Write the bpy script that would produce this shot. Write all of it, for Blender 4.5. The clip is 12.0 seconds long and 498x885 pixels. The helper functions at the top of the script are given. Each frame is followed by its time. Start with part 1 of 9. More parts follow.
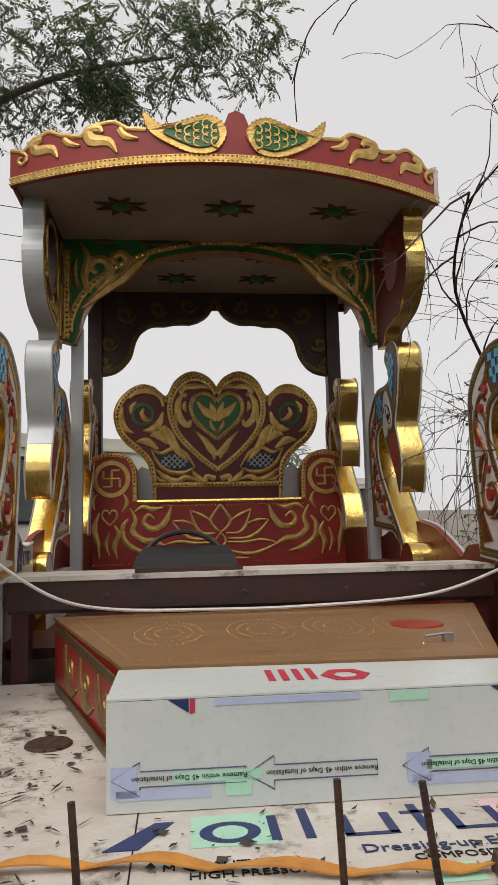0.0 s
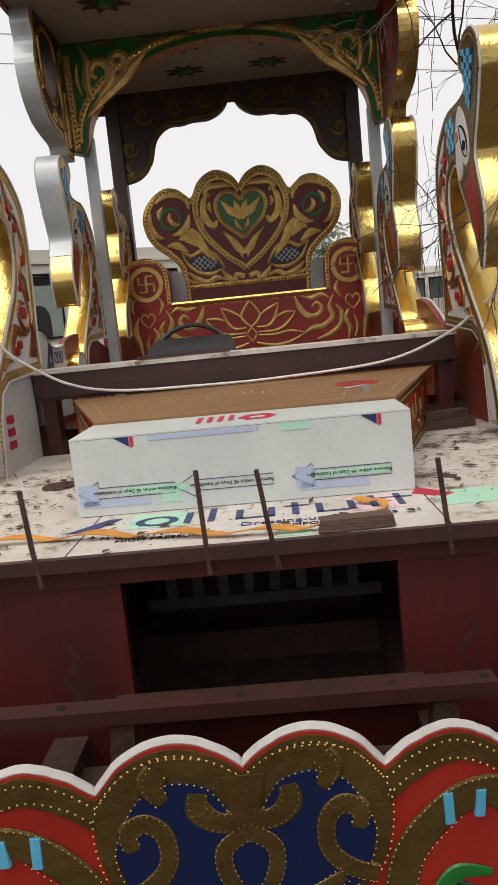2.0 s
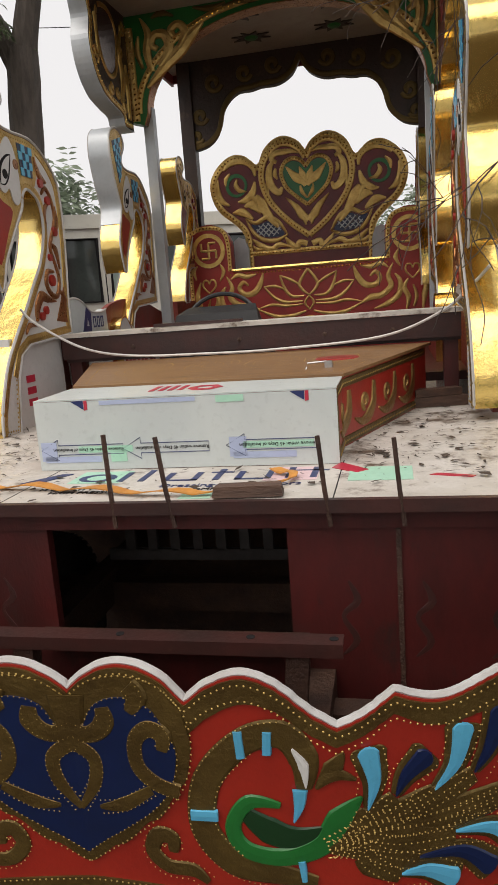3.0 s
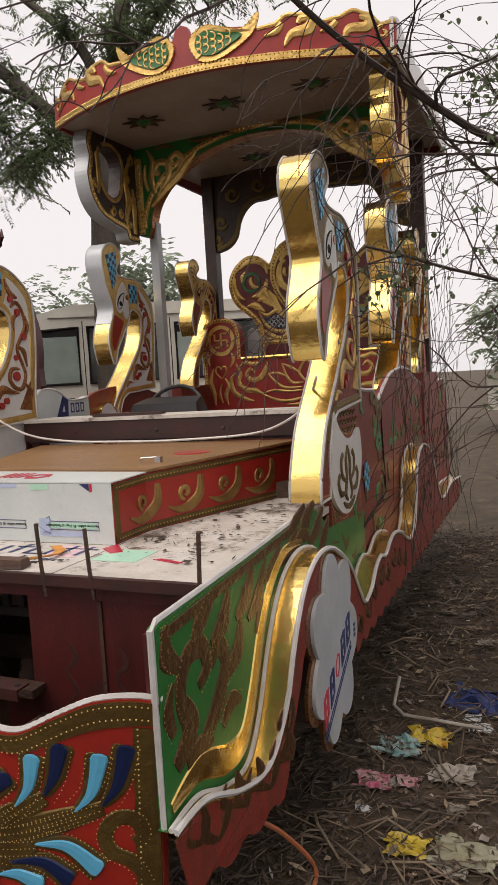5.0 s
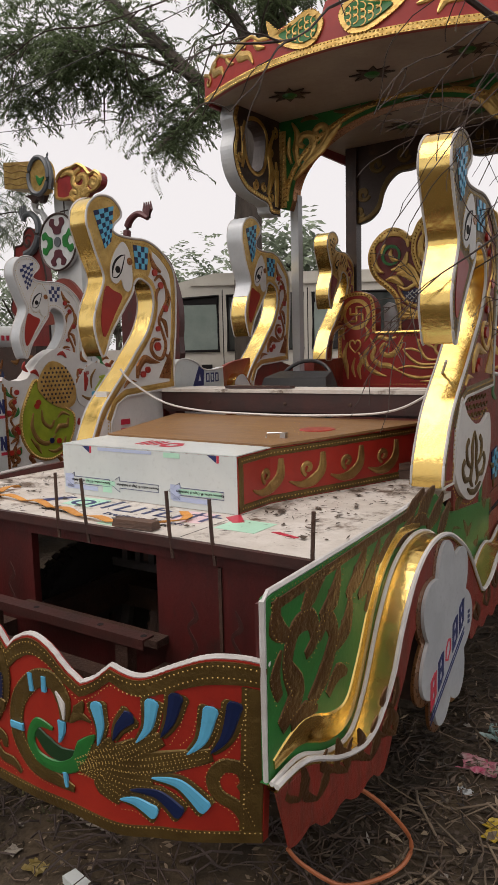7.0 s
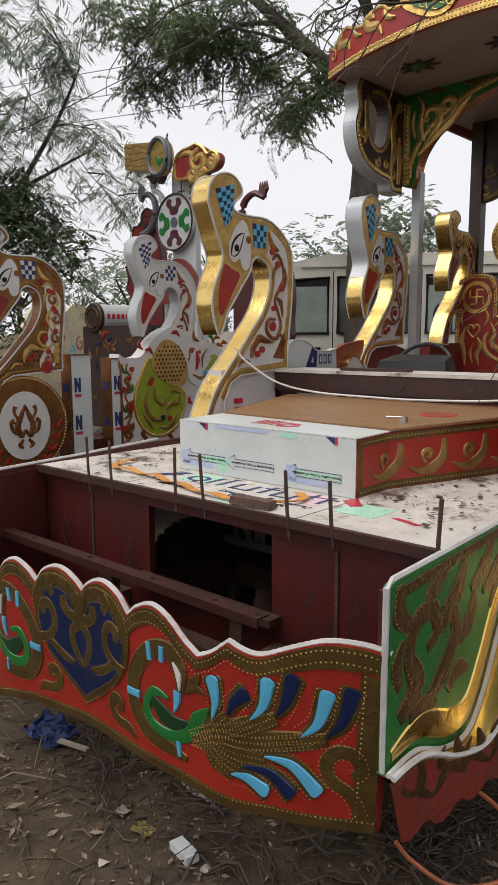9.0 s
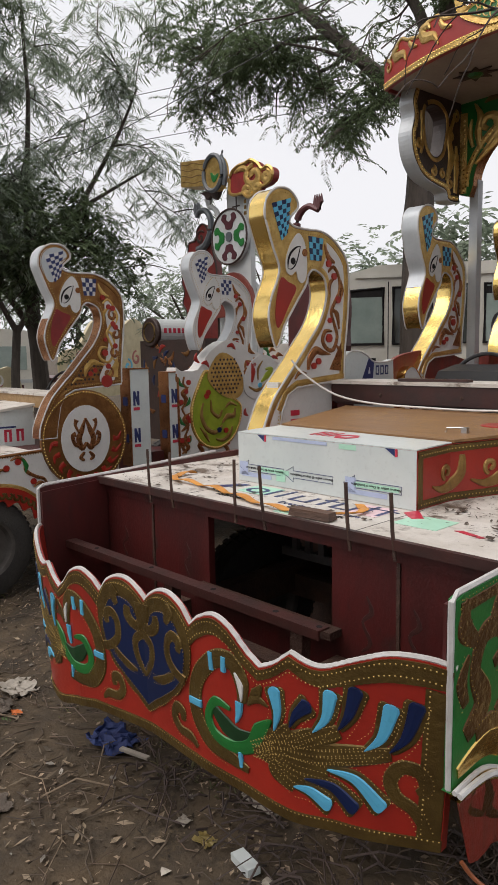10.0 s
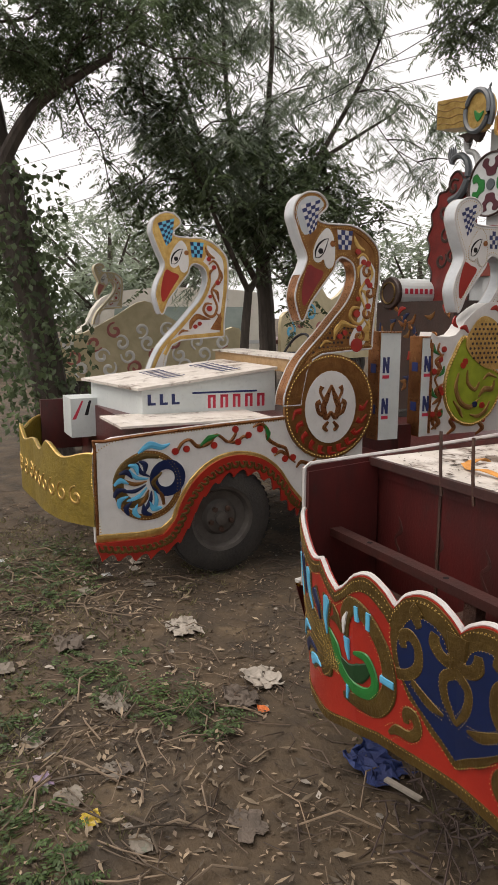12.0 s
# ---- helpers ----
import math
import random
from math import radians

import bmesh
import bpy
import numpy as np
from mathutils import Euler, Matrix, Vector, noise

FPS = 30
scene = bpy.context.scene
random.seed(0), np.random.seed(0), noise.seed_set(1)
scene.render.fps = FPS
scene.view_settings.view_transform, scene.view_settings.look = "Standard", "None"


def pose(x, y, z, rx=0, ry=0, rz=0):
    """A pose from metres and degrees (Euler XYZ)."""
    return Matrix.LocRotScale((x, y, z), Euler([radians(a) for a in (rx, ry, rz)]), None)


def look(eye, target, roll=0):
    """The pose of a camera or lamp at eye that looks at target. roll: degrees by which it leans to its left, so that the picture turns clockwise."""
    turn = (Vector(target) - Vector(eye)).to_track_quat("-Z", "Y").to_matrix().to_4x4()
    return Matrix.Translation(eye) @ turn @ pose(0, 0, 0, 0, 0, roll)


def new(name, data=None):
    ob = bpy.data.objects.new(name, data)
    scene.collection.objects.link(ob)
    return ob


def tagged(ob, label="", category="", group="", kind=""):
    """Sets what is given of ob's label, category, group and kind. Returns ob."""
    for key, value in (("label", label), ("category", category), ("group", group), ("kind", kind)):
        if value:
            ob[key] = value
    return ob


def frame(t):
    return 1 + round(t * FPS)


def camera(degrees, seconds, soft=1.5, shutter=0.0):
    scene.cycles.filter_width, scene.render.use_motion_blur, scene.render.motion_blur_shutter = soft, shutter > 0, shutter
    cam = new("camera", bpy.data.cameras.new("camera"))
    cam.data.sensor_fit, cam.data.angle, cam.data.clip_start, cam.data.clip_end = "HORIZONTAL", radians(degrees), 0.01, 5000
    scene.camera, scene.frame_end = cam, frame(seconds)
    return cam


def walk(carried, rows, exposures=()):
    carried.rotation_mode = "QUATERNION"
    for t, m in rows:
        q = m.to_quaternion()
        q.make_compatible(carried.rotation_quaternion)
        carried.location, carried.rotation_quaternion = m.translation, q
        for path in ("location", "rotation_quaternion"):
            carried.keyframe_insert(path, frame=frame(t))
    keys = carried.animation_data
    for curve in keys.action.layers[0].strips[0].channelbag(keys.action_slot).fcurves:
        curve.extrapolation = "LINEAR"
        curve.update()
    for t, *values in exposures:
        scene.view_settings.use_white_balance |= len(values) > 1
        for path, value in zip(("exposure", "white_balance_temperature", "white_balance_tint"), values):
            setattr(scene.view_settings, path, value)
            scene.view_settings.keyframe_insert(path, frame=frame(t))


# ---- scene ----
cam = camera(38.9, 12.0)
PATH = [
    (0, (-0.282, -0.779, 1.604), (-0.086, 1.198, 1.834), -1.3),
    (0.5, (-0.27, -0.714, 1.63), (-0.15, 1.274, 1.809), -0.9),
    (1, (-0.156, -0.777, 1.599), (-0.18, 1.222, 1.655), -1.0),
    (1.5, (0.025, -1.055, 1.576), (-0.071, 0.928, 1.337), -1.2),
    (2, (0.123, -1.173, 1.504), (0.039, 0.802, 1.2), -5.7),
    (2.5, (0.345, -1.249, 1.514), (-0.002, 0.686, 1.131), -2.5),
    (2.7, (0.451, -1.247, 1.505), (0.085, 0.685, 1.130), -3.9),
    (4.3, (1.432, -1.305, 1.534), (0.767, 0.52, 1.056), -2.1),
    (4.5, (1.535, -1.285, 1.543), (0.86, 0.543, 1.091), -5.2),
    (5, (1.807, -1.299, 1.578), (1.023, 0.533, 1.406), -3.4),
    (5.5, (1.946, -1.345, 1.645), (1.122, 0.477, 1.631), -4.6),
    (6, (1.933, -1.341, 1.636), (0.981, 0.417, 1.601), -4.0),
    (6.5, (1.905, -1.336, 1.629), (0.905, 0.393, 1.527), -2.4),
    (7, (1.875, -1.351, 1.626), (0.763, 0.292, 1.377), -1.4),
    (7.2, (1.851, -1.357, 1.622), (0.67, 0.233, 1.349), -0.8),
    (8.8, (1.797, -1.349, 1.603), (0.503, 0.146, 1.307), -0.2),
    (9, (1.799, -1.364, 1.611), (0.469, 0.101, 1.32), -0.2),
    (9.5, (1.79, -1.378, 1.605), (0.383, 0.017, 1.335), -0.2),
    (10, (1.794, -1.388, 1.613), (0.353, -0.025, 1.357), -1.0),
    (10.5, (1.762, -1.407, 1.619), (0.193, -0.19, 1.385), -1.4),
    (11, (1.552, -1.419, 1.616), (-0.132, -0.372, 1.36), 0.0),
    (11.5, (1.321, -1.399, 1.607), (-0.39, -0.417, 1.279), 0.4),
    (12, (1.214, -1.363, 1.6), (-0.54, -0.468, 1.249), 0.1),
]
walk(cam, [(t, look(eye, target, roll)) for t, eye, target, roll in PATH],
     [(0, 0.02, 6950, 14), (1.0, 0.0, 6950, 14), (1.5, 0.12, 6950, 14), (2.0, 0.25, 6950, 14), (2.7, 0.25, 6950, 14), (4.5, 0.28, 7150, 19), (7.0, 0.24, 7050, 18), (9.0, 0.30, 6700, 15), (10.5, 0.30, 6750, 15), (11.2, 0.45, 6900, 16), (12, 0.58, 7100, 17)])

from mathutils import geometry

# ---- sky and light: a bright overcast day ----
world = bpy.data.worlds.new("overcast")
scene.world = world
world.use_nodes = True
wn, wl = world.node_tree.nodes, world.node_tree.links
sky = wn.new("ShaderNodeTexSky")
sky.sky_type, sky.sun_disc = "NISHITA", False
sky.sun_elevation, sky.sun_rotation = radians(58), radians(200)
sky.air_density, sky.dust_density = 1.0, 4.0
grey = wn.new("ShaderNodeHueSaturation")
grey.inputs["Saturation"].default_value = 0.12
cloud = wn.new("ShaderNodeMixRGB")
cloud.inputs["Fac"].default_value = 0.85
cloud.inputs["Color2"].default_value = (7.75, 8.15, 8.5, 1)
wl.new(sky.outputs["Color"], grey.inputs["Color"])
wl.new(grey.outputs["Color"], cloud.inputs["Color1"])
wl.new(cloud.outputs["Color"], wn["Background"].inputs["Color"])
wn["Background"].inputs["Strength"].default_value = 0.099
sun_data = bpy.data.lights.new("sun", "SUN")
sun_data.energy, sun_data.angle, sun_data.color = 1.9, radians(60), (1.0, 0.97, 0.92)
sun = new("sun", sun_data)
sun.matrix_world = look((0, 0, 10), (0.9, 2.5, 5.4))


# ---- materials ----
def surf(name, c1, c2=None, scale=6.0, rough=0.5, metal=0.0, bump=0.0, bump_scale=60.0, stain=None, stain_at=0.6, spec=0.5, grain=(1, 1, 1), vary=0.0, thin=0.0):
    """A painted, printed or natural surface: two tones mixed at a coarse and a fine scale, stains, fine relief."""
    m = bpy.data.materials.new(name)
    m.use_nodes = True
    n, l = m.node_tree.nodes, m.node_tree.links
    b = n["Principled BSDF"]
    b.inputs["Roughness"].default_value, b.inputs["Metallic"].default_value = rough, metal
    b.inputs["Specular IOR Level"].default_value = spec
    tc, mp = n.new("ShaderNodeTexCoord"), n.new("ShaderNodeMapping")
    mp.inputs["Scale"].default_value = grain
    l.new(tc.outputs["Object"], mp.inputs["Vector"])
    c2 = c2 or tuple(0.8 * c for c in c1)

    def noise_at(s, detail=6.0, rough_=0.6):
        t = n.new("ShaderNodeTexNoise")
        t.inputs["Scale"].default_value, t.inputs["Detail"].default_value, t.inputs["Roughness"].default_value = s, detail, rough_
        l.new(mp.outputs["Vector"], t.inputs["Vector"])
        return t.outputs["Fac"]

    def ramp(fac, lo, hi):
        r = n.new("ShaderNodeMapRange")
        r.inputs["From Min"].default_value, r.inputs["From Max"].default_value = lo, hi
        l.new(fac, r.inputs["Value"])
        return r.outputs["Result"]

    def mix(fac, a, b_):
        x = n.new("ShaderNodeMixRGB")
        for sock, v in ((x.inputs["Fac"], fac), (x.inputs["Color1"], a), (x.inputs["Color2"], b_)):
            if isinstance(v, tuple):
                sock.default_value = (*v, 1)
            else:
                l.new(v, sock)
        return x.outputs["Color"]

    col = mix(ramp(noise_at(scale), 0.35, 0.65), c1, c2)
    fine = noise_at(scale * 9)
    col = mix(ramp(fine, 0.55, 0.95), col, tuple(0.72 * c for c in c1))
    if stain:
        col = mix(ramp(noise_at(scale * 0.6 + 1.1, 9, 0.7), stain_at, stain_at + 0.1), col, stain)
    if vary:
        info = n.new("ShaderNodeNewGeometry")
        hsv = n.new("ShaderNodeHueSaturation")
        val = n.new("ShaderNodeMapRange")
        val.inputs["To Min"].default_value, val.inputs["To Max"].default_value = 1 - vary, 1 + vary
        l.new(info.outputs["Random Per Island"], val.inputs["Value"])
        l.new(val.outputs["Result"], hsv.inputs["Value"])
        l.new(col, hsv.inputs["Color"])
        col = hsv.outputs["Color"]
    l.new(col, b.inputs["Base Color"])
    rr = n.new("ShaderNodeMapRange")
    rr.inputs["To Min"].default_value, rr.inputs["To Max"].default_value = max(0.02, rough * 0.75), min(1, rough * 1.3)
    l.new(fine, rr.inputs["Value"])
    l.new(rr.outputs["Result"], b.inputs["Roughness"])
    if bump:
        bp = n.new("ShaderNodeBump")
        bp.inputs["Strength"].default_value, bp.inputs["Distance"].default_value = bump, 0.01
        l.new(noise_at(bump_scale, 4), bp.inputs["Height"])
        l.new(bp.outputs["Normal"], b.inputs["Normal"])
    if thin:
        tr, mx = n.new("ShaderNodeBsdfTranslucent"), n.new("ShaderNodeMixShader")
        mx.inputs["Fac"].default_value = thin
        l.new(col, tr.inputs["Color"])
        l.new(b.outputs["BSDF"], mx.inputs[1])
        l.new(tr.outputs["BSDF"], mx.inputs[2])
        l.new(mx.outputs["Shader"], n["Material Output"].inputs["Surface"])
    return m


GOLD = surf("polished_gold_sheet", (0.82, 0.60, 0.22), (0.72, 0.48, 0.14), 4, 0.19, 1.0, 0.35, 9)
LEAFGOLD = surf("embossed_gold", (0.66, 0.45, 0.16), (0.46, 0.28, 0.085), 14, 0.30, 0.85, 0.5, 60)
BRASS = surf("dull_brass_sheet", (0.150, 0.096, 0.027), (0.098, 0.060, 0.018), 9, 0.40, 0.6, 0.5, 40)
COPPER = surf("copper_sheet", (0.36, 0.165, 0.065), (0.25, 0.10, 0.04), 9, 0.28, 0.85, 0.4, 40)
REDBRASS = surf("red_brown_brass", (0.125, 0.060, 0.022), (0.082, 0.036, 0.015), 9, 0.36, 0.65, 0.5, 40)
RED = surf("red_paint", (0.335, 0.022, 0.012), (0.265, 0.016, 0.010), 5, 0.34, 0, 0.08, 90)
DEEPRED = surf("crimson_paint", (0.24, 0.018, 0.018), (0.17, 0.014, 0.014), 8, 0.40, 0, 0.15, 60)
MAROON = surf("maroon_steel", (0.078, 0.012, 0.011), (0.046, 0.010, 0.009), 4, 0.38, 0, 0.15, 50, (0.038, 0.015, 0.013), 0.58, grain=(2.5, 2.5, 1))
GREEN = surf("green_paint", (0.011, 0.155, 0.030), (0.008, 0.115, 0.022), 6, 0.34, 0, 0.08, 70)
NAVY = surf("navy_paint", (0.003, 0.012, 0.060), (0.002, 0.009, 0.045), 6, 0.35)
AQUA = surf("sky_blue_paint", (0.085, 0.40, 0.60), (0.07, 0.33, 0.52), 6, 0.35)
WHITE = surf("white_paint", (0.62, 0.61, 0.59), (0.55, 0.54, 0.52), 6, 0.35, 0, 0.05, 40, (0.40, 0.35, 0.28), 0.68)
PIPING = surf("white_edging", (0.52, 0.51, 0.50), (0.42, 0.40, 0.38), 12, 0.45)
BLACK = surf("black_paint", (0.012, 0.011, 0.012), (0.018, 0.016, 0.016), 8, 0.7, spec=0.2)
ACP = surf("composite_sheet_film", (0.55, 0.59, 0.575), (0.50, 0.54, 0.535), 5, 0.30, 0, 0.04, 30, (0.44, 0.44, 0.40), 0.70)
DIRTY = surf("weathered_white_sheet", (0.60, 0.565, 0.52), (0.47, 0.43, 0.38), 7, 0.5, 0, 0.3, 60, (0.12, 0.085, 0.06), 0.545)
ALU = surf("grey_sheet", (0.50, 0.53, 0.55), (0.42, 0.45, 0.47), 6, 0.36, 0.2, 0.05, 40, (0.30, 0.28, 0.26), 0.72)
SOFFIT = surf("cream_soffit", (0.36, 0.31, 0.26), (0.29, 0.24, 0.20), 3, 0.55, 0, 0.1, 30)
INK = surf("dark_blue_print", (0.018, 0.03, 0.12), (0.014, 0.024, 0.1), 8, 0.4)
REDINK = surf("red_print", (0.50, 0.03, 0.06), (0.44, 0.025, 0.05), 8, 0.4)
MINT = surf("pale_green_print", (0.40, 0.68, 0.52), (0.36, 0.62, 0.48), 8, 0.4)
LILAC = surf("pale_blue_print", (0.42, 0.48, 0.66), (0.38, 0.44, 0.60), 8, 0.4)
ROSE = surf("pale_pink_print", (0.72, 0.52, 0.55), (0.68, 0.48, 0.50), 8, 0.4)
WOOD = surf("brown_plywood", (0.25, 0.13, 0.05), (0.18, 0.09, 0.035), 3, 0.42, 0, 0.15, 20, (0.075, 0.045, 0.025), 0.58, grain=(1, 8, 8))
TIMBER = surf("weathered_timber", (0.115, 0.062, 0.040), (0.055, 0.030, 0.022), 6, 0.7, 0, 0.5, 30, grain=(1, 6, 6))
PALEWOOD = surf("pale_timber", (0.46, 0.30, 0.15), (0.36, 0.22, 0.10), 5, 0.6, 0, 0.3, 30, grain=(6, 1, 6))
OXIDE = surf("red_oxide_steel", (0.050, 0.015, 0.012), (0.030, 0.013, 0.011), 9, 0.45, 0, 0.15, 60, (0.075, 0.034, 0.022), 0.63)
TARNISH = surf("dark_tarnished_board", (0.045, 0.022, 0.016), (0.030, 0.017, 0.013), 7, 0.5, 0, 0.4, 40, (0.09, 0.05, 0.03), 0.62)
WORNRED = surf("worn_maroon_paint", (0.225, 0.022, 0.013), (0.140, 0.026, 0.016), 5, 0.45, 0, 0.4, 50, (0.23, 0.13, 0.085), 0.60, grain=(5, 5, 1))
OLDGOLD = surf("old_gold_sheet", (0.36, 0.22, 0.075), (0.22, 0.12, 0.04), 9, 0.36, 0.7, 0.5, 40)
STUD = surf("dull_gold_nail", (0.52, 0.36, 0.12), (0.40, 0.26, 0.08), 9, 0.4, 0.8)
RUST = surf("rusty_steel", (0.085, 0.045, 0.03), (0.05, 0.028, 0.022), 12, 0.6, 0.3, 0.5, 90)
STEEL = surf("bright_steel", (0.5, 0.5, 0.5), (0.4, 0.4, 0.4), 12, 0.3, 1.0)
RUBBER = surf("tyre_rubber", (0.024, 0.022, 0.021), (0.042, 0.038, 0.033), 6, 0.75, 0, 0.5, 60)
RIM = surf("dusty_rim", (0.11, 0.10, 0.09), (0.07, 0.06, 0.055), 9, 0.55, 0.4)
PLASTIC = surf("black_plastic", (0.012, 0.012, 0.013), (0.018, 0.018, 0.019), 9, 0.5)
CABLE = surf("white_cable", (0.62, 0.60, 0.57), (0.5, 0.48, 0.45), 20, 0.45)
STRAP = surf("orange_strap", (0.62, 0.27, 0.05), (0.42, 0.17, 0.03), 12, 0.5, 0, 0.2)
BARK = surf("grey_brown_bark", (0.085, 0.068, 0.055), (0.045, 0.035, 0.028), 5, 0.85, 0, 1.0, 18, grain=(3, 3, 0.6))
TWIG = surf("dark_twig", (0.055, 0.035, 0.028), (0.035, 0.024, 0.02), 9, 0.8, 0, 0.4)
LEAF = surf("dull_green_leaf", (0.118, 0.160, 0.080), (0.082, 0.114, 0.057), 3, 0.5, vary=0.45, thin=0.5)
# leaf tone paled to carry the haze over the trees further back
NEEDLE = surf("haze_paled_leaf", (0.26, 0.31, 0.225), (0.19, 0.235, 0.17), 3, 0.5, vary=0.4, thin=0.65)
GRASS = surf("weed_green", (0.065, 0.115, 0.028), (0.045, 0.075, 0.025), 4, 0.6, vary=0.5, thin=0.3)
STRAW = surf("dry_litter", (0.20, 0.150, 0.100), (0.085, 0.06, 0.042), 4, 0.8, vary=0.85)
PAPER = surf("scrap_paper", (0.31, 0.28, 0.24), (0.20, 0.175, 0.14), 9, 0.7, 0, 0.4, vary=0.55)
VANPAINT = surf("cream_van_paint", (0.62, 0.60, 0.53), (0.56, 0.54, 0.47), 3, 0.3)
GREYPAINT = surf("pale_grey_paint", (0.48, 0.50, 0.50), (0.40, 0.42, 0.42), 5, 0.4, 0, 0.05, 40)
CLOTH = surf("patterned_navy_cloth", (0.008, 0.016, 0.075), (0.012, 0.03, 0.12), 14, 0.7, 0, 0.5, 60, (0.10, 0.22, 0.42), 0.66)
LIME = surf("lime_paint", (0.30, 0.36, 0.03), (0.20, 0.26, 0.02), 7, 0.32, 0, 0.1, 50)
WALLMAT = surf("pale_rendered_wall", (0.44, 0.41, 0.37), (0.35, 0.32, 0.29), 2, 0.8, 0, 0.2)
# opaque pane; bright sky showing through is put into its colour
SKYGLASS = surf("sky_pale_window", (0.30, 0.36, 0.33), (0.22, 0.28, 0.25), 2.5, 0.08)
GLASS = surf("tinted_window", (0.035, 0.042, 0.04), (0.06, 0.07, 0.065), 2.0, 0.06, 0, 0)
SOIL = surf("trodden_soil", (0.080, 0.054, 0.029), (0.031, 0.022, 0.013), 3.6, 0.92, 0, 1.0, 26, (0.122, 0.087, 0.049), 0.57)


# ---- shape helpers ----
class Geo:
    """Collects vertices and faces of one part."""

    def __init__(self):
        self.v, self.f = [], []

    def add(self, verts, faces):
        k = len(self.v)
        self.v += [tuple(p) for p in verts]
        self.f += [tuple(i + k for i in f) for f in faces]
        return self

    def box(self, x0, x1, y0, y1, z0, z1):
        v = [(x, y, z) for x in (x0, x1) for y in (y0, y1) for z in (z0, z1)]
        return self.add(v, [(0, 1, 3, 2), (4, 6, 7, 5), (0, 4, 5, 1), (2, 3, 7, 6), (0, 2, 6, 4), (1, 5, 7, 3)])

    def hexa(self, low, high):
        """A solid between two four-cornered loops."""
        n = len(low)
        return self.add([*low, *high], [tuple(range(n))[::-1], tuple(range(n, 2 * n))] + [(i, (i + 1) % n, n + (i + 1) % n, n + i) for i in range(n)])

    def tube(self, path, radius, sides=8, closed=False):
        """A round bar along 3D points; radius a number or one for each point."""
        pts = [Vector(p) for p in path]
        n = len(pts)
        rad = radius if isinstance(radius, (list, tuple)) else [radius] * n
        k, up = len(self.v), Vector((0, 0, 1))
        for i, p in enumerate(pts):
            d = (pts[(i + 1) % n] - pts[i - 1]) if closed else (pts[min(i + 1, n - 1)] - pts[max(i - 1, 0)])
            d = d.normalized() if d.length > 1e-9 else Vector((0, 0, 1))
            a = d.cross(up) if abs(d.dot(up)) < 0.95 else d.cross(Vector((1, 0, 0)))
            a.normalize()
            b = d.cross(a)
            for j in range(sides):
                w = 2 * math.pi * j / sides
                self.v.append(tuple(p + rad[i] * (math.cos(w) * a + math.sin(w) * b)))
        for i in range(n if closed else n - 1):
            for j in range(sides):
                q, r = (i + 1) % n, (j + 1) % sides
                self.f.append((k + i * sides + j, k + i * sides + r, k + q * sides + r, k + q * sides + j))
        if not closed:
            self.f += [tuple(k + j for j in range(sides))[::-1], tuple(k + (n - 1) * sides + j for j in range(sides))]
        return self

    def plate(self, outline, P, d0, d1, holes=()):
        """A flat board: the outline (u, v), with holes, from depth d0 to d1 on the surface P."""
        loops = [list(outline)] + [list(h) for h in holes]
        flat = [p for lp in loops for p in lp]
        tris = geometry.tessellate_polygon([[Vector((u, v, 0)) for u, v in lp] for lp in loops])
        n, k = len(flat), len(self.v)
        self.v += [tuple(P(u, v, d1)) for u, v in flat] + [tuple(P(u, v, d0)) for u, v in flat]
        for a, b, c in tris:
            self.f += [(k + a, k + b, k + c), (k + n + c, k + n + b, k + n + a)]
        s = 0
        for lp in loops:
            m = len(lp)
            self.f += [(k + s + i, k + s + (i + 1) % m, k + n + s + (i + 1) % m, k + n + s + i) for i in range(m)]
            s += m
        return self

    def edge(self, outline, P, d0, d1, closed=True, out=0.002):
        """The sheet bent round a board's edge."""
        pts = offset(outline, out, closed)
        inn = offset(outline, -0.004, closed)
        n, k = len(pts), len(self.v)
        for u, v in pts:
            self.v += [tuple(P(u, v, d0)), tuple(P(u, v, d1))]
        for u, v in inn:
            self.v += [tuple(P(u, v, d0)), tuple(P(u, v, d1))]
        for i in range(n if closed else n - 1):
            j = (i + 1) % n
            a, b, c, d = k + 2 * i, k + 2 * i + 1, k + 2 * j + 1, k + 2 * j
            e, f, g, h = (q + 2 * n for q in (a, b, c, d))
            self.f += [(a, b, c, d), (h, g, f, e), (a, d, h, e), (b, f, g, c)]
        return self

    def graph(self, us, low, high, P, d0, d1):
        """A bent board between two curves v = low(u) and v = high(u)."""
        k, n = len(self.v), len(us)
        rows = 5
        for u in us:
            a, b = low(u), high(u)
            for d in (d1, d0):
                self.v += [tuple(P(u, a + (b - a) * j / rows, d)) for j in range(rows + 1)]
        w = 2 * (rows + 1)
        for i in range(n - 1):
            for j in range(rows):
                q = k + i * w + j
                self.f += [(q, q + w, q + w + 1, q + 1), (q + rows + 1, q + rows + 2, q + w + rows + 2, q + w + rows + 1)]
            q = k + i * w
            self.f += [(q, q + rows + 1, q + w + rows + 1, q + w), (q + rows, q + w + rows, q + w + 2 * rows + 1, q + 2 * rows + 1)]
        for q in (k, k + (n - 1) * w):
            self.f.append((*range(q, q + rows + 1), *range(q + 2 * rows + 1, q + rows, -1)))
        return self

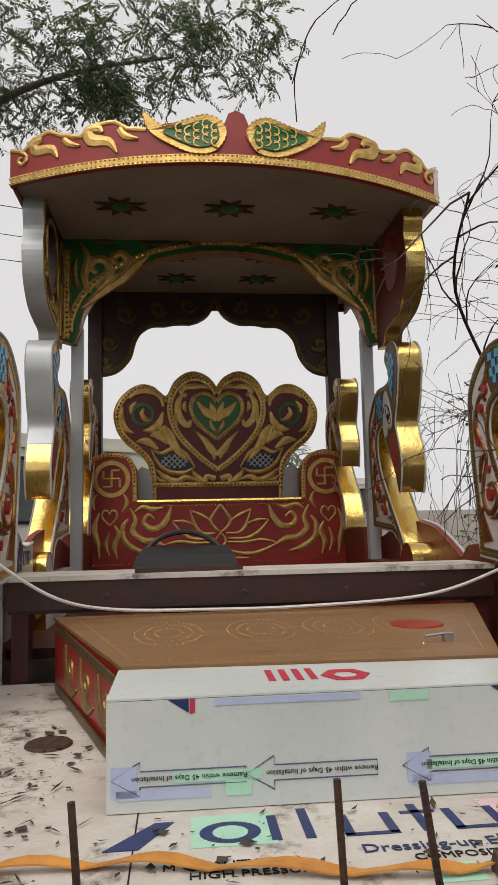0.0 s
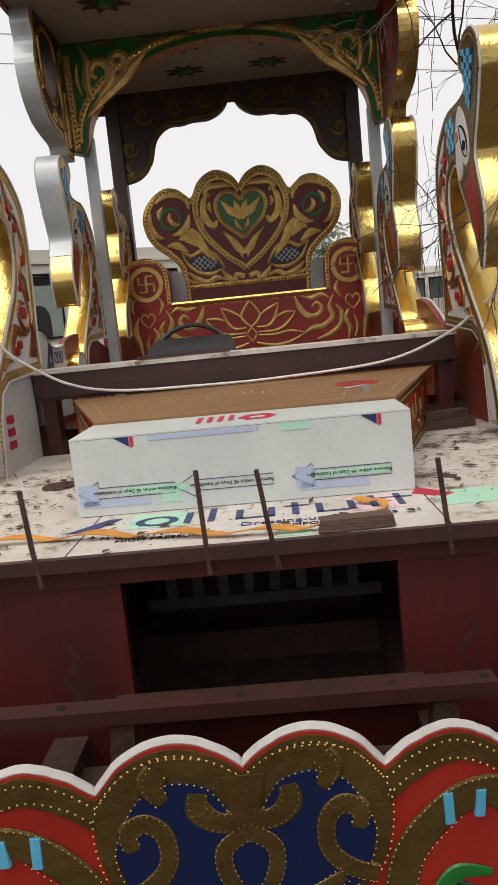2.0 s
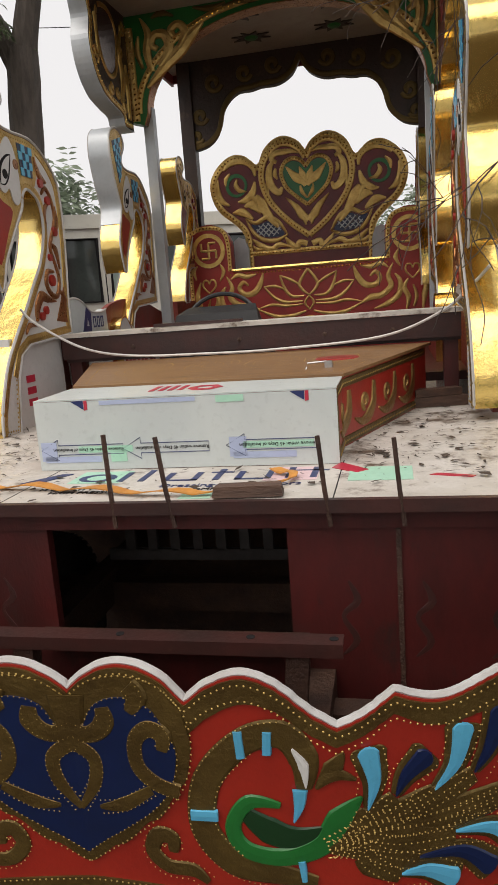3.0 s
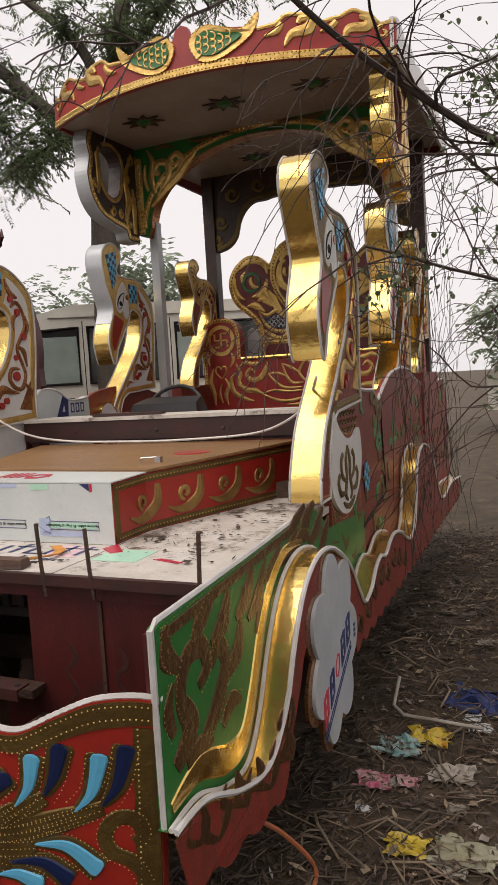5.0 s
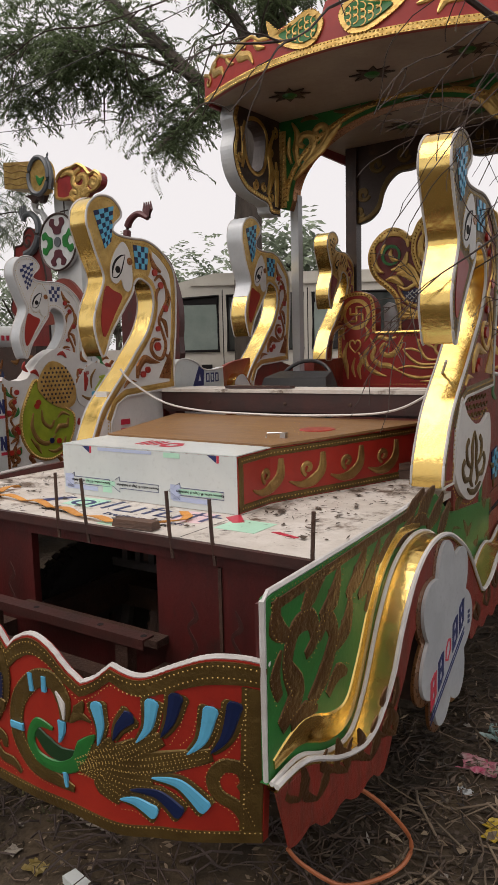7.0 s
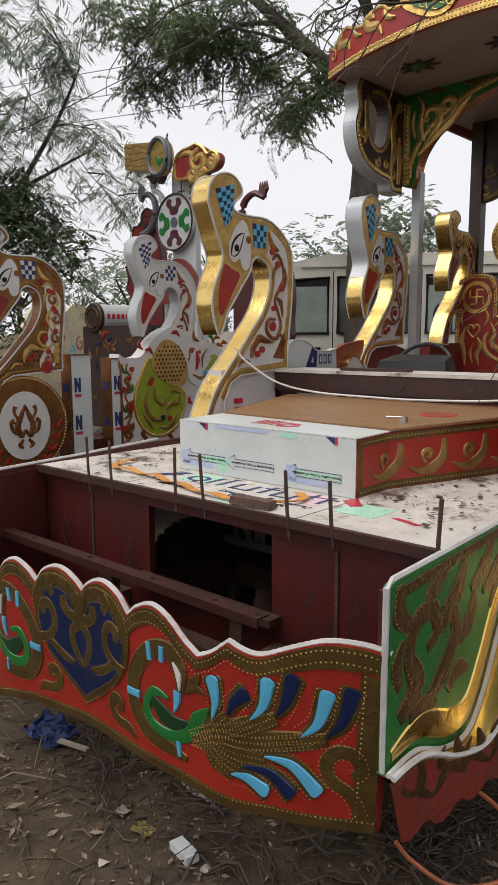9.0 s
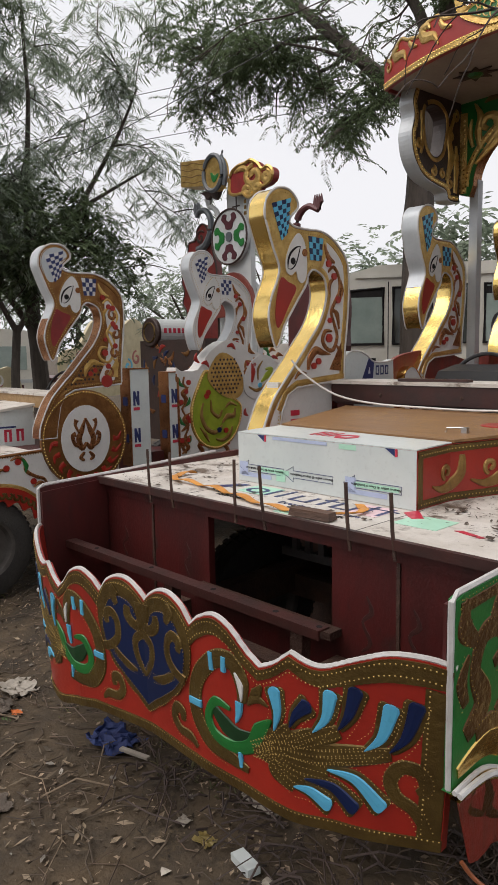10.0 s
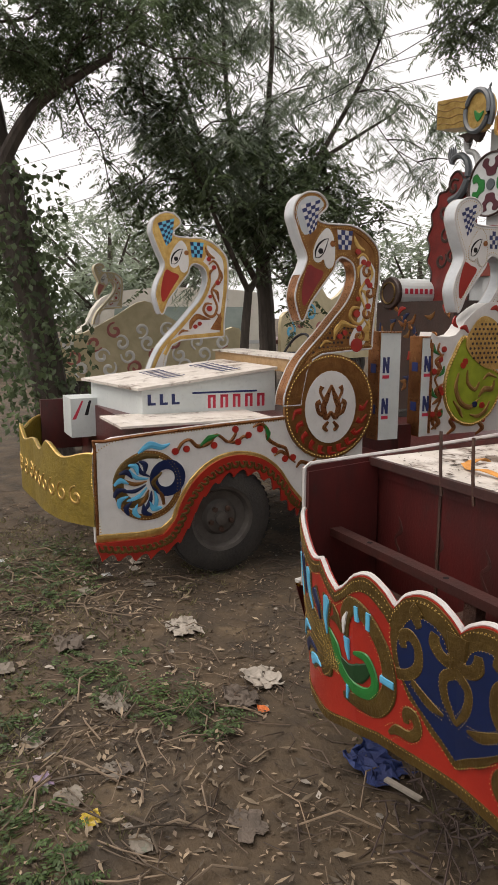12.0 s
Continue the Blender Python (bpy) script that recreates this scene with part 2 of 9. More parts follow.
    def stroke(self, path, width, P, d=0.002, rise=0.006, n=7):
        """A raised ribbon with a rounded back along 2D points; the width runs through the given values along it."""
        pts = curve(path, n) if n > 1 else path
        ws = width if isinstance(width, (list, tuple)) else (width, width)
        m, k = len(pts), len(self.v)
        for i, (u, v) in enumerate(pts):
            a, b = pts[max(i - 1, 0)], pts[min(i + 1, m - 1)]
            du, dv = b[0] - a[0], b[1] - a[1]
            ln = math.hypot(du, dv) or 1
            s = i / (m - 1) * (len(ws) - 1)
            j = min(int(s), len(ws) - 2)
            h = (ws[j] + (ws[j + 1] - ws[j]) * (s - j)) / 2
            nu, nv = -dv / ln * h, du / ln * h
            self.v += [tuple(P(u + nu, v + nv, -0.001)), tuple(P(u + nu * 0.82, v + nv * 0.82, d + rise * 0.7)), tuple(P(u, v, d + rise)), tuple(P(u - nu * 0.82, v - nv * 0.82, d + rise * 0.7)), tuple(P(u - nu, v - nv, -0.001))]
        for i in range(m - 1):
            for j in range(4):
                q = k + 5 * i + j
                self.f.append((q, q + 5, q + 6, q + 1))
        self.f += [tuple(range(k, k + 5))[::-1], tuple(range(k + 5 * m - 5, k + 5 * m))]
        return self

    def studs(self, path, gap, r, P, d=0.0, n=6, closed=False):
        """A row of small round nail heads."""
        pts = curve(path, n, closed) if n > 1 else list(path)
        if closed:
            pts = pts + pts[:1]
        left = 0.0
        for a, b in zip(pts, pts[1:]):
            ln = math.hypot(b[0] - a[0], b[1] - a[1])
            while left < ln:
                u, v = a[0] + (b[0] - a[0]) * left / ln, a[1] + (b[1] - a[1]) * left / ln
                ring = [P(u + r * math.cos(w), v + r * math.sin(w), d) for w in (0, 1.257, 2.513, 3.77, 5.027)]
                self.add([*ring, P(u, v, d + r * 0.8)], [(0, 1, 5), (1, 2, 5), (2, 3, 5), (3, 4, 5), (4, 0, 5)])
                left += gap
            left -= ln
        return self

    def disc(self, u, v, r, P, d0, d1, n=20, squash=1.0):
        return self.plate([(u + r * math.cos(2 * math.pi * i / n), v + squash * r * math.sin(2 * math.pi * i / n)) for i in range(n)], P, d0, d1)

    def lathe(self, profile, M, n=20):
        """A turned solid: (radius, height) pairs about the z axis of the pose M."""
        k, m = len(self.v), len(profile)
        for r, h in profile:
            self.v += [tuple(M @ Vector((r * math.cos(2 * math.pi * j / n), r * math.sin(2 * math.pi * j / n), h))) for j in range(n)]
        for i in range(m - 1):
            for j in range(n):
                q = (j + 1) % n
                self.f.append((k + i * n + j, k + i * n + q, k + (i + 1) * n + q, k + (i + 1) * n + j))
        return self


def curve(pts, n=7, closed=False):
    """A smooth line through 2D or 3D points."""
    m, out = len(pts), []
    for i in range(m if closed else m - 1):
        p = [pts[(i + k) % m] if closed else pts[min(max(i + k, 0), m - 1)] for k in (-1, 0, 1, 2)]
        for j in range(n):
            t = j / n
            out.append(tuple(0.5 * (2 * b + (c - a) * t + (2 * a - 5 * b + 4 * c - d) * t * t + (3 * b - a - 3 * c + d) * t**3) for a, b, c, d in zip(*p)))
    if not closed:
        out.append(tuple(pts[-1]))
    return out


def offset(pts, d, closed=True):
    """The line moved by d to its outer side (its left, going clockwise)."""
    n, area = len(pts), sum(a[0] * b[1] - b[0] * a[1] for a, b in zip(pts, [*pts[1:], pts[0]]))
    s, out = (1 if area > 0 else -1), []
    for i, p in enumerate(pts):
        a = pts[i - 1] if closed or i else p
        b = pts[(i + 1) % n] if closed or i < n - 1 else p
        du, dv = b[0] - a[0], b[1] - a[1]
        ln = math.hypot(du, dv) or 1
        out.append((p[0] + s * d * dv / ln, p[1] - s * d * du / ln))
    return out


def mirrored(path):
    return [(-u, v) for u, v in path]


def scroll(u, v, size, turn, hand=1, loops=1.35):
    """A volute: a line that winds in on itself, its mouth towards the angle turn (degrees)."""
    out = []
    for i in range(15):
        s = i / 14
        w = radians(turn) + hand * 2 * math.pi * loops * s
        out.append((u + size * (1 - 0.8 * s) * math.cos(w), v + size * (1 - 0.8 * s) * math.sin(w)))
    return out


def part(name, g, material, parent=None, label="", kind="", smooth=False):
    me = bpy.data.meshes.new(name)
    me.from_pydata(g.v, [], g.f)
    me.materials.append(material)
    if smooth:
        me.polygons.foreach_set("use_smooth", [True] * len(me.polygons))
    ob = new(name, me)
    ob.parent = parent
    bm = bmesh.new()
    bm.from_mesh(me)
    bmesh.ops.recalc_face_normals(bm, faces=bm.faces)
    bm.to_mesh(me)
    bm.free()
    if smooth:
        me.set_sharp_from_angle(angle=radians(38))
    return tagged(ob, label, kind=kind)


def thing(name, label, category, m=None, group="", kind=""):
    ob = new(name)
    ob.empty_display_size = 0.2
    if m:
        ob.matrix_basis = m
    return tagged(ob, label, category, group, kind)


def lettering(name, words, size, material, m, parent, label=""):
    """Printed words as thin flat letters."""
    cu = bpy.data.curves.new(name, "FONT")
    cu.body, cu.size, cu.align_x, cu.align_y, cu.extrude = words, size, "CENTER", "CENTER", 0.0006
    cu.resolution_u = 2
    tmp = bpy.data.objects.new(name + "_curve", cu)
    scene.collection.objects.link(tmp)
    bpy.context.view_layer.update()
    me = bpy.data.meshes.new_from_object(tmp.evaluated_get(bpy.context.evaluated_depsgraph_get()))
    bpy.data.objects.remove(tmp)
    me.materials.clear()
    me.materials.append(material)
    me.transform(m)
    ob = new(name, me)
    ob.parent = parent
    return tagged(ob, label)


def face_x(x, s=1):
    """A board that faces +x or -x: u runs along y, v up."""
    return lambda u, v, d: (x + s * d, u, v)


def face_y(y, s=-1):
    return lambda u, v, d: (u, y + s * d, v)


def face_z(z):
    return lambda u, v, d: (u, v, z + d)


def bow(u):
    """The plan of the bowed front: fuller, and turned back harder, on one side."""
    if u < 0:
        return -(0.178 + 0.04 * min(1.0, -u / 0.4)) * (1 - u ** 4)
    return -0.178 * (1 - u ** 3)


def face_bow(u, v, d):
    """Front of the bowed panel; its foot is drawn in a little."""
    v = 0.843 + 1.10 * (v - 0.868)
    k = max(0.0, 0.88 - v)
    return ((u + 0.02 * (1 - abs(u))) * (1 - 0.085 * k), bow(u) + 0.045 * k - d, v)


def lift(P, h):
    return lambda u, v, d: P(u, v, d + h)


def line_fn(pts):
    """v = f(|u|) through points, eased between them."""
    us, vs = [p[0] for p in pts], [p[1] for p in pts]

    def f(u):
        u = min(max(abs(u), us[0]), us[-1])
        i = max(k for k in range(len(us)) if us[k] <= u + 1e-9)
        if i == len(us) - 1:
            return vs[-1]
        t = (u - us[i]) / (us[i + 1] - us[i])
        return vs[i] + (vs[i + 1] - vs[i]) * t * t * (3 - 2 * t)
    return f


def steps(a, b, n):
    return [a + (b - a) * i / n for i in range(n + 1)]


# ---- ground ----
def ground_z(x, y):
    """Trodden ground, level round the carriages, rising to a verge behind."""
    n = 0.035 * noise.noise(Vector((x * 0.9, y * 0.9, 3.0))) + 0.016 * noise.noise(Vector((x * 3.1, y * 3.1, 7.0)))
    far = max(0.0, math.hypot(x, y) - 14)
    return n - 0.015 + min(0.5, 0.012 * far)


def make_ground():
    xs = sorted({*steps(-9, 5, 140), -400, -150, -60, -30, -18, -13, 8, 13, 20, 35, 70, 160, 400})
    ys = sorted({*steps(-3, 8, 110), -400, -120, -40, -15, -7, 11, 15, 22, 35, 60, 120, 400})
    w = len(ys)
    g = Geo()
    g.v = [(x, y, ground_z(x, y)) for x in xs for y in ys]
    g.f = [(i * w + j, (i + 1) * w + j, (i + 1) * w + j + 1, i * w + j + 1) for i in range(len(xs) - 1) for j in range(w - 1)]
    part("ground", g, SOIL, None, "bare brown trodden soil with dry litter", "structure", True)


make_ground()


# ---- the swan boards that both carriages carry ----
def swan_outline(k=1.0, u0=0.0, v0=0.0, tall=0.0):
    """Neck foot, inner loop, bill, brow, crest, nape and back, as (u, v) from the foot; u runs backwards."""
    neck = [(1.22, 1.06), (1.23, 1.14), (1.27, 1.24), (1.33, 1.35), (1.42, 1.45), (1.52, 1.55), (1.61, 1.65), (1.70, 1.75), (1.755, 1.85), (1.775, 1.94), (1.755, 2.02), (1.705, 2.055), (1.655, 2.065), (1.615, 2.035)]
    head = [(1.595, 1.98), (1.535, 1.905), (1.475, 1.83), (1.415, 1.75), (1.38, 1.67), (1.35, 1.635), (1.32, 1.70), (1.30, 1.80), (1.325, 1.90), (1.37, 1.99), (1.385, 2.06), (1.34, 2.16), (1.30, 2.26)]
    nape = [(1.28, 2.33), (1.30, 2.41), (1.37, 2.465), (1.46, 2.47), (1.52, 2.43), (1.53, 2.385), (1.475, 2.335), (1.465, 2.30), (1.51, 2.28), (1.60, 2.275), (1.73, 2.275), (1.84, 2.235), (1.94, 2.15), (1.97, 2.05), (1.965, 1.84), (1.935, 1.60), (1.93, 1.455)]
    low = [(1.93, 1.44), (1.52, 1.41), (1.44, 1.37), (1.39, 1.28), (1.35, 1.06)]
    pts = curve(neck + head + nape, 5) + low
    return [(u0 + k * (u - 1.0), v0 + k * (v - 1.06 + tall * min(1.0, max(0.0, (v - 2.2) / 0.2)))) for u, v in pts]


def chequer_patch(name, quad, P, n, m, field, squares, parent):
    """A four-cornered patch laid out in small raised squares."""
    a, b, c, d = [Vector((*p, 0)) for p in quad]
    at = lambda s, t: (a.lerp(b, s)).lerp(d.lerp(c, s), t)
    pa = part(name, Geo().plate([(p.x, p.y) for p in (a, b, c, d)], P, 0, 0.005), field, parent)
    g = Geo()
    for i in range(n):
        for j in range(m):
            if (i + j) % 2:
                g.plate([(p.x, p.y) for p in (at(i / n, j / m), at((i + 1) / n, j / m), at((i + 1) / n, (j + 1) / m), at(i / n, (j + 1) / m))], P, 0.004, 0.008)
    part("chequer", g, squares, pa, "small painted squares", kind="stuff")
    return pa


def swan(parent, x, face, k, u0, v0, edge_mat, paint=WHITE, bill=RED, crest=AQUA, cheek=WHITE, name="swan_board", thick=0.12, patch=NAVY, both=False, head=LEAFGOLD, scrolls=COPPER, cap=None, tall=0.0):
    """A board cut to a swan's head and neck, its edge wrapped in sheet metal, with raised ornament on its face."""
    P = face_x(x, face)
    sh = lambda pts: [(u0 + k * (u - 1.0), v0 + k * (v - 1.06 + tall * min(1.0, max(0.0, (v - 2.2) / 0.2)))) for u, v in pts]
    out = swan_outline(k, u0, v0, tall)
    board = part(name, Geo().plate(out, P, -thick, 0), paint, parent, "swan-shaped board with a painted face")
    part("edge_sheet", Geo().edge(out, P, -thick - 0.002, 0.002), edge_mat, board, "polished metal edging", smooth=True)
    if cap:
        part("crest_sheet", Geo().edge(out[112:166], P, -thick - 0.004, 0.003, False, 0.005), cap, board, "pale sheet wrapped over the crest", smooth=True)
    rim3 = [P(u, v, 0.004) for u, v in offset(out, 0.003)]
    part("piping", Geo().tube(rim3, 0.0065 * k, 5, True), PIPING, board)
    back3 = [P(u, v, -thick - 0.002) for u, v in offset(out, 0.003)]
    part("piping", Geo().tube(back3, 0.005 * k, 4, True), PIPING, board)
    faces = [P]
    if both:
        inner_P = face_x(x - face * thick - face * 0.004, -face)
        part("inner_face", Geo().plate(offset(out, -0.006), inner_P, -0.003, 0), WHITE, board, "white painted inner face")
        faces.append(inner_P)
    for P in faces:
        plain = paint is WHITE or P is not faces[0]
        # gold border with nail heads
        inner = offset(out, -0.020 * k)
        part("border", Geo().stroke(inner[:-1], 0.036 * k, P, 0.001, 0.004, 1), head, board, "embossed gold border")
        part("studs", Geo().studs(inner, 0.019 * k, 0.0052 * k, P, 0.004, 1, True), STUD, board, kind="stuff")
        # gold field of the head, studded round the cheek
        hf = curve(sh([(1.40, 2.08), (1.36, 1.95), (1.325, 1.80), (1.35, 1.67), (1.42, 1.78), (1.52, 1.91), (1.585, 2.0), (1.62, 2.075), (1.74, 2.085), (1.77, 2.24), (1.60, 2.255), (1.50, 2.255), (1.445, 2.30), (1.50, 2.385), (1.48, 2.44), (1.39, 2.445), (1.31, 2.39), (1.30, 2.31), (1.355, 2.18)]), 3, True)
        part("head_field", Geo().plate(hf, P, 0, 0.0035), head, board, "embossed gold head")
        if cap and head is not LEAFGOLD:
            part("crest_field", Geo().plate(curve(sh([(1.295, 2.31), (1.31, 2.40), (1.38, 2.45), (1.48, 2.445), (1.505, 2.385), (1.45, 2.32), (1.43, 2.24), (1.36, 2.20)]), 3, True), P, 0, 0.0048), cap, board)
        part("bill", Geo().plate(curve(sh([(1.395, 2.005), (1.45, 1.985), (1.515, 1.955), (1.455, 1.86), (1.372, 1.735), (1.348, 1.80), (1.362, 1.91)]), 3, True), P, 0, 0.006), bill, board, "flat painted bill")
        ck = curve(sh([(1.543, 2.25), (1.585, 2.20), (1.602, 2.10), (1.595, 2.02), (1.565, 1.985), (1.53, 2.0), (1.512, 2.045), (1.475, 2.022), (1.437, 2.04), (1.432, 2.10), (1.462, 2.175), (1.505, 2.23)]), 3, True)
        part("cheek", Geo().plate(ck, P, 0, 0.008), cheek, board, "white painted cheek")
        part("studs", Geo().studs(offset(ck, 0.008 * k), 0.017 * k, 0.0045 * k, P, 0.004, 1, True), STUD, board, kind="stuff")
        g = Geo()
        g.disc(*sh([(1.487, 2.098)])[0], 0.019 * k, P, 0, 0.0105, 12)
        for a, w in (([(1.446, 2.055), (1.449, 2.10), (1.472, 2.142), (1.512, 2.172), (1.548, 2.182)], (0.004, 0.015, 0.017, 0.011, 0.003)), ([(1.446, 2.055), (1.478, 2.056), (1.51, 2.085), (1.53, 2.13), (1.548, 2.182)], (0.003, 0.008, 0.009, 0.009, 0.003))):
            g.stroke(sh(a), [w_ * k for w_ in w], P, 0.008, 0.002, 4)
        part("eye", g, BLACK, board, "black painted eye")
        part("eye_corner", Geo().disc(*sh([(1.582, 2.150)])[0], 0.021 * k, P, 0, 0.011, 12), scrolls, board)
        # crest strip and nape patch of small squares
        chequer_patch("crest_patch", sh([(1.33, 2.385), (1.478, 2.43), (1.452, 2.245), (1.402, 2.20)]), P, 4, 8, patch, crest, board)
        chequer_patch("nape_patch", sh([(1.618, 2.245), (1.742, 2.24), (1.728, 2.115), (1.632, 2.115)]), P, 4, 4, patch, crest, board)
        # one vine down the neck, with leaves and berries
        for pts, w in (([(1.756, 2.211), (1.775, 2.165), (1.80, 2.135), (1.845, 2.115)], (0.006, 0.034, 0.036, 0.014)),
                       ([(1.79, 2.06), (1.835, 2.09), (1.88, 2.045), (1.892, 1.96), (1.845, 1.885), (1.815, 1.83), (1.842, 1.765), (1.868, 1.69), (1.832, 1.615), (1.775, 1.622), (1.738, 1.668), (1.762, 1.722), (1.818, 1.722)], (0.012, 0.022, 0.020, 0.020, 0.022, 0.020, 0.020, 0.022, 0.026, 0.026, 0.026, 0.024, 0.014)),
                       ([(1.90, 2.02), (1.915, 1.96), (1.895, 1.90)], (0.004, 0.026, 0.004)), ([(1.818, 1.85), (1.868, 1.82), (1.885, 1.735)], (0.008, 0.036, 0.004)),
                       ([(1.845, 2.03), (1.80, 1.99), (1.80, 1.93)], (0.008, 0.032, 0.004)), ([(1.86, 1.64), (1.90, 1.60), (1.895, 1.54)], (0.008, 0.03, 0.004)),
                       ([(1.611, 1.504), (1.628, 1.565), (1.68, 1.612), (1.735, 1.60), (1.805, 1.588)], (0.016, 0.045, 0.052, 0.036, 0.004)),
                       ([(1.50, 1.455), (1.54, 1.49), (1.60, 1.485)], (0.006, 0.026, 0.004))):
            part("scroll", Geo().stroke(sh(pts), [w_ * k for w_ in w], P, 0.002, 0.007, 4), scrolls if plain else LEAFGOLD, board, "raised metal scroll")
        part("tail_wedge", Geo().plate(sh([(1.80, 1.50), (1.905, 1.655), (1.90, 1.49)]), P, 0, 0.005), scrolls if plain else LEAFGOLD, board)
        for u, v, r in ((1.79, 2.105, 0.020), (1.838, 2.036, 0.020), (1.872, 1.905, 0.022), (1.792, 1.682, 0.026), (1.657, 1.525, 0.019), (1.698, 1.55, 0.019), (1.80, 1.785, 0.016)):
            part("berry", Geo().disc(*sh([(u, v)])[0], r * k, P, 0, 0.012, 10), RED, board)
    return board


def belly(parent, x, u, v, ru, rv, field, ornament, frame_mat, name="belly_panel"):
    """The rounded body below the neck: an oval medallion with a fleuron."""
    P = face_x(x, 1)
    oval = lambda a, b: [(u + a * math.cos(w), v + b * math.sin(w)) for w in steps(0, 2 * math.pi * 31 / 32, 31)]
    b = part(name, Geo().plate(oval(ru * 1.75, rv * 1.45), P, -0.03, 0.004), frame_mat, parent, "rounded board with a white oval medallion")
    part("studs", Geo().studs(oval(ru * 1.68, rv * 1.39), 0.026, 0.008, P, 0.004, 1, True), GOLD, b, kind="stuff")
    part("medallion", Geo().plate(oval(ru, rv), P, 0, 0.009), field, b, "white oval medallion")
    g = Geo()
    for s in (1, -1):
        f = lambda pts: [(u + s * a * ru, v + c * rv) for a, c in pts]
        g.stroke(f([(0, 0.62), (0.18, 0.25), (0.30, 0.0), (0.18, -0.28), (0, -0.12)]), (0.012, 0.05, 0.055, 0.05, 0.02), P, 0.009, 0.008)
        g.stroke(f([(0.16, -0.25), (0.45, -0.15), (0.55, 0.10), (0.42, 0.16)]), (0.02, 0.035, 0.035, 0.05), P, 0.009, 0.008)
        g.stroke(f([(0.25, 0.15), (0.42, 0.42), (0.36, 0.58)]), (0.02, 0.025, 0.045), P, 0.009, 0.008)
        g.stroke(f([(0.1, -0.4), (0.25, -0.55), (0.12, -0.65)]), (0.02, 0.04, 0.02), P, 0.009, 0.008)
    part("fleuron", g, ornament, b, "raised fleuron")
    g = Geo()
    for i in range(11):
        w = math.pi * (1.02 + 0.96 * i / 10)
        c, s = math.cos(w), math.sin(w)
        g.stroke([(u + 1.15 * ru * c, v + 1.1 * rv * s), (u + 1.35 * ru * c, v + 1.28 * rv * s), (u + 1.5 * ru * math.cos(w + 0.16), v + 1.3 * rv * math.sin(w + 0.16))], (0.05, 0.035, 0.008), P, 0.003, 0.008)
    part("plume", g, RED if frame_mat is not DEEPRED else LEAFGOLD, b, kind="stuff")
    return b


def wheel(parent, x, y, z, r=0.37, w=0.17):
    M = pose(x, y, z, 0, 90, 0)
    prof = [(0.60 * r, -w / 2), (0.86 * r, -w / 2), (0.97 * r, -0.38 * w), (r, -0.2 * w), (r, 0.2 * w), (0.97 * r, 0.38 * w), (0.86 * r, w / 2), (0.60 * r, w / 2)]
    wh = part("wheel", Geo().lathe(prof, M, 40), RUBBER, parent, "dusty black tyre on a steel rim", smooth=True)
    part("rim", Geo().lathe([(0.62 * r, 0.44 * w), (0.55 * r, 0.40 * w), (0.50 * r, 0.18 * w), (0.34 * r, 0.12 * w), (0.28 * r, 0.28 * w), (0.13 * r, 0.32 * w), (0.12 * r, 0.46 * w), (0.0, 0.48 * w)], M, 28), RIM, wh, "dusty pressed-steel rim", smooth=True)
    g = Geo()
    for i in range(5):
        a = 2 * math.pi * i / 5
        g.lathe([(0.02, 0), (0.02, 0.02), (0, 0.022)], M @ pose(0.21 * r * math.cos(a), 0.21 * r * math.sin(a), 0.29 * w), 6)
    part("wheel_nuts", g, RUST, wh, kind="stuff")
    g = Geo()
    for i in range(44):
        a = 2 * math.pi * i / 44
        for s in (-1, 1):
            b = a + 0.05 * s
            g.hexa([M @ Vector((q * math.cos(c), q * math.sin(c), h)) for q, c, h in ((0.985 * r, a, 0.05 * w * s), (0.985 * r, a + 0.09, 0.05 * w * s), (0.985 * r, b + 0.09, 0.4 * w * s), (0.985 * r, b, 0.4 * w * s))],
                   [M @ Vector((q * math.cos(c), q * math.sin(c), h)) for q, c, h in ((1.02 * r, a, 0.05 * w * s), (1.02 * r, a + 0.09, 0.05 * w * s), (0.995 * r, b + 0.09, 0.4 * w * s), (0.995 * r, b, 0.4 * w * s))])
    part("tread", g, RUBBER, wh, kind="stuff")
    return wh


# ---- the carriage in the middle ----
carriage = thing("parade_carriage", "half-finished red and gold parade carriage with swan boards and canopy", "carriage")

# deck and its steel edge
deck = part("deck", Geo().box(-0.985, 0.985, 0.30, 1.86, 1.035, 1.06), DIRTY, carriage, "white composite deck sheet, stained with mud")
part("deck_lip", Geo().box(-0.985, 0.985, 0.280, 0.30, 1.032, 1.063), OXIDE, deck, "red-brown steel edge angle")
part("deck_rail", Geo().box(-0.985, 0.985, 0.318, 0.36, 0.985, 1.033), MAROON, deck, "maroon steel rail under the deck edge")
# front apron with its opening
apron = part("apron", Geo().box(-0.26, 0.36, 0.33, 0.36, 0.42, 0.70), MAROON, carriage, "maroon painted steel apron below the deck")
for x0, x1 in ((-0.985, -0.26), (0.36, 0.985)):
    part("apron_panel", Geo().box(x0, x1, 0.33, 0.36, 0.42, 0.985), MAROON, apron, "streaked maroon steel sheet")
    for x in steps(x0 + 0.14, x1 - 0.14, 2):
        part("stencil", Geo().stroke([(x - 0.02, 0.66), (x + 0.015, 0.70), (x - 0.015, 0.76), (x + 0.02, 0.80), (x, 0.85)], (0.006, 0.02, 0.012, 0.022, 0.006), face_y(0.33), 0, 0.001, 4), OXIDE, apron, "smeared dark marks")
part("ledge", Geo().box(-0.30, 0.40, 0.27, 0.33, 0.69, 0.715), RUST, apron)
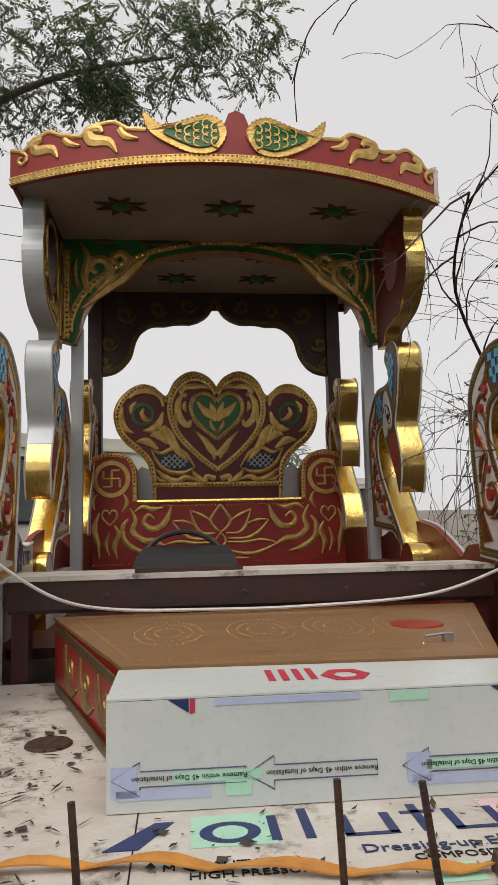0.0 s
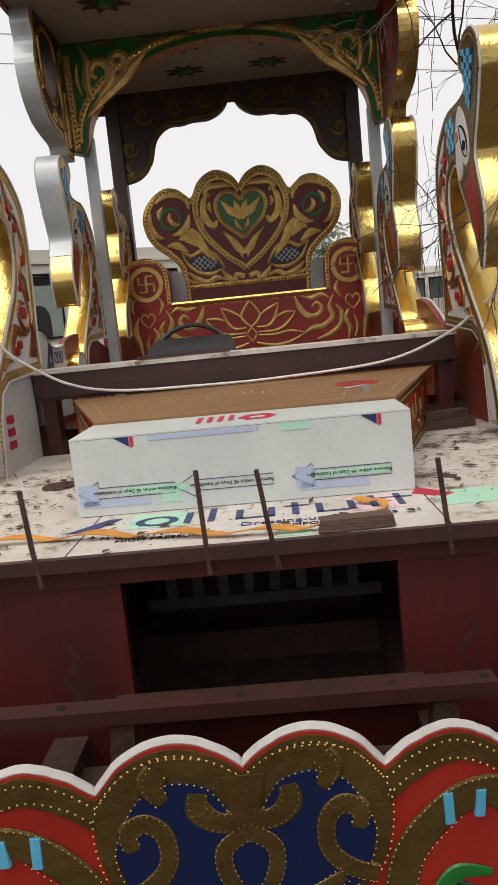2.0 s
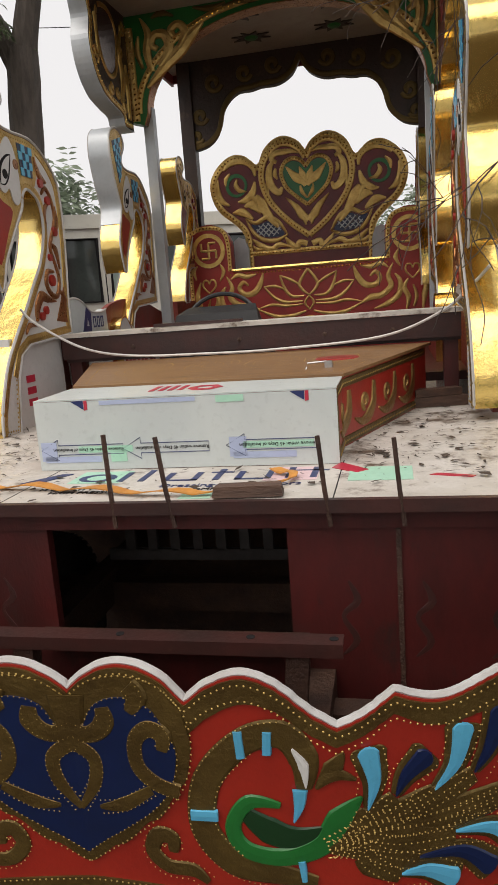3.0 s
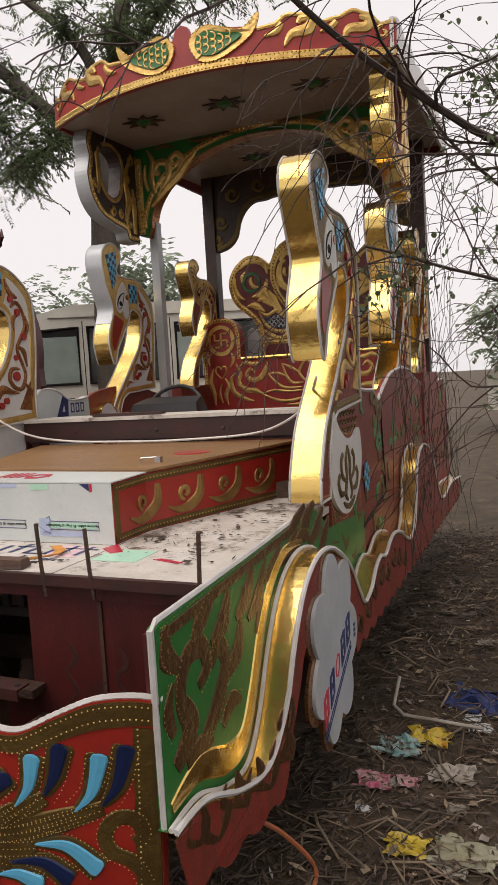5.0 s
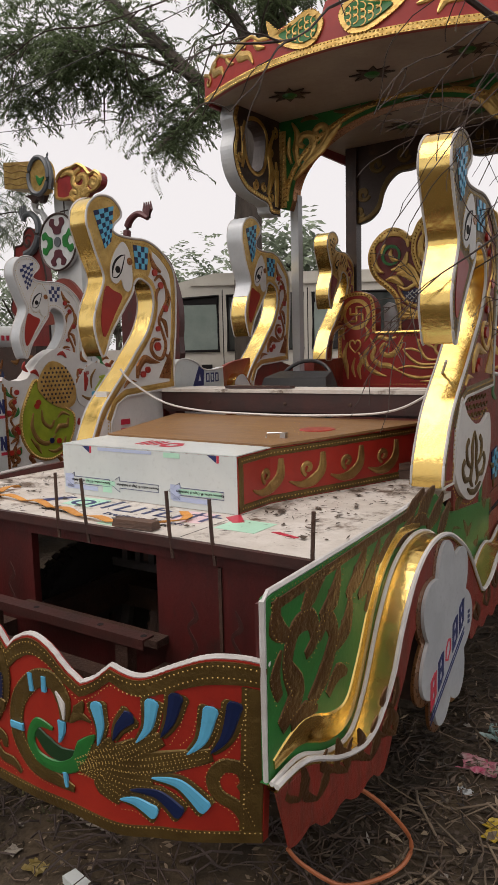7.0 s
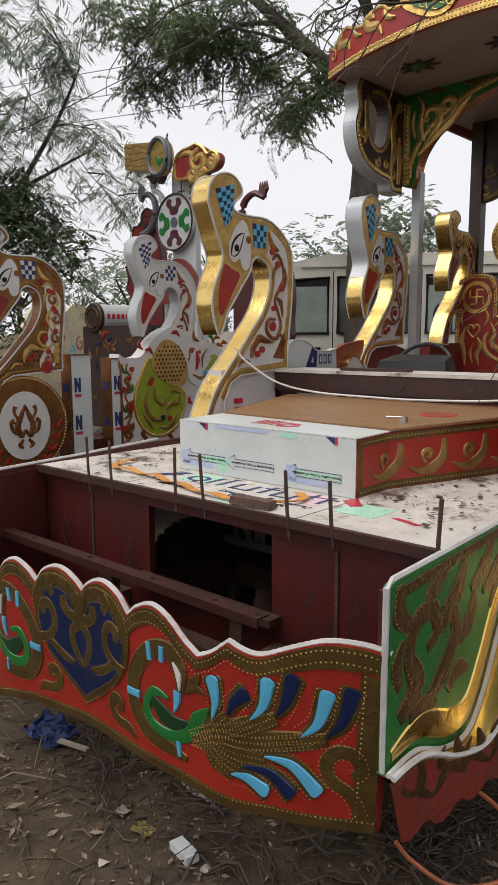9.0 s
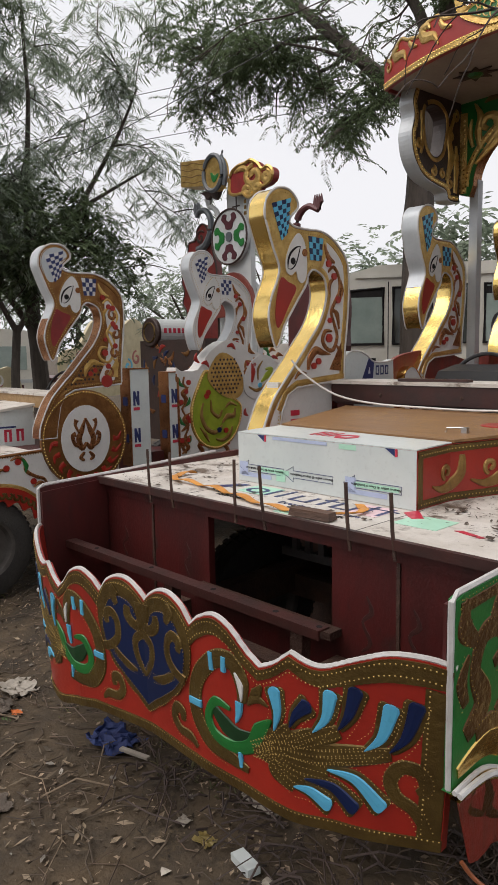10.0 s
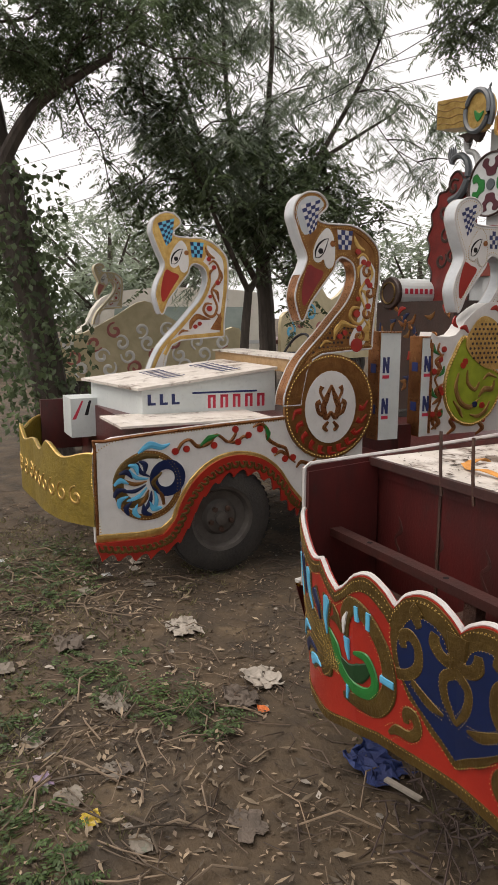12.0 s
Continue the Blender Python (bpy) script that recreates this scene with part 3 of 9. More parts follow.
for x in (-0.62, 0.62):
    part("seam", Geo().box(x - 0.006, x + 0.006, 0.324, 0.33, 0.45, 0.98), RUST, apron)
# steel angle in front of the apron, with bolt holes
bar = Geo().box(-0.97, 0.50, 0.10, 0.150, 0.797, 0.803).box(-0.97, 0.50, 0.10, 0.106, 0.772, 0.797)
cross = part("cross_bar", bar, OXIDE, carriage, "brown steel angle with bolt holes")
for x in (-0.75, -0.36, 0.0, 0.30, 0.48):
    part("bolt_hole", Geo().lathe([(0.010, 0), (0.010, 0.001), (0, 0.001)], pose(x, 0.127, 0.8032), 10), BLACK, cross)
for x in (-0.30, 0.34):
    part("strut", Geo().hexa([(x, 0.13, 0.42), (x + 0.05, 0.13, 0.42), (x + 0.05, 0.17, 0.42), (x, 0.17, 0.42)], [(x + 0.04, 0.11, 0.79), (x + 0.09, 0.11, 0.79), (x + 0.09, 0.15, 0.79), (x + 0.04, 0.15, 0.79)]), RUST, cross)
# chassis seen through the opening, with an added plate that darkens the gap
chassis_backing = part("chassis_backing", Geo().box(-0.95, 0.95, 1.45, 1.47, 0.10, 1.03), RUST, carriage, "added dark plate that shuts daylight out below the deck")
for x in (-0.42, 0.42):
    part("chassis_rail", Geo().box(x - 0.04, x + 0.04, 0.05, 4.8, 0.50, 0.62), RUST, chassis_backing)
for y in (0.20, 0.95, 2.0, 3.4, 4.7):
    part("crossmember", Geo().box(-0.9, 0.9, y, y + 0.07, 0.478, 0.58), RUST, chassis_backing)
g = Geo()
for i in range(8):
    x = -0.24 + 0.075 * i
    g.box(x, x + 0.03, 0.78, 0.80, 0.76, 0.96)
part("grille", g.box(-0.3, 0.38, 0.78, 0.80, 0.955, 0.98).box(-0.3, 0.38, 0.78, 0.80, 0.73, 0.765), surf("dark_grille", (0.060, 0.054, 0.050), (0.035, 0.030, 0.027), 9, 0.6), chassis_backing, "dark grey radiator grille")

# rods standing on the deck edge, a little bent
for x, lean, h in ((-0.57, -0.02, 0.19), (-0.42, -0.02, 0.19), (-0.05, -0.008, 0.20), (0.10, -0.03, 0.19), (0.47, -0.02, 0.18), (0.635, -0.018, 0.17), (0.965, 0.006, 0.17)):
    part("rod", Geo().tube([(x, 0.285, 1.0), (x + 0.5 * lean, 0.284, 1.0 + 0.5 * h), (x + lean, 0.288, 1.03 + h)], 0.006, 6), RUST, deck, "rusty upright rod")

# bowed front panel
panel_top = line_fn(curve([(0, 0.868), (0.03, 0.893), (0.08, 0.915), (0.13, 0.916), (0.18, 0.896), (0.225, 0.853)], 5)
                    + curve([(0.226, 0.853), (0.27, 0.884), (0.33, 0.902), (0.39, 0.882), (0.45, 0.835), (0.50, 0.806)], 5)
                    + curve([(0.501, 0.806), (0.55, 0.828), (0.60, 0.866)], 4) + curve([(0.601, 0.866), (0.65, 0.851), (0.70, 0.852), (0.78, 0.885), (0.86, 0.912), (0.94, 0.914), (1.0, 0.902)], 5))
panel_foot = line_fn([(0, 0.468), (0.40, 0.450), (0.61, 0.430), (0.76, 0.446), (1.0, 0.460)])
panel_low = lambda u: panel_foot(u) - 0.13 * max(0.0, (-u - 0.30) / 0.70)
us = steps(-1.0, 1.0, 240)
front = part("front_panel", Geo().graph(us, panel_low, panel_top, face_bow, -0.025, 0.0), RED, carriage, "bowed front panel, red with brass birds and blue feathers")
edge3 = [face_bow(u, panel_top(u) + 0.003, -0.010) for u in us]
part("piping", Geo().tube(edge3, 0.008, 6), PIPING, front, "white rubber edging")
g = Geo()
g.graph(us, lambda u: panel_top(u) - 0.045 - 0.014 * math.sin(9 * abs(u)), lambda u: panel_top(u) - 0.004, face_bow, -0.001, 0.004)
g.graph(us, panel_low, lambda u: panel_low(u) + 0.030, face_bow, -0.001, 0.004)
part("brass_border", g, BRASS, front, "dull brass border")
for s in (1, -1):
    part("end_border", Geo().graph(steps(0.945 * s, 0.998 * s, 2), lambda u: panel_low(u) + 0.031, lambda u: panel_top(u) - 0.06, face_bow, -0.001, 0.004), BRASS, front)
g = Geo()
for k_ in (-0.014, -0.042):
    g.studs([(u, panel_top(u) + k_) for u in us], 0.0125, 0.0024, face_bow, 0.004, 1)
g.studs([(u, panel_low(u) + 0.026) for u in us], 0.0125, 0.0024, face_bow, 0.004, 1)
for s in (1, -1):
    g.studs([(0.955 * s, panel_low(0.955 * s) + 0.04), (0.955 * s, 0.86)], 0.0125, 0.0024, face_bow, 0.004, 1)
# heart in the middle
hx = [(0.0, 0.860), (0.05, 0.892), (0.11, 0.902), (0.17, 0.890), (0.222, 0.842), (0.235, 0.78), (0.215, 0.70), (0.15, 0.63), (0.07, 0.575), (0.0, 0.535)]
h_top, h_low = line_fn(hx[:6] + [(0.236, 0.78)]), line_fn([(0, 0.535), (0.07, 0.575), (0.15, 0.63), (0.215, 0.70), (0.235, 0.775)])
hu = steps(-0.232, 0.232, 40)
heart = part("heart_panel", Geo().graph(hu, h_low, h_top, face_bow, -0.001, 0.006), BRASS, front, "brass heart with navy field")
b_top = line_fn(curve([(0, 0.79), (0.025, 0.805), (0.05, 0.845), (0.087, 0.862), (0.13, 0.861), (0.17, 0.835), (0.206, 0.77)], 4))
b_low = line_fn(curve([(0, 0.556), (0.04, 0.583), (0.09, 0.612), (0.15, 0.652), (0.19, 0.70), (0.206, 0.765)], 4))
part("navy_field", Geo().graph(steps(-0.204, 0.204, 60), b_low, b_top, face_bow, 0.002, 0.009), NAVY, heart)
PB = lift(face_bow, 0.008)
part("fleur", Geo().stroke([(0, 0.865), (0, 0.81), (0, 0.765)], (0.075, 0.055, 0.05), PB, 0.001, 0.002, 4), BRASS, heart, "brass fleur stem")
for s in (1, -1):
    f = lambda pts: [(s * a, b) for a, b in pts]
    for pts, w in (([(0.0, 0.775), (0.040, 0.748), (0.036, 0.700), (0.0, 0.648)], (0.03, 0.032, 0.030, 0.012)), ([(0.0, 0.800), (0.030, 0.792), (0.055, 0.800), (0.072, 0.820), (0.070, 0.845)], (0.05, 0.036, 0.040, 0.046, 0.030)),
                   ([(0.205, 0.690), (0.160, 0.705), (0.128, 0.738), (0.128, 0.785), (0.155, 0.808), (0.182, 0.795), (0.178, 0.768)], (0.03, 0.035, 0.034, 0.034, 0.036, 0.036, 0.024)),
                   ([(0.150, 0.692), (0.090, 0.660), (0.040, 0.652)], (0.02, 0.032, 0.008)), ([(0.125, 0.885), (0.138, 0.865), (0.122, 0.838)], (0.040, 0.046, 0.020))):
        part("fleur", Geo().stroke(f(pts), w, PB, 0.001, 0.002, 5), BRASS, heart, "brass scroll")
        for q in (1, -1):
            g.studs(offset(curve(f(pts), 4), q * 0.013, False), 0.010, 0.0017, PB, 0.002, 1)
    g.studs(f(hx), 0.012, 0.0022, face_bow, 0.007, 3)
    g.studs(f([(0.0, 0.556), (0.04, 0.583), (0.09, 0.612), (0.15, 0.652), (0.19, 0.70), (0.206, 0.765), (0.17, 0.835), (0.13, 0.861), (0.087, 0.862), (0.05, 0.845), (0.025, 0.805)]), 0.011, 0.0018, face_bow, 0.0095, 4)
# birds and plumes on both sides of the heart
PL = lift(face_bow, 0.003)
DARKGREEN = surf("dark_green_paint", (0.006, 0.04, 0.012), None, 6, 0.4)
for s in (1, -1):
    f = lambda pts: [(s * a, b) for a, b in pts]
    brass = Geo()
    brass.stroke(f([(0.462, 0.518), (0.386, 0.532), (0.300, 0.552), (0.246, 0.619), (0.258, 0.712), (0.328, 0.785), (0.400, 0.800), (0.440, 0.755), (0.440, 0.700)]), (0.02, 0.045, 0.056, 0.058, 0.056, 0.052, 0.052, 0.056, 0.030), PL, 0.0, 0.0022)
    brass.stroke(f([(0.462, 0.700), (0.492, 0.735), (0.512, 0.765)]), (0.006, 0.040, 0.006), PL, 0.0, 0.0022).stroke(f([(0.470, 0.712), (0.50, 0.725), (0.535, 0.715)]), (0.02, 0.024, 0.004), PL, 0.0004, 0.0022)
    bird = part("brass_bird", brass, BRASS, front, "dull brass bird with a green body and fanned plume")
    part("bird_body", Geo().stroke(f([(0.545, 0.682), (0.505, 0.640), (0.470, 0.590), (0.400, 0.566), (0.328, 0.578), (0.302, 0.622), (0.335, 0.672), (0.395, 0.668)]), (0.006, 0.052, 0.044, 0.036, 0.034, 0.032, 0.030, 0.010), PL, 0.001, 0.0025), GREEN, bird, "green painted body")
    part("bird_wing", Geo().stroke(f([(0.330, 0.648), (0.372, 0.618), (0.420, 0.605), (0.476, 0.622)]), (0.03, 0.055, 0.045, 0.01), PL, 0.001, 0.0012), DARKGREEN, bird)
    g.studs(offset(curve(f([(0.386, 0.532), (0.300, 0.552), (0.246, 0.619), (0.258, 0.712), (0.328, 0.785), (0.400, 0.800)]), 4), 0.025, False), 0.011, 0.0018, PL, 0.003, 1).studs(offset(curve(f([(0.300, 0.552), (0.246, 0.619), (0.258, 0.712), (0.328, 0.785)]), 4), -0.025, False), 0.011, 0.0018, PL, 0.003, 1)
    for pts, w in (([(0.222, 0.645), (0.275, 0.645)], (0.022, 0.022)), ([(0.322, 0.806), (0.326, 0.758)], (0.018, 0.018)), ([(0.376, 0.806), (0.374, 0.765)], (0.018, 0.018)),
                   ([(0.432, 0.698), (0.430, 0.668), (0.420, 0.638)], (0.030, 0.022, 0.003)), ([(0.432, 0.560), (0.437, 0.520)], (0.016, 0.012))):
        part("quill", Geo().stroke(f(pts), w, PL, 0.003, 0.003), AQUA, bird, "sky blue quill")
    part("bird_eye", Geo().stroke(f([(0.420, 0.776), (0.440, 0.744), (0.444, 0.705)]), (0.003, 0.022, 0.003), PL, 0.004, 0.003), WHITE, bird)
    drops = (([(0.557, 0.660), (0.567, 0.710), (0.556, 0.762)], 0), ([(0.607, 0.683), (0.625, 0.719), (0.656, 0.750)], 1), ([(0.677, 0.689), (0.711, 0.733), (0.722, 0.793)], 0), ([(0.747, 0.713), (0.772, 0.756), (0.787, 0.815)], 1), ([(0.816, 0.678), (0.854, 0.718), (0.873, 0.790)], 0), ([(0.876, 0.687), (0.910, 0.730), (0.930, 0.805)], 1),
             ([(0.621, 0.530), (0.670, 0.532), (0.720, 0.512)], 0), ([(0.654, 0.561), (0.734, 0.562), (0.790, 0.524)], 1), ([(0.719, 0.604), (0.794, 0.598), (0.857, 0.546)], 0))
    # brass fan: a stalk runs from the bird's tail to the foot of each drop
    for i, (pts, ink) in enumerate(drops):
        (a, b), (c, d) = pts[0], pts[1]
        stalk = f([(0.485, 0.588), (0.54 + 0.1 * (a - 0.54), 0.600 + 0.25 * (b - 0.600)), (0.5 * (a + 0.52), 0.5 * (b + 0.605) - 0.012), (a, b - 0.006)])
        part("plume", Geo().stroke(stalk, (0.030, 0.056, 0.070, 0.034), PL, 0.00014 * i, 0.0020), BRASS, bird)
        for q in (-0.020, -0.004, 0.012):
            g.studs(offset(curve(stalk, 4), q, False), 0.011, 0.0018, PL, 0.0035, 1)
        e = Vector((pts[2][0] - c, pts[2][1] - d)).normalized() * 0.012
        line = f(pts + [(pts[2][0] + e.x, pts[2][1] + e.y)])
        dr = part("feather", Geo().stroke(line, (0.003, 0.026, 0.042, 0.012), PL, 0.003, 0.003), NAVY if ink else AQUA, front, "navy feather drop" if ink else "sky blue feather drop")
        part("feather_rim", Geo().stroke(line, (0.020, 0.046, 0.068, 0.040), PL, -0.001, 0.0024), BRASS, dr)
        for q in (0.028, -0.028):
            g.studs(offset(curve(line, 3), q, False), 0.011, 0.0018, PL, 0.002, 1)
    for line, w in (([(0.965, 0.500), (0.938, 0.552), (0.893, 0.580), (0.878, 0.620), (0.903, 0.655), (0.945, 0.650), (0.960, 0.615), (0.942, 0.598)], (0.020, 0.034, 0.034, 0.036, 0.036, 0.036, 0.034, 0.022)),
                    ([(0.245, 0.508), (0.215, 0.530), (0.165, 0.535), (0.135, 0.565), (0.150, 0.598), (0.178, 0.592), (0.178, 0.566)], (0.012, 0.030, 0.030, 0.032, 0.034, 0.032, 0.020))):
        part("brass_curl", Geo().stroke(f(line), w, PL, 0, 0.0022, 4), BRASS, front, "brass scroll")
        for q in (0.018, -0.018):
            g.studs(offset(curve(f(line), 4), q, False), 0.012, 0.0018, PL, 0.002, 1)
part("studs", g, STUD, front, kind="stuff")

# side panels beside the deck
for s in (1, -1):
    P = face_x(1.0 * s, s)
    wave = curve([(-0.015, 0.585), (0.12, 0.588), (0.27, 0.525), (0.41, 0.510), (0.51, 0.60), (0.62, 0.79), (0.74, 0.925), (0.88, 0.985), (1.03, 0.98), (1.17, 0.92), (1.29, 0.84), (1.39, 0.73), (1.48, 0.645), (1.60, 0.665), (1.70, 0.73), (1.80, 0.755), (1.90, 0.735), (2.01, 0.775), (2.12, 0.79), (2.28, 0.76), (2.42, 0.70), (2.54, 0.67), (2.68, 0.72), (2.76, 0.86), (2.82, 1.02), (2.94, 1.11), (3.15, 1.12), (3.38, 1.04), (3.56, 0.85), (3.72, 0.70), (3.95, 0.66), (4.3, 0.70), (4.9, 0.66)], 5)
    out = [(-0.005, 0.585), (0.0, 1.046), (0.03, 1.054), (0.90, 1.085), (1.18, 1.09), (1.34, 0.985), (1.9, 0.94), (1.9, 0.735)] + [p for p in wave[::-1] if p[0] < 1.88]
    side = part("side_panel", Geo().plate(out, P, -0.022, 0.0), GREEN if s > 0 else MAROON, carriage, "green side panel with gold foliage" if s > 0 else "maroon side panel")
    part("piping", Geo().tube([P(u, v, -0.01) for u, v in ((-0.003, 0.585), (-0.005, 0.85), (-0.005, 1.044), (0.02, 1.058), (0.5, 1.074), (1.0, 1.098))], 0.0085, 6), PIPING, side, "white edging")
    part("inner_lining", Geo().plate([(0.0, 0.66), (0.0, 1.032), (0.32, 1.05), (0.32, 0.66)], P, -0.034, -0.024), MAROON, side)
    # the fender ledge that sweeps over the wheel
    low = [(u, v) for u, v in wave]
    wide = lambda u: 0.28 + 0.72 * min(1.0, max(0.0, u / 0.55)) ** 1.3
    PW = lambda u, v, d, P=P: P(u, v, d * wide(u))
    g = Geo()
    k = len(g.v)
    for u, v in low:
        g.v += [PW(u, v, 0.0), PW(u, v, 0.095), PW(u, v - 0.012, 0.095), PW(u, v - 0.012, 0.0)]
    for i in range(len(low) - 1):
        for j in range(4):
            q = k + 4 * i
            g.f.append((q + j, q + 4 + j, q + 4 + (j + 1) % 4, q + (j + 1) % 4))
    fender = part("fender", g, GOLD, carriage, "polished gold fender ledge", smooth=False)
    part("piping", Geo().tube([PW(u, v + 0.004, 0.095) for u, v in low], 0.0085, 6), PIPING, fender)
    part("piping", Geo().tube([P(u, v + 0.006, 0.012) for u, v in low], 0.007, 6), PIPING, fender)
    # outer skirt below the ledge, with a scalloped foot
    sk = [(u, v - 0.014) for u, v in low]
    foot_ = []
    for i in range(171):
        u = 4.9 - 4.86 * i / 170
        below = np.interp(u, [a for a, b in low], [b for a, b in low]) - 0.17
        base = max(0.40 if u < 0.5 else 0.44, below) if u < 1.30 else 0.52
        foot_.append((u, base - 0.035 * abs(math.sin(u * 22))))
    skirt = part("skirt", Geo().plate(sk + foot_, PW, 0.07, 0.092), WORNRED if s > 0 else MAROON, carriage, "dark red skirt board with brass leaves and a scalloped foot")
    g = Geo()
    for u, v, w in ((0.16, 0.46, 60), (0.30, 0.47, 110), (0.42, 0.45, 70), (0.55, 0.47, 100), (0.08, 0.50, 80), (0.24, 0.50, 80), (0.36, 0.48, 90), (0.49, 0.49, 70), (0.54, 0.56, 70), (1.42, 0.54, 110), (1.55, 0.56, 80), (1.68, 0.60, 100), (1.82, 0.62, 80), (1.96, 0.60, 100), (2.10, 0.63, 80), (2.24, 0.60, 95), (2.38, 0.56, 85), (2.62, 0.56, 100), (2.85, 0.70, 90), (3.0, 0.80, 80)):
        c, d = math.cos(radians(w)), math.sin(radians(w))
        PS_ = lambda a, b, q: PW(a, b, 0.092 + q)
        lf = Geo().stroke([(u, v), (u + 0.04 * c + 0.02, v + 0.04 * d), (u + 0.10 * c, v + 0.09 * d)], (0.012, 0.05, 0.008), PS_, 0, 0.006, 4)
        part("skirt_leaf", lf.stroke([(u + 0.005, v), (u - 0.05, v + 0.04), (u - 0.03, v + 0.08)], (0.012, 0.035, 0.006), PS_, 0, 0.006, 4), REDBRASS, skirt, "brass leaf")
    wheel(carriage, s * 0.66, 0.97, 0.37)
    wheel(carriage, s * 0.72, 3.3, 0.37)
# foliage on the green side panel
g, st = Geo(), Geo()
P = face_x(1.0)
for pts, w in (([(0.05, 0.70), (0.13, 0.76), (0.09, 0.85), (0.13, 0.93), (0.21, 0.93), (0.23, 0.87), (0.18, 0.84)], (0.05, 0.09, 0.05, 0.06, 0.06, 0.05, 0.03)),
               ([(0.10, 0.92), (0.04, 0.97), (0.05, 1.04)], (0.03, 0.07, 0.012)), ([(0.17, 0.96), (0.22, 1.0), (0.32, 1.05)], (0.03, 0.07, 0.01)), ([(0.26, 0.92), (0.34, 0.95), (0.38, 1.03)], (0.02, 0.08, 0.012)),
               ([(0.20, 0.70), (0.28, 0.75), (0.34, 0.84), (0.30, 0.90), (0.25, 0.86)], (0.05, 0.08, 0.06, 0.06, 0.03)), ([(0.34, 0.80), (0.42, 0.84), (0.45, 0.93)], (0.03, 0.08, 0.012)),
               ([(0.42, 0.93), (0.50, 0.97), (0.56, 1.05)], (0.02, 0.08, 0.012)), ([(0.50, 0.90), (0.58, 0.94), (0.66, 1.04)], (0.02, 0.07, 0.012)), ([(0.64, 0.97), (0.72, 1.0), (0.80, 1.06)], (0.02, 0.06, 0.012)),
               ([(0.76, 0.99), (0.86, 1.01), (0.96, 1.07)], (0.02, 0.06, 0.012)), ([(0.30, 0.68), (0.36, 0.72), (0.42, 0.70)], (0.03, 0.06, 0.02)), ([(0.05, 0.78), (0.03, 0.84), (0.06, 0.90)], (0.03, 0.05, 0.01)), ([(0.10, 0.68), (0.17, 0.69), (0.24, 0.67)], (0.03, 0.06, 0.02)),
               ([(0.90, 1.0), (1.0, 1.03), (1.10, 1.0)], (0.02, 0.06, 0.02)), ([(0.98, 1.02), (1.06, 1.07), (1.16, 1.12)], (0.03, 0.09, 0.02)), ([(1.08, 0.98), (1.18, 1.02), (1.26, 1.08)], (0.03, 0.08, 0.02)), ([(1.20, 0.93), (1.27, 0.97), (1.34, 1.03)], (0.03, 0.08, 0.02)), ([(0.86, 1.06), (0.95, 1.09), (1.05, 1.13)], (0.02, 0.05, 0.02)), ([(0.55, 0.84), (0.60, 0.92), (0.58, 0.98)], (0.02, 0.05, 0.012)), ([(0.02, 1.020), (0.45, 1.045), (0.90, 1.07)], (0.03, 0.03, 0.03))):
    g.stroke(pts, [1.08 * q for q in w], P, 0.001, 0.002)
    st.studs(offset(curve(pts, 4), 0.024, False), 0.016, 0.0022, P, 0.003, 1)
part("foliage", g, REDBRASS, None, "brass foliage").parent = [o for o in carriage.children if o.name.startswith("side_panel")][0]
g = Geo().stroke([(0.015, 0.622), (0.16, 0.640), (0.32, 0.580), (0.43, 0.585), (0.51, 0.685), (0.60, 0.85), (0.71, 0.965), (0.84, 1.02), (1.0, 1.012)], (0.03, 0.075, 0.085, 0.085, 0.075, 0.06, 0.05, 0.035, 0.02), P, 0.0025, 0.002)
part("gold_sweep", g, GOLD, None, "gold sweep above the fender").parent = [o for o in carriage.children if o.name.startswith("side_panel")][0]
st.studs([(0.02, 1.022), (0.5, 1.05), (0.95, 1.073)], 0.018, 0.004, P, 0.0, 4)
part("studs", st, STUD, None, kind="stuff").parent = [o for o in carriage.children if o.name.startswith("side_panel")][0]
# lobed wheel cover
PC = lambda u, v, d: (1.106 + d, u + 0.035, v - 0.012 - 0.03 * max(0.0, v - 0.655))
lob = [(0.985 + (0.205 + 0.075 * abs(math.cos(3.5 * w + 0.3))) * math.cos(w) * 1.0, 0.655 + (0.265 + 0.075 * abs(math.cos(3.5 * w + 0.3))) * math.sin(w)) for w in steps(0, 2 * math.pi * 139 / 140, 139)]
cover = part("wheel_cover", Geo().plate(lob, PC, -0.012, 0.0), ALU, carriage, "grey lobed wheel cover with printed film")
part("cover_edge", Geo().plate([(0.975 + (u - 0.985) * 1.12, 0.655 + (v - 0.655) * 1.06) for u, v in lob], PC, -0.024, -0.013), COPPER, cover, "copper backing")
g, gr = Geo(), Geo()
slant = lambda a, b: (0.80 + a, 0.425 + 0.56 * a + b)
for i in range(5):
    a = 0.075 * i
    if i == 2:
        gr.stroke([slant(a + 0.028 + 0.026 * math.cos(w), 0.055 + 0.036 * math.sin(w)) for w in steps(0.5, 6.78, 6)], 0.012, PC, 0, 0.002, 1)
        continue
    q = gr if i == 0 else g
    q.plate([slant(a, 0), slant(a + 0.017, 0), slant(a + 0.017, 0.105), slant(a, 0.105)], PC, 0, 0.002)
    q.plate([slant(a + 0.038, 0.008), slant(a + 0.055, 0.008), slant(a + 0.055, 0.097), slant(a + 0.038, 0.097)], PC, 0, 0.002)
    for b in (0.0, 0.045, 0.088):
        q.plate([slant(a + 0.016, b), slant(a + 0.040, b), slant(a + 0.040, b + 0.017), slant(a + 0.016, b + 0.017)], PC, 0, 0.0018)
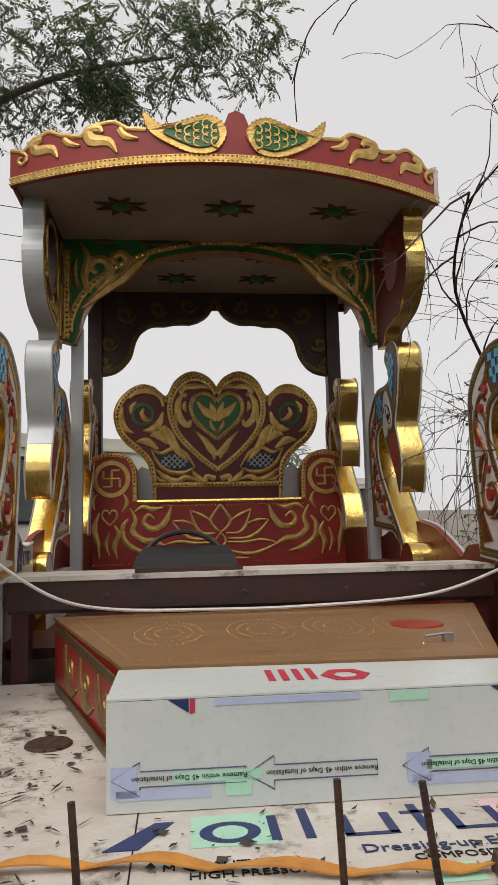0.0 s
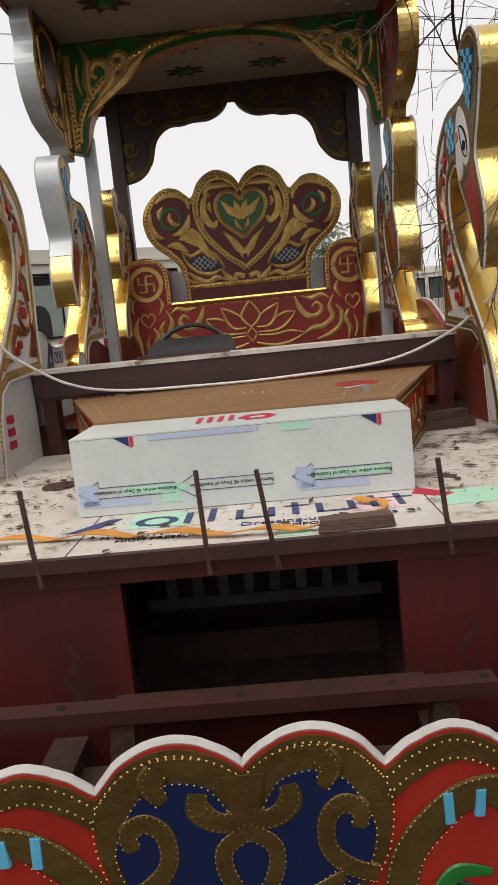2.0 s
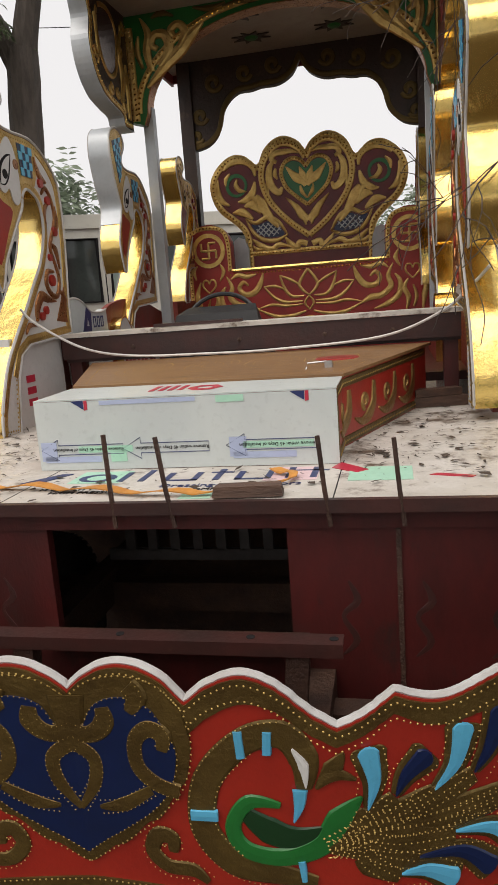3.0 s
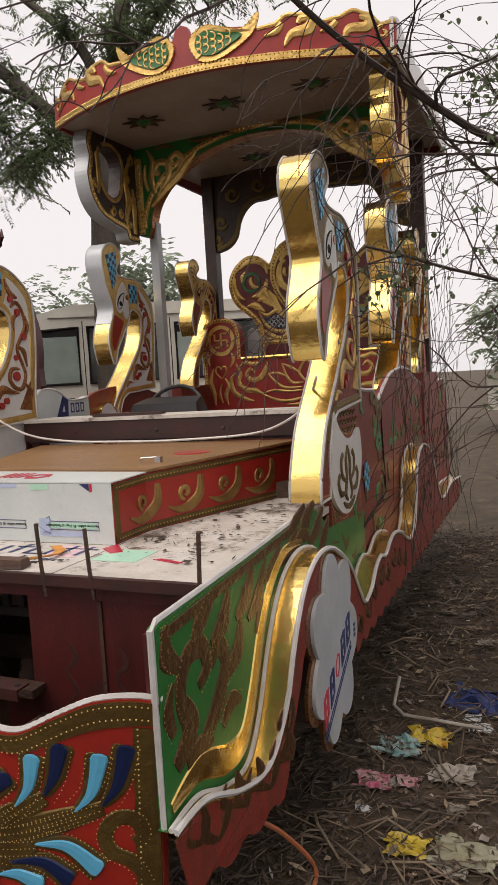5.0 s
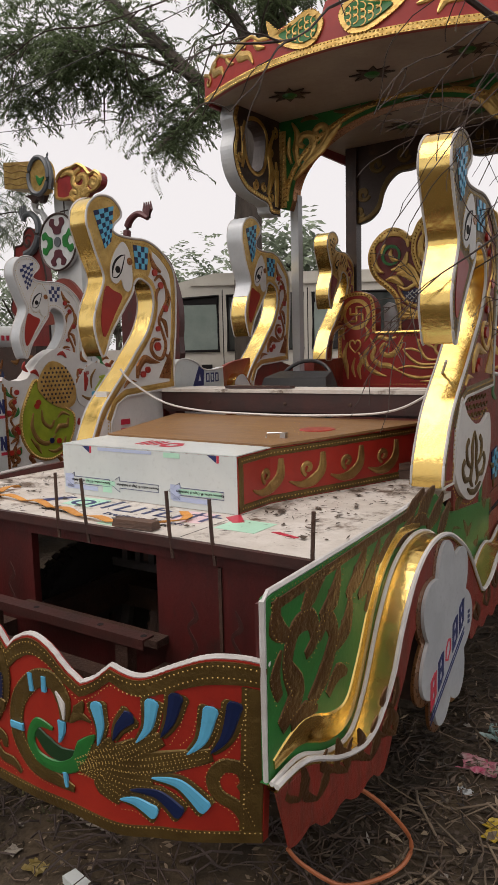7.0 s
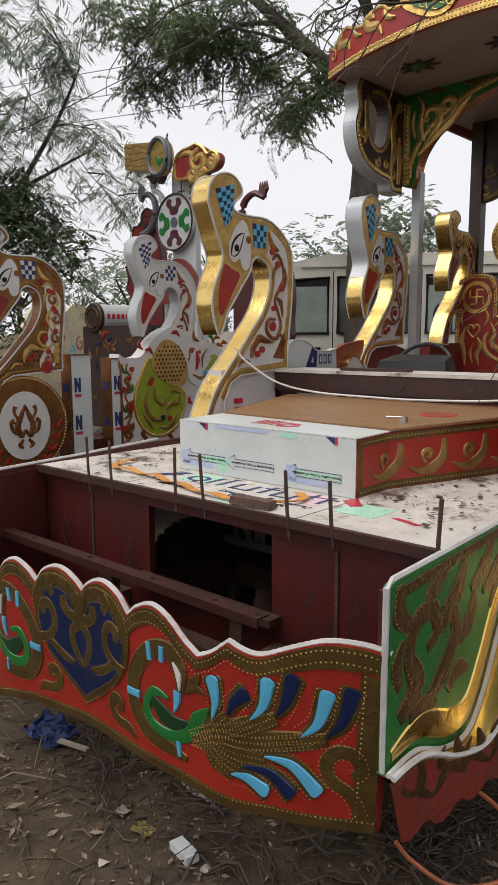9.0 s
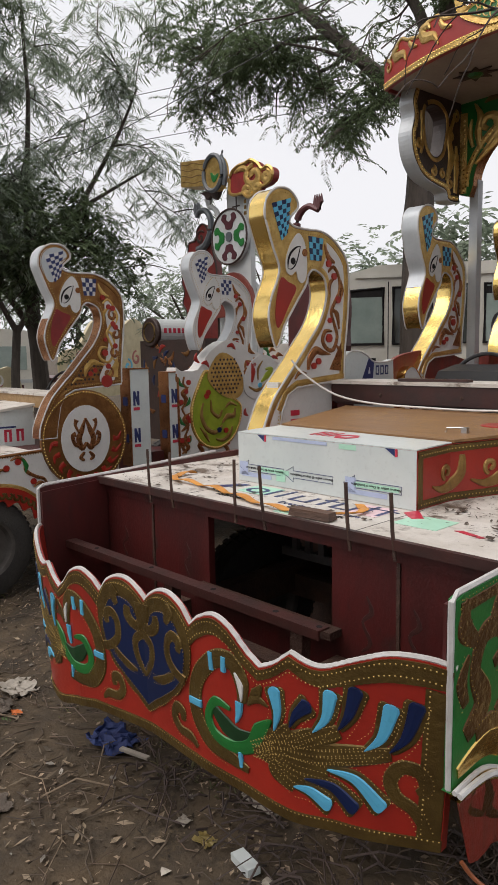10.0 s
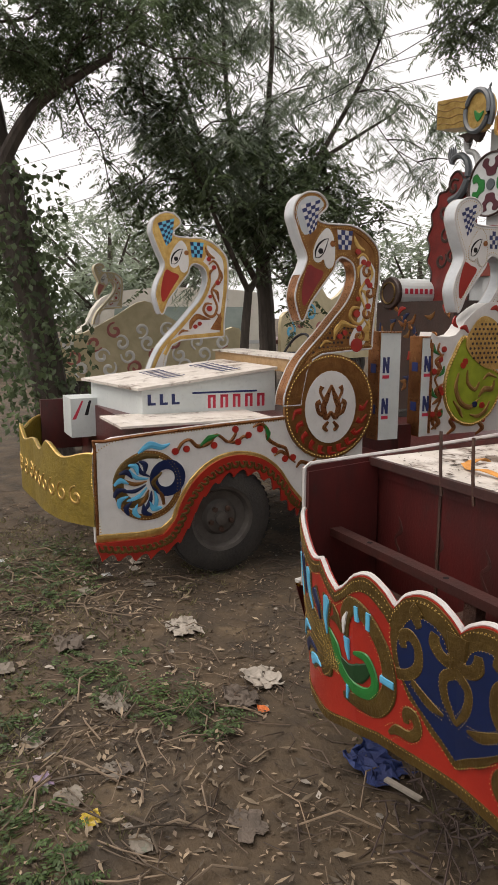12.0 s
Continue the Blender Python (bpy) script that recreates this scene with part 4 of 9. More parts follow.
for b in (-0.030, -0.048):
    g.plate([slant(0.0, b), slant(0.36, b), slant(0.36, b + 0.007), slant(0.0, b + 0.007)], PC, 0, 0.002)
for b in (0.60, 0.62, 0.64):
    g.plate([(1.205, b), (1.225, b), (1.225, b + 0.012), (1.205, b + 0.012)], PC, 0, 0.002)
part("print", g, INK, cover, kind="stuff")
part("print", gr, REDINK, cover, kind="stuff")

# large swans at the back of the deck
swan(carriage, -0.90, 1, 1.0, 1.02, 1.06, GOLD)
swan(carriage, 1.005, 1, 0.945, 1.02, 1.105, GOLD, paint=WORNRED, both=True, head=BRASS)
foot_board = part("swan_foot", Geo().box(-1.0, -0.915, 1.40, 1.86, 1.06, 1.44), WHITE, carriage, "white composite foot board of the swan")
for i in range(3):
    part("print", Geo().box(-0.9145, -0.911, 1.50, 1.57, 1.15 + 0.05 * i, 1.18 + 0.05 * i), REDINK, foot_board)

# the long body side behind the swan
rng = random.Random(41)
for s in (1, -1):
    P = face_x(0.995 * s, s)
    top = curve([(1.40, 1.06), (1.42, 1.28), (1.50, 1.42), (1.88, 1.50), (2.05, 1.50), (2.22, 1.49), (2.30, 1.44), (2.38, 1.47), (2.5, 1.52), (2.7, 1.58), (3.1, 1.60), (3.6, 1.50), (4.1, 1.45), (4.7, 1.50), (5.0, 1.30)], 5)
    body = part("body_side", Geo().plate([(1.40, 0.70)] + (top if s > 0 else [(1.90, 1.0), (1.90, 1.45)] + [p for p in top if p[0] > 1.92]) + [(5.0, 0.62), (1.6, 0.62)], P, -0.03, 0.0), WORNRED, carriage, "worn brown-red body side with brass foliage and green leaves")
    if s < 0:
        continue
    # white shield medallion with a dark fleuron
    med = curve([(u + 0.02, v + 0.062) for u, v in [(1.43, 1.375), (1.50, 1.30), (1.61, 1.25), (1.73, 1.245), (1.82, 1.28), (1.85, 1.16), (1.80, 1.04), (1.68, 0.955), (1.55, 0.935), (1.42, 0.99), (1.345, 1.09), (1.345, 1.22), (1.38, 1.31)]], 4, True)
    md = part("medallion", Geo().plate(med, P, -0.02, 0.016), WHITE, body, "white shield medallion")
    part("studs", Geo().studs(offset(med, 0.02), 0.022, 0.005, P, 0.002, 1, True), STUD, md, kind="stuff")
    g = Geo()
    for q in (1, -1):
        for pts, w in (([(0.0, 0.13), (0.03, 0.07), (0.025, 0.0), (0.05, -0.07), (0.02, -0.10)], (0.01, 0.035, 0.03, 0.035, 0.012)), ([(0.03, -0.02), (0.09, 0.01), (0.105, 0.07), (0.075, 0.10)], (0.012, 0.03, 0.03, 0.03)),
                       ([(0.045, -0.06), (0.12, -0.06), (0.155, -0.01), (0.13, 0.02)], (0.012, 0.034, 0.03, 0.03)), ([(0.0, -0.13), (0.05, -0.12), (0.09, -0.10)], (0.03, 0.03, 0.01))):
            g.stroke([(1.615 + q * a, 1.152 + b) for a, b in pts], w, P, 0.016, 0.006, 4)
    part("fleuron", g, BRASS, md, "dark brass fleuron")
    # scaled breast above it
    g = Geo()
    for i in range(9):
        for j in range(6):
            u, v = 1.40 + 0.05 * i + 0.025 * (j % 2), 1.36 + 0.035 * j
            if v > 1.33 + 0.9 * (u - 1.64) ** 2 and v < 1.46 + 0.1 * (u - 1.4):
                g.stroke([(u + 0.022 * math.cos(w), v + 0.020 * math.sin(w)) for w in steps(3.3, 6.1, 5)], 0.009, P, 0.002, 0.004, 1)
    part("scale_row", g, BRASS, body, "rows of brass scales", kind="stuff")
    # dense foliage in brass and green
    g, gg = Geo(), Geo()
    for i in range(150):
        u, v = 1.28 + 3.6 * rng.random() ** 1.4, rng.uniform(0.76, 1.46)
        if ((u - 1.615) / 0.29) ** 2 + ((v - 1.18) / 0.24) ** 2 < 1 or v > 1.40 + 0.05 * (u - 1.5) or (u < 1.36 and v > 1.25):
            continue
        w, r = rng.uniform(0, 6.28), rng.uniform(0.07, 0.13)
        c, d = math.cos(w), math.sin(w)
        dest = gg if i % 5 == 0 or (1.88 < u < 2.08 and v > 1.2) else g
        dest.stroke([(u, v), (u + 0.4 * r * c - 0.3 * r * d, v + 0.4 * r * d + 0.3 * r * c), (u + 0.8 * r * c, v + 0.8 * r * d), (u + r * c + 0.2 * r * d, v + r * d - 0.2 * r * c)], (0.012, rng.uniform(0.035, 0.06), 0.035, 0.008), P, 0.001 + 0.0004 * (i % 4), 0.004, 3)
    part("green_leaf", gg, GREEN, body, "green painted leaves", kind="stuff")
    part("brass_leaf", g, BRASS, body, "brass leaves", kind="stuff")
    chequer_patch("chequer_strip", [(1.94, 1.15), (2.03, 1.17), (2.05, 1.03), (1.95, 1.02)], P, 3, 5, NAVY, AQUA, body)
    part("joint", Geo().stroke([(2.36, 1.40), (2.40, 0.95), (1.90, 0.87)], 0.012, P, 0.002, 0.006, 1), BLACK, body)
    part("piping", Geo().tube([P(u, v + 0.004, 0.0) for u, v in top[8:]], 0.009, 5), PIPING, body)

# bonnet box on the deck
right_x = lambda y: 0.465 + 0.33 * max(0.0, y - 0.87)
left_x = lambda y: -0.425 - 0.35 * max(0.0, y - 0.92)
top_z = lambda y: 1.266 + 0.022 * (y - 0.65)
g = Geo()
for yl, yr in ((0.657, 0.651), (0.92, 0.87), (1.74, 1.72)):
    g.v += [(left_x(yl), yl, 1.06), (right_x(yr), yr, 1.06), (right_x(yr), yr, top_z(yr)), (left_x(yl), yl, top_z(yl))]
g.f = [(0, 1, 2, 3), (11, 10, 9, 8)] + [(4 * i + j, 4 * i + 4 + j, 4 * i + 4 + (j + 1) % 4, 4 * i + (j + 1) % 4) for i in (0, 1) for j in range(4)]
bonnet = part("bonnet_box", g, RED, carriage, "red bonnet box with a brown lid and white film front")
sheet = [(-0.429, 0.652, 1.062), (0.468, 0.646, 1.062), (0.468, 0.646, 1.268), (-0.429, 0.652, 1.268)]
cap = part("bonnet_front", Geo().hexa(sheet, [(x, y + 0.003, z - 0.001) for x, y, z in sheet]), ACP, bonnet, "white composite sheet front with printed film")
top = [(-0.429, 0.652, 1.269), (0.468, 0.646, 1.269), (0.468, 0.87, 1.273), (-0.427, 0.91, 1.274)]
part("bonnet_strip", Geo().hexa(top, [(x, y, z + 0.004) for x, y, z in top]), ACP, bonnet, "white composite sheet folded over the top")
lid4 = [(left_x(0.92) + 0.002, 0.914, 1.275), (right_x(0.88) + 0.004, 0.875, 1.274), (right_x(1.73) + 0.02, 1.73, 1.294), (left_x(1.74) - 0.004, 1.745, 1.292)]
part("bonnet_lid", Geo().hexa(lid4, [(x, y, z + 0.010) for x, y, z in lid4]), WOOD, bonnet, "brown varnished lid")
lidP = lambda u, v, d: (u, v, 1.2845 + 0.0225 * (v - 0.90) + d)
g = Geo()
for c in (-0.32, -0.05, 0.18, 0.40):
    for r in (0.10, 0.07, 0.04):
        g.studs([(c + r * math.cos(w), 1.34 + 1.9 * r * math.sin(w)) for w in steps(0, 6, 14)], 0.020, 0.0022, lidP, 0, 1)
g.studs([(-0.40, 0.97), (0.46, 0.95), (0.68, 1.66), (-0.62, 1.66), (-0.40, 0.97)], 0.022, 0.002, lidP, 0, 1)
part("lid_dots", g, LEAFGOLD, bonnet, kind="stuff")
latch = part("latch", Geo().box(0.40, 0.425, 1.05, 1.07, 1.284, 1.310).tube([(0.34, 1.04, 1.286), (0.345, 1.042, 1.306), (0.405, 1.06, 1.308)], 0.004, 6), STEEL, bonnet, "small bright latch")
part("red_disc", Geo().lathe([(0, 0.006), (0.075, 0.006), (0.08, 0.003), (0.08, 0)], pose(0.42, 1.33, 1.292)), RED, bonnet, "worn red reflector disc")
for s in (1, -1):
    def P(u, v, d, s=s):
        q = (v - 1.06) / 0.22
        return (right_x(u) + d if s > 0 else left_x(u) - d, u, 1.06 + q * (top_z(u) - 1.06))
    for pts in (((0.66, 1.262), (0.87, 1.262), (1.70, 1.262)), ((0.66, 1.078), (0.87, 1.078), (1.70, 1.078)), ((0.676, 1.07), (0.676, 1.27))):
        part("brass_border", Geo().stroke(list(pts), 0.030, P, 0.001, 0.003, 1), BRASS, bonnet, "brass border")
    for u in (0.86, 1.07, 1.28, 1.49):
        motif = Geo().stroke([(u - 0.11, 1.135), (u - 0.05, 1.115), (u + 0.01, 1.125), (u + 0.055, 1.165), (u + 0.06, 1.235)], (0.006, 0.03, 0.05, 0.045, 0.022), P, 0.001, 0.005, 5)
        motif.stroke(scroll(u - 0.02, 1.178, 0.030, 250, -1, 1.0), (0.016, 0.022, 0.02), P, 0.001, 0.006, 2)
        part("leaf_motif", motif, OLDGOLD, bonnet, "brass leaf scroll")
    part("studs", Geo().studs([(0.68, 1.262), (0.87, 1.262), (1.70, 1.262)], 0.016, 0.0036, P, 0.004, 1).studs([(0.68, 1.078), (0.87, 1.078), (1.70, 1.078)], 0.016, 0.0036, P, 0.004, 1), STUD, bonnet, kind="stuff")
# prints on the white front: it leans back a little
fM = Matrix(((1, 0, 0, 0), (-0.007, 0, -1, 0), (0, 0.95, 0, 0), (0, 0, 0, 1)))


def on_front(u, v, d):
    return (u, 0.6485 - 0.007 * u - d, 1.061 + 0.953 * (v - 1.06))


def strip(g, u0, u1, v0, v1, P, h=0.001):
    return g.plate([(u0, v0), (u1, v0), (u1, v1), (u0, v1)], P, 0, h)


mint, lilac, ink, redink = Geo(), Geo(), Geo(), Geo()
for a, b in ((-0.30, -0.13), (0.20, 0.40)):
    strip(mint, a, b, 1.115, 1.135, on_front)
for u0 in (-0.42, 0.16):
    strip(lilac, u0, u0 + 0.05, 1.09, 1.15, on_front)
    strip(lilac, u0 + 0.01, u0 + 0.19, 1.085, 1.104, on_front)
strip(lilac, -0.22, 0.07, 1.262, 1.275, on_front)
strip(mint, 0.13, 0.21, 1.255, 1.275, on_front)
strip(mint, -0.20, -0.15, 1.085, 1.13, on_front)
for u0 in (-0.42, -0.16, 0.15):
    w_ = 0.26
    for pts in ([(u0 + 0.055, 1.11), (u0 + w_, 1.11), (u0 + w_, 1.140), (u0 + 0.055, 1.140), (u0 + 0.055, 1.158), (u0, 1.125), (u0 + 0.055, 1.092), (u0 + 0.055, 1.11)],):
        ink.tube([on_front(u, v, 0.0005) for u, v in pts], 0.0012, 4)
for u in (-0.27, 0.38):
    ink.plate([(u - 0.04, 1.277), (u, 1.250), (u, 1.277)], on_front, 0, 0.001)
    redink.plate([(u + 0.002, 1.247), (u + 0.012, 1.250), (u + 0.012, 1.277), (u + 0.002, 1.277)], on_front, 0, 0.0012)
part("mint_print", mint, MINT, cap, kind="stuff")
part("lilac_print", lilac, LILAC, cap, kind="stuff")
part("arrow_print", ink, INK, cap, "printed arrows")
part("red_print", redink, REDINK, cap, kind="stuff")
for u0 in (-0.27, -0.01, 0.30):
    lettering("print", "Remove within 45 Days of Installation", 0.0145, BLACK, Matrix.Translation(on_front(u0, 1.125, 0.0015)) @ fM @ pose(0, 0, 0, 0, 0, 180), cap)
g = Geo()
topP = lambda u, v, d: (u, v - 0.09, 1.2738 + 0.018 * (v - 0.74) + d)
for i in range(4):
    strip(g, -0.10 + 0.03 * i, -0.085 + 0.03 * i, 0.83, 0.93, topP)
hexr = [(0.07 + 0.055 * math.cos(w), 0.86 + 0.055 * math.sin(w)) for w in steps(0, 5 * math.pi / 3, 5)]
g.plate(hexr, topP, 0, 0.001, [[(0.07 + 0.5 * (u - 0.07), 0.86 + 0.5 * (v - 0.86)) for u, v in hexr]])
part("print", g, REDINK, cap, kind="stuff")
# prints and grime on the deck sheet
dP = face_z(1.0605)
dQ = lambda u, v, d: (u, 0.500 + 0.58 * (v - 0.425), 1.0605 + d)
g = Geo()
g.plate([(-0.20 + 0.055 * math.cos(w), 0.50 + 0.075 * math.sin(w)) for w in steps(0, 2 * math.pi * 23 / 24, 23)], dQ, 0, 0.0015, [[(-0.20 + 0.032 * math.cos(w), 0.50 + 0.05 * math.sin(w)) for w in steps(0, 2 * math.pi * 23 / 24, 23)]])
for u0, h in ((-0.13, 0.18), (-0.07, 0.22), (0.0, 0.15), (0.08, 0.15), (0.14, 0.20), (0.20, 0.15), (0.28, 0.15), (0.335, 0.20), (0.40, 0.20)):
    strip(g, u0, u0 + 0.018, 0.425, 0.425 + h, dQ)
for u0, v0, w_ in ((0.0, 0.42, 0.098), (0.20, 0.42, 0.098), (0.12, 0.555, 0.065), (0.315, 0.555, 0.065), (0.38, 0.555, 0.065)):
    strip(g, u0, u0 + w_, v0, v0 + 0.02, dQ)
g.plate([(-0.42, 0.42), (-0.36, 0.42), (-0.30, 0.60), (-0.335, 0.60)], dQ, 0, 0.0015)
part("print", g, INK, deck, kind="stuff")
g = Geo()
strip(g, -0.27, -0.12, 0.49, 0.62, face_z(1.0603))
strip(g, 0.50, 0.66, 0.46, 0.60, dP)
part("mint_print", strip(g, 0.10, 0.18, 0.32, 0.38, dP), MINT, deck, kind="stuff")
part("pink_print", strip(Geo(), 0.28, 0.42, 0.48, 0.62, face_z(1.0603)), ROSE, deck, kind="stuff")
part("red_print", Geo().plate([(0.45, 0.60), (0.52, 0.54), (0.55, 0.57), (0.47, 0.66)], dP, 0, 0.0015).plate([(0.70, 0.50), (0.80, 0.47), (0.81, 0.485), (0.72, 0.515)], dP, 0, 0.0015), REDINK, deck, kind="stuff")
lettering("print", "Dressing-up Exteriors", 0.042, INK, pose(0.20, 0.445, 1.0615), deck)
lettering("print", "COMPOSITE PANEL", 0.030, BLACK, pose(0.22, 0.405, 1.0615), deck)
lettering("print", "M QUALITY", 0.030, BLACK, pose(-0.24, 0.425, 1.0615), deck)
lettering("print", "HIGH PRESSURE", 0.030, BLACK, pose(-0.17, 0.392, 1.0615), deck)
for x in (-0.37, 0.475):
    part("sheet_joint", Geo().box(x, x + 0.003, 0.30, 0.69, 1.0602, 1.0606), BLACK, deck)

# bench beam behind the bonnet
bench = part("bench_beam", Geo().box(-0.90, 0.90, 1.84, 1.87, 1.315, 1.415).box(-0.90, 0.90, 1.87, 2.10, 1.30, 1.40), OXIDE, carriage, "maroon-brown beam with bolt heads")
part("bench_top", Geo().box(-0.905, 0.905, 1.832, 2.12, 1.417, 1.435), DIRTY, bench, "white weathered board")
for x in (-0.55, -0.05, 0.33, 0.62):
    part("bolt", Geo().lathe([(0.010, 0), (0.010, 0.004), (0, 0.006)], pose(x, 1.84, 1.36, 90), 8), RUST, bench)
for s in (-1, 1):
    part("bench_post", Geo().box(s * 0.86 - 0.03, s * 0.86 + 0.03, 1.88, 1.96, 1.06, 1.30), MAROON, bench)
dash = part("dashboard", Geo().hexa([(-0.55, 2.25, 1.25), (0.0, 2.25, 1.25), (0.0, 2.50, 1.25), (-0.55, 2.50, 1.25)], [(-0.47, 2.30, 1.48), (-0.05, 2.30, 1.48), (-0.08, 2.44, 1.515), (-0.44, 2.44, 1.515)]), PLASTIC, carriage, "black plastic dashboard hump")
ringM = pose(-0.27, 2.42, 1.40, 62, 0, 0)
sw = part("steering_wheel", Geo().tube([ringM @ Vector((0.20 * math.cos(w), 0.20 * math.sin(w), 0)) for w in steps(0, 2 * math.pi * 31 / 32, 31)], 0.012, 7, True), PLASTIC, carriage, "black steering wheel", smooth=True)
for w in (0.3, 2.84, 4.71):
    part("spoke", Geo().tube([ringM @ Vector((0, 0, -0.02)), ringM @ Vector((0.2 * math.cos(w), 0.2 * math.sin(w), 0))], 0.010, 6), PLASTIC, sw)
floor_pan = part("cab_floor", Geo().box(-0.96, 0.96, 2.12, 4.9, 1.10, 1.14), MAROON, carriage, "maroon cab floor")

# canopy: posts, front arch, roof, rear arch
for s in (-1, 1):
    part("post", Geo().box(s * 0.885 - 0.033, s * 0.885 + 0.033, 3.41, 3.475, 1.14, 2.80), ALU, carriage, "grey sheet-clad post")
    part("rear_post", Geo().box(s * 0.90 - 0.05, s * 0.90 + 0.05, 4.42, 4.52, 1.14, 3.36), TARNISH, carriage, "dark brown rear post")
P = lambda u, v, d: (1.035 * u, 3.36 - d, 2.754 + 0.897 * (v - 2.66))
arch_in = [(0.835 * math.cos(w), 2.66 + 0.575 * math.sin(w)) for w in steps(math.pi, 0, 40)]
arch_out = [(0.97, 2.62), (0.97, 3.325), (-0.97, 3.325), (-0.97, 2.62)]
arch = part("front_arch", Geo().plate([(-0.97, 2.62), (-0.86, 2.58), *arch_in, (0.86, 2.58), (0.97, 2.62), (0.97, 3.325), (-0.97, 3.325)], P, -0.10, 0), GREEN, carriage, "green arch panel with gold scrolls")
part("arch_edge", Geo().edge([(-0.86, 2.58), *arch_in, (0.86, 2.58)], P, -0.10, 0.003, False), COPPER, arch)
g, st = Geo(), Geo()
g.stroke([(0.89 * math.cos(w), 2.66 + 0.63 * math.sin(w)) for w in steps(math.pi, 0, 40)], 0.045, P, 0.001, 0.008, 1)
st.studs([(0.89 * math.cos(w), 2.66 + 0.63 * math.sin(w)) for w in steps(math.pi, 0, 40)], 0.034, 0.010, P, 0.008, 1)
for s in (1, -1):
    f = lambda pts: [(s * a, b) for a, b in pts]
    g.stroke(f([(0.92, 2.61), (0.92, 3.22)]), 0.07, P, 0.001, 0.010, 1)
    st.studs(f([(0.935, 2.62), (0.935, 3.25)]), 0.034, 0.009, P, 0.010, 1).studs(f([(0.905, 2.62), (0.905, 3.2)]), 0.034, 0.009, P, 0.010, 1)
    for pts, w in (([(0.44, 3.185), (0.53, 3.11), (0.60, 3.03), (0.70, 2.945), (0.82, 2.82)], (0.01, 0.075, 0.085, 0.075, 0.02)), ([(0.60, 3.05), (0.555, 3.14), (0.595, 3.20), (0.645, 3.17), (0.625, 3.125)], (0.04, 0.055, 0.055, 0.05, 0.03)),
                   ([(0.73, 2.95), (0.665, 3.04), (0.68, 3.14), (0.745, 3.155), (0.775, 3.10), (0.735, 3.06)], (0.05, 0.065, 0.065, 0.06, 0.05, 0.035)), ([(0.78, 2.92), (0.805, 3.05), (0.79, 3.17), (0.83, 3.27)], (0.04, 0.055, 0.05, 0.01)), ([(0.84, 2.95), (0.865, 3.06), (0.85, 3.16)], (0.02, 0.04, 0.01))):
        g.stroke(f(pts), w, P, 0.001, 0.014)
    for pts, w in (([(0.12, 3.262), (0.22, 3.275), (0.32, 3.262)], (0.01, 0.04, 0.01)), ([(0.30, 3.285), (0.40, 3.265), (0.50, 3.285)], (0.01, 0.045, 0.01)), ([(0.62, 3.255), (0.70, 3.285), (0.76, 3.26)], (0.01, 0.05, 0.01))):
        part("dull_scroll", Geo().stroke(f(pts), w, P, 0.001, 0.010), BRASS, arch, "dull brass scroll")
part("gold_scrollwork", g, LEAFGOLD, arch, "embossed gold scrolls")
part("studs", st, GOLD, arch, kind="stuff")
part("joint", Geo().box(0.11, 0.114, 3.355, 3.36, 3.268, 3.345), BLACK, arch)

fas = lambda u: 2.645 + 0.022 * u - 0.325 * (1 - (u / 1.10) ** 2)


def face_roof(u, v, d):
    return (u, fas(u) - d, v - 0.009 * u)


f_top = line_fn([(0, 3.535), (0.035, 3.52), (0.07, 3.44), (0.12, 3.47), (0.2, 3.49), (0.32, 3.47), (0.42, 3.45), (0.50, 3.46), (0.58, 3.505), (0.66, 3.50), (0.74, 3.455), (0.82, 3.475), (0.90, 3.51), (0.97, 3.49), (1.03, 3.44), (1.10, 3.46)])
f_low = lambda u: 3.275
ru = steps(-1.10, 1.10, 120)
roof = part("canopy_roof", Geo().add([(u, fas(u) + 0.02, z) for u in ru for z in (3.285 - 0.009 * u, 3.30 - 0.009 * u)] + [(u, 4.75, z) for u in ru for z in (3.38, 3.46)],
     [(2 * i, 2 * i + 2, 2 * i + 244, 2 * i + 242) for i in range(120)] + [(2 * i + 1, 2 * i + 243, 2 * i + 245, 2 * i + 3) for i in range(120)] + [(2 * i, 2 * i + 1, 2 * i + 3, 2 * i + 2) for i in range(120)] + [(242 + 2 * i, 244 + 2 * i, 245 + 2 * i, 243 + 2 * i) for i in range(120)] + [(0, 242, 243, 1), (240, 241, 483, 482)]), SOFFIT, carriage, "cream canopy roof, flower rosettes below")
fascia = part("fascia", Geo().graph(ru, f_low, f_top, face_roof, -0.03, 0), surf("fascia_red", (0.36, 0.030, 0.022), (0.28, 0.022, 0.018), 5, 0.4, 0, 0.1), roof, "red crest board with gold scrolls and green scales")
g, st = Geo(), Geo()
g.graph(ru, f_low, lambda u: 3.315, face_roof, -0.001, 0.005)
for k_ in (3.283, 3.308):
    st.studs([(u, k_) for u in ru], 0.022, 0.006, face_roof, 0.005, 1)
g.stroke([(u, f_top(u) - 0.006) for u in ru if abs(u) > 0.42 and u < 0], 0.022, face_roof, 0.001, 0.006, 1).stroke([(u, f_top(u) - 0.006) for u in ru if u > 0.42], 0.022, face_roof, 0.001, 0.006, 1)
gs = Geo()
